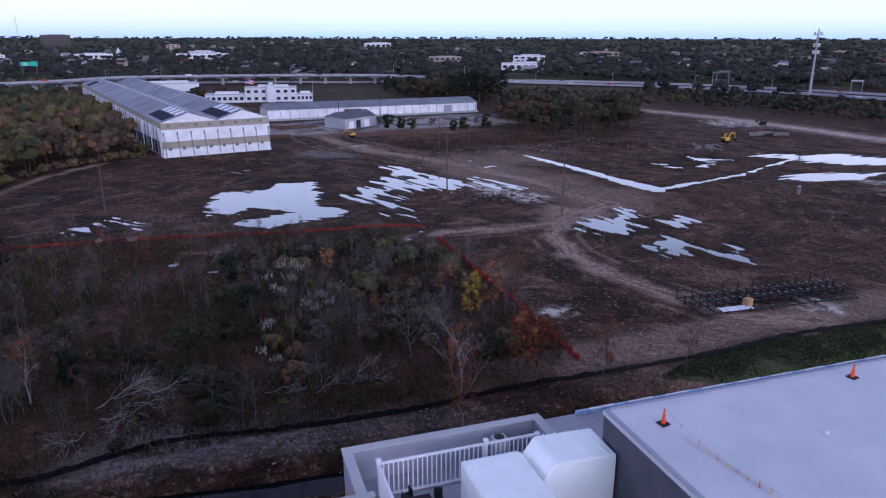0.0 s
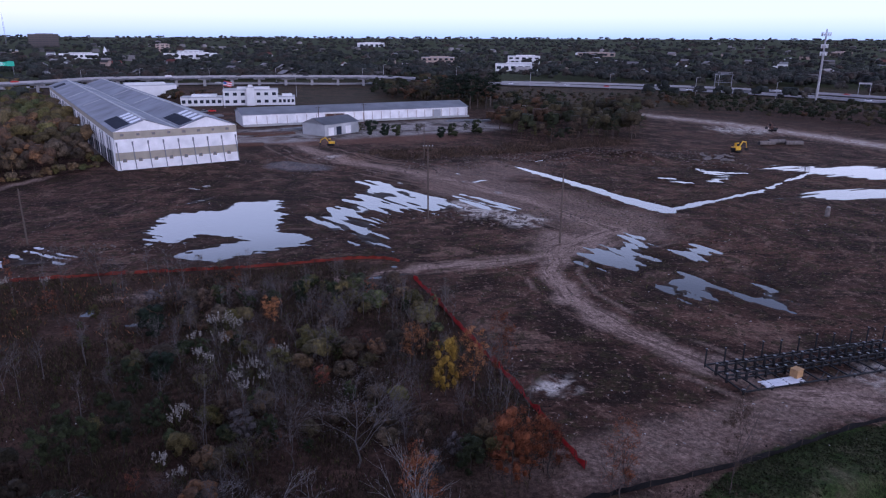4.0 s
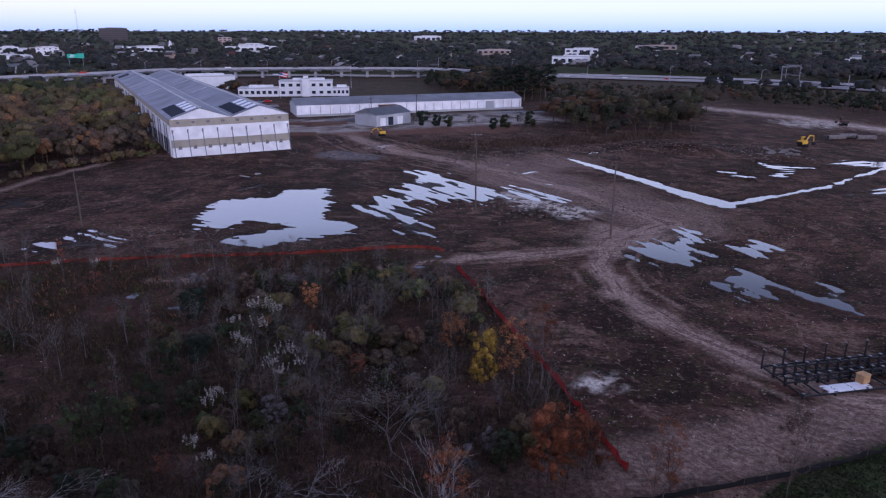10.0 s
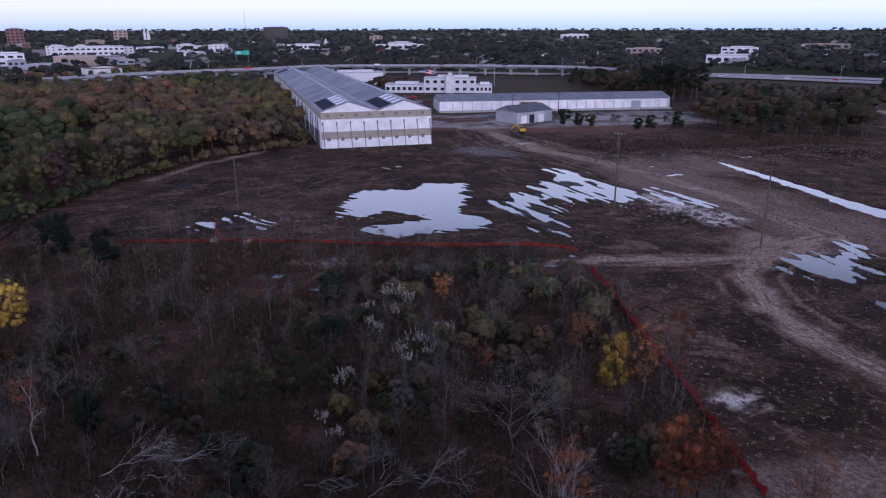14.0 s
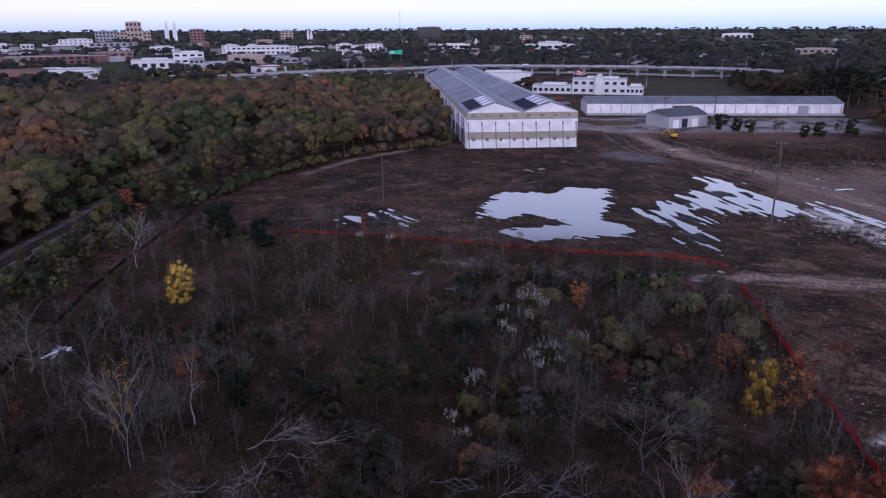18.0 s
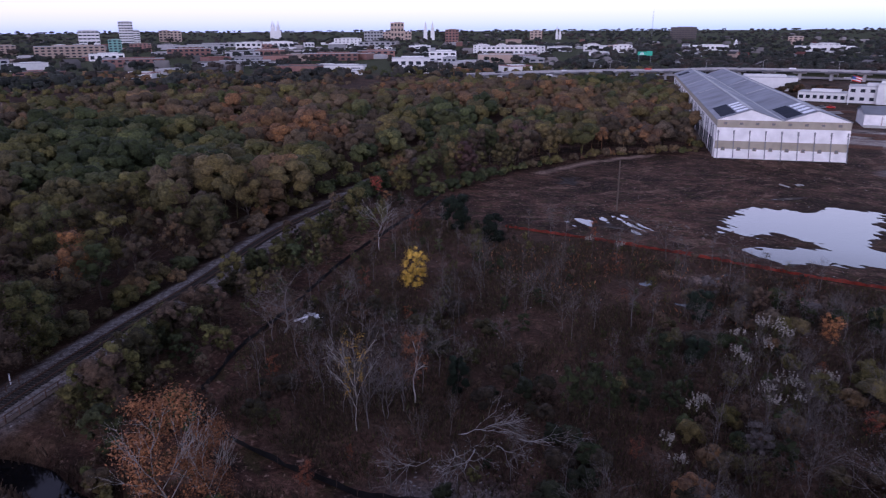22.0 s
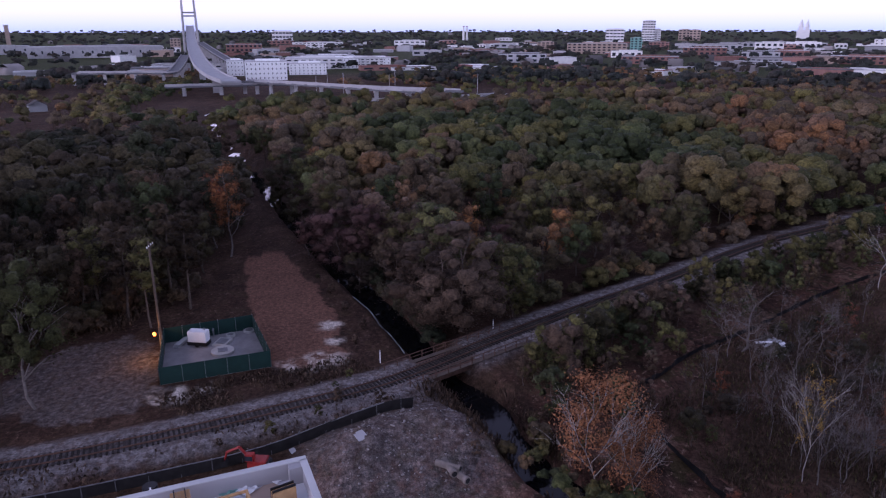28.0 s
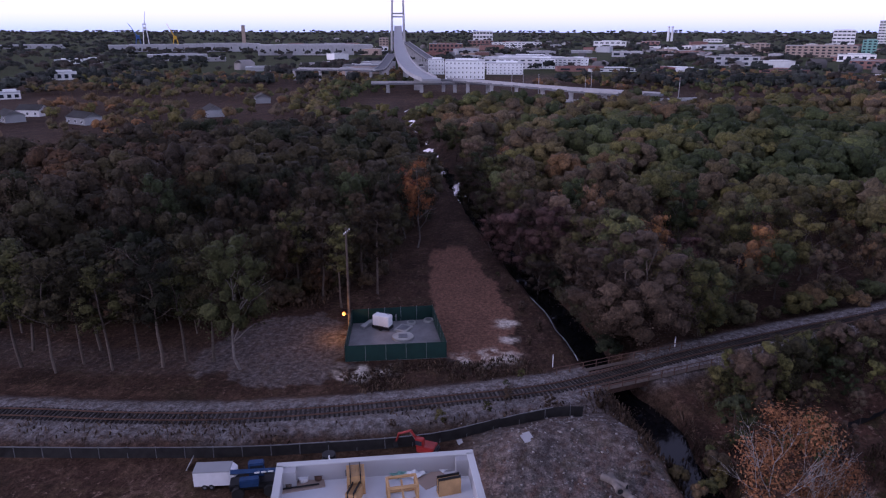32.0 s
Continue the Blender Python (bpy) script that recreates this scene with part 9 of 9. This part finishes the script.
part("sheet", box(1.6, 1.1, 0.03), PALE_BRICK, thing("cardboard_sheet", AX @ pose(x, y, 19.7, 0, 0, 120), "brown cardboard sheet on the roof", "cardboard"))

# ---- black steel frame on the clearing ----
R0, R1, R2 = Vector((*(36.0, 85.6), 0)), Vector((*(38.3, 77.9), 0)), Vector((*(61.5, 84.4), 0))
du = (R2 - R1).normalized()
dv = (R0 - R1)
dv = (dv - du * dv.dot(du))
wide = dv.length
RK = pose(R1.x, R1.y, 0, 0, 0, math.degrees(math.atan2(du.y, du.x)))
rk = thing("pile_rack", RK, "long black steel rack of posts and rails on mud", "rack")
LEN = 31.3
for y, n, low, size, rails in ((0.0, 8, 0.5, 0.2, (0.25,)), (wide * 0.42, 21, 1.35, 0.26, (0.3, 0.95)), (wide * 0.70, 21, 1.75, 0.26, (0.3, 1.3)), (wide, 11, 2.6, 0.16, (0.3,))):
    for i in range(n):
        x, h = i * LEN / (n - 1), low + 0.12 * ((i * 7 + n) % 3)
        p = part("post", box(size, size, h, x, y, 0, 0, 0, (i * 37) % 5 - 2), BLACK_STEEL, rk)
        part("cap_plate", box(size + 0.1, size + 0.1, 0.05, x, y, h), STEEL, p)
    for z in rails:
        part("rail", box(LEN, 0.18, 0.2, LEN / 2, y, z), BLACK_STEEL, rk)
for i in range(14):
    x = i * LEN / 13
    part("cross_tie", box(0.16, wide, 0.18, x, wide / 2, 0.32), BLACK_STEEL, rk)
    if i < 13:
        part("brace", rod((x, wide * 0.7, 0.4), (x + LEN / 13, wide * 0.42, 0.4), 0.06), BLACK_STEEL, rk)
        part("brace", rod((x, 0, 0.36), (x + LEN / 13, wide * 0.2, 0.36), 0.06), BLACK_STEEL, rk)
wp = thing("board_stack", pose(*(44.5, 80.6), 0.35, 0, 0, math.degrees(math.atan2(du.y, du.x))), "stack of long white boards on the steel frame", "board stack")
for i in range(7):
    part("board", box(6.2 - 0.25 * (i % 3), 0.22, 0.12, 0.15 * (i % 2), -0.8 + 0.26 * i, 0.02 + 0.04 * (i % 2)), WHITE_PAINT, wp)
wc = thing("timber_crate", pose(*(47.1, 82.0), 0.5, 0, 0, 30), "small timber crate on the white boards", "crate")
part("case", box(1.3, 1.1, 1.1, bevel=0.03), WOOD, wc)
part("lid", box(1.4, 1.2, 0.08, 0, 0, 1.1), WOOD, wc)

# ---- loose litter of the clearing, past counting ----
rl = np.random.RandomState(21)


def litter(name, spots, sizes, material, label, flat=0.35):
    vs, fs, k = [], [], 0
    cube = np.array([(x, y, z) for z in (0, 1) for x, y in ((-.5, -.5), (.5, -.5), (.5, .5), (-.5, .5))])
    face = np.array(((0, 3, 2, 1), (4, 5, 6, 7), (0, 1, 5, 4), (1, 2, 6, 5), (2, 3, 7, 6), (3, 0, 4, 7)))
    hs = land(spots[:, 0], spots[:, 1])[0]
    for (x, y), s, z in zip(spots, sizes, hs):
        a = rl.uniform(0, 6.28)
        v = (cube + rl.uniform(-0.16, 0.16, (8, 3))) * (s * rl.uniform(0.8, 2.2), s, s * flat)
        c, n = math.cos(a), math.sin(a)
        vs.append(np.stack([v[:, 0] * c - v[:, 1] * n + x, v[:, 0] * n + v[:, 1] * c + y, v[:, 2] + z - 0.02], 1))
        fs.append(face + k)
        k += 8
    me = quick_mesh(name, np.concatenate(vs), np.concatenate(fs))
    me.materials.append(material)
    tagged(new(name, me), label, "debris", kind="stuff")


def dry(spots):
    return spots[land(spots[:, 0], spots[:, 1])[8] < 0.05]


spots = dry(np.stack([rl.uniform(-100, 160, 5200), 66 + 209 * rl.rand(5200) ** 1.3], 1))
spots = spots[fbm(spots[:, 0] / 16, spots[:, 1] / 16, 3) > 0.46]
litter("rubble", spots, rl.uniform(0.04, 0.15, len(spots)), mat("pale_rubble", (0.42, 0.39, 0.36), 0.9, vary=0.3, island=0.5), "pale rubble and chips strewn over the mud")
spots = dry(np.stack([rl.uniform(-100, 160, 6000), rl.uniform(66, 275, 6000)], 1))
spots = spots[(fbm(spots[:, 0] / 13 + 5, spots[:, 1] / 13, 3) > 0.50) & (land(spots[:, 0], spots[:, 1])[1] < 0.3)]
litter("mud_clods", spots, rl.uniform(0.08, 0.26, len(spots)), mat("dark_mud_clod", (0.022, 0.014, 0.011), 0.95, vary=0.3, island=0.5), "dark clods of churned mud on the clearing", 0.55)
spots = dry(np.concatenate([np.stack([rl.normal(cx, sx, n), rl.normal(cy, sy, n)], 1) for cx, cy, sx, sy, n in ((30, 258, 22, 7, 420), (80, 268, 24, 7, 420), (0, 240, 16, 7, 200), (14, 170, 12, 4, 160), (-45, 258, 10, 4, 120), (100, 246, 10, 4, 120), (-72, 140, 9, 3, 60), (130, 172, 9, 4, 90))]))
litter("broken_timber", spots, rl.uniform(0.10, 0.42, len(spots)), mat("dead_wood", (0.13, 0.10, 0.085), 0.9, vary=0.3, island=0.5), "heaps of broken timber and roots", 0.8)
spots = np.concatenate([np.stack([rl.normal(-66, 7, 500), rl.normal(1, 6, 500)], 1), np.stack([rl.uniform(-46, 10, 500), rl.uniform(34, 50, 500)], 1)])
litter("spoil_stones", spots, rl.uniform(0.05, 0.2, len(spots)), mat("grey_stone", (0.20, 0.18, 0.17), 0.9, vary=0.3, island=0.4), "grey stones on the spoil and verge", 0.6)
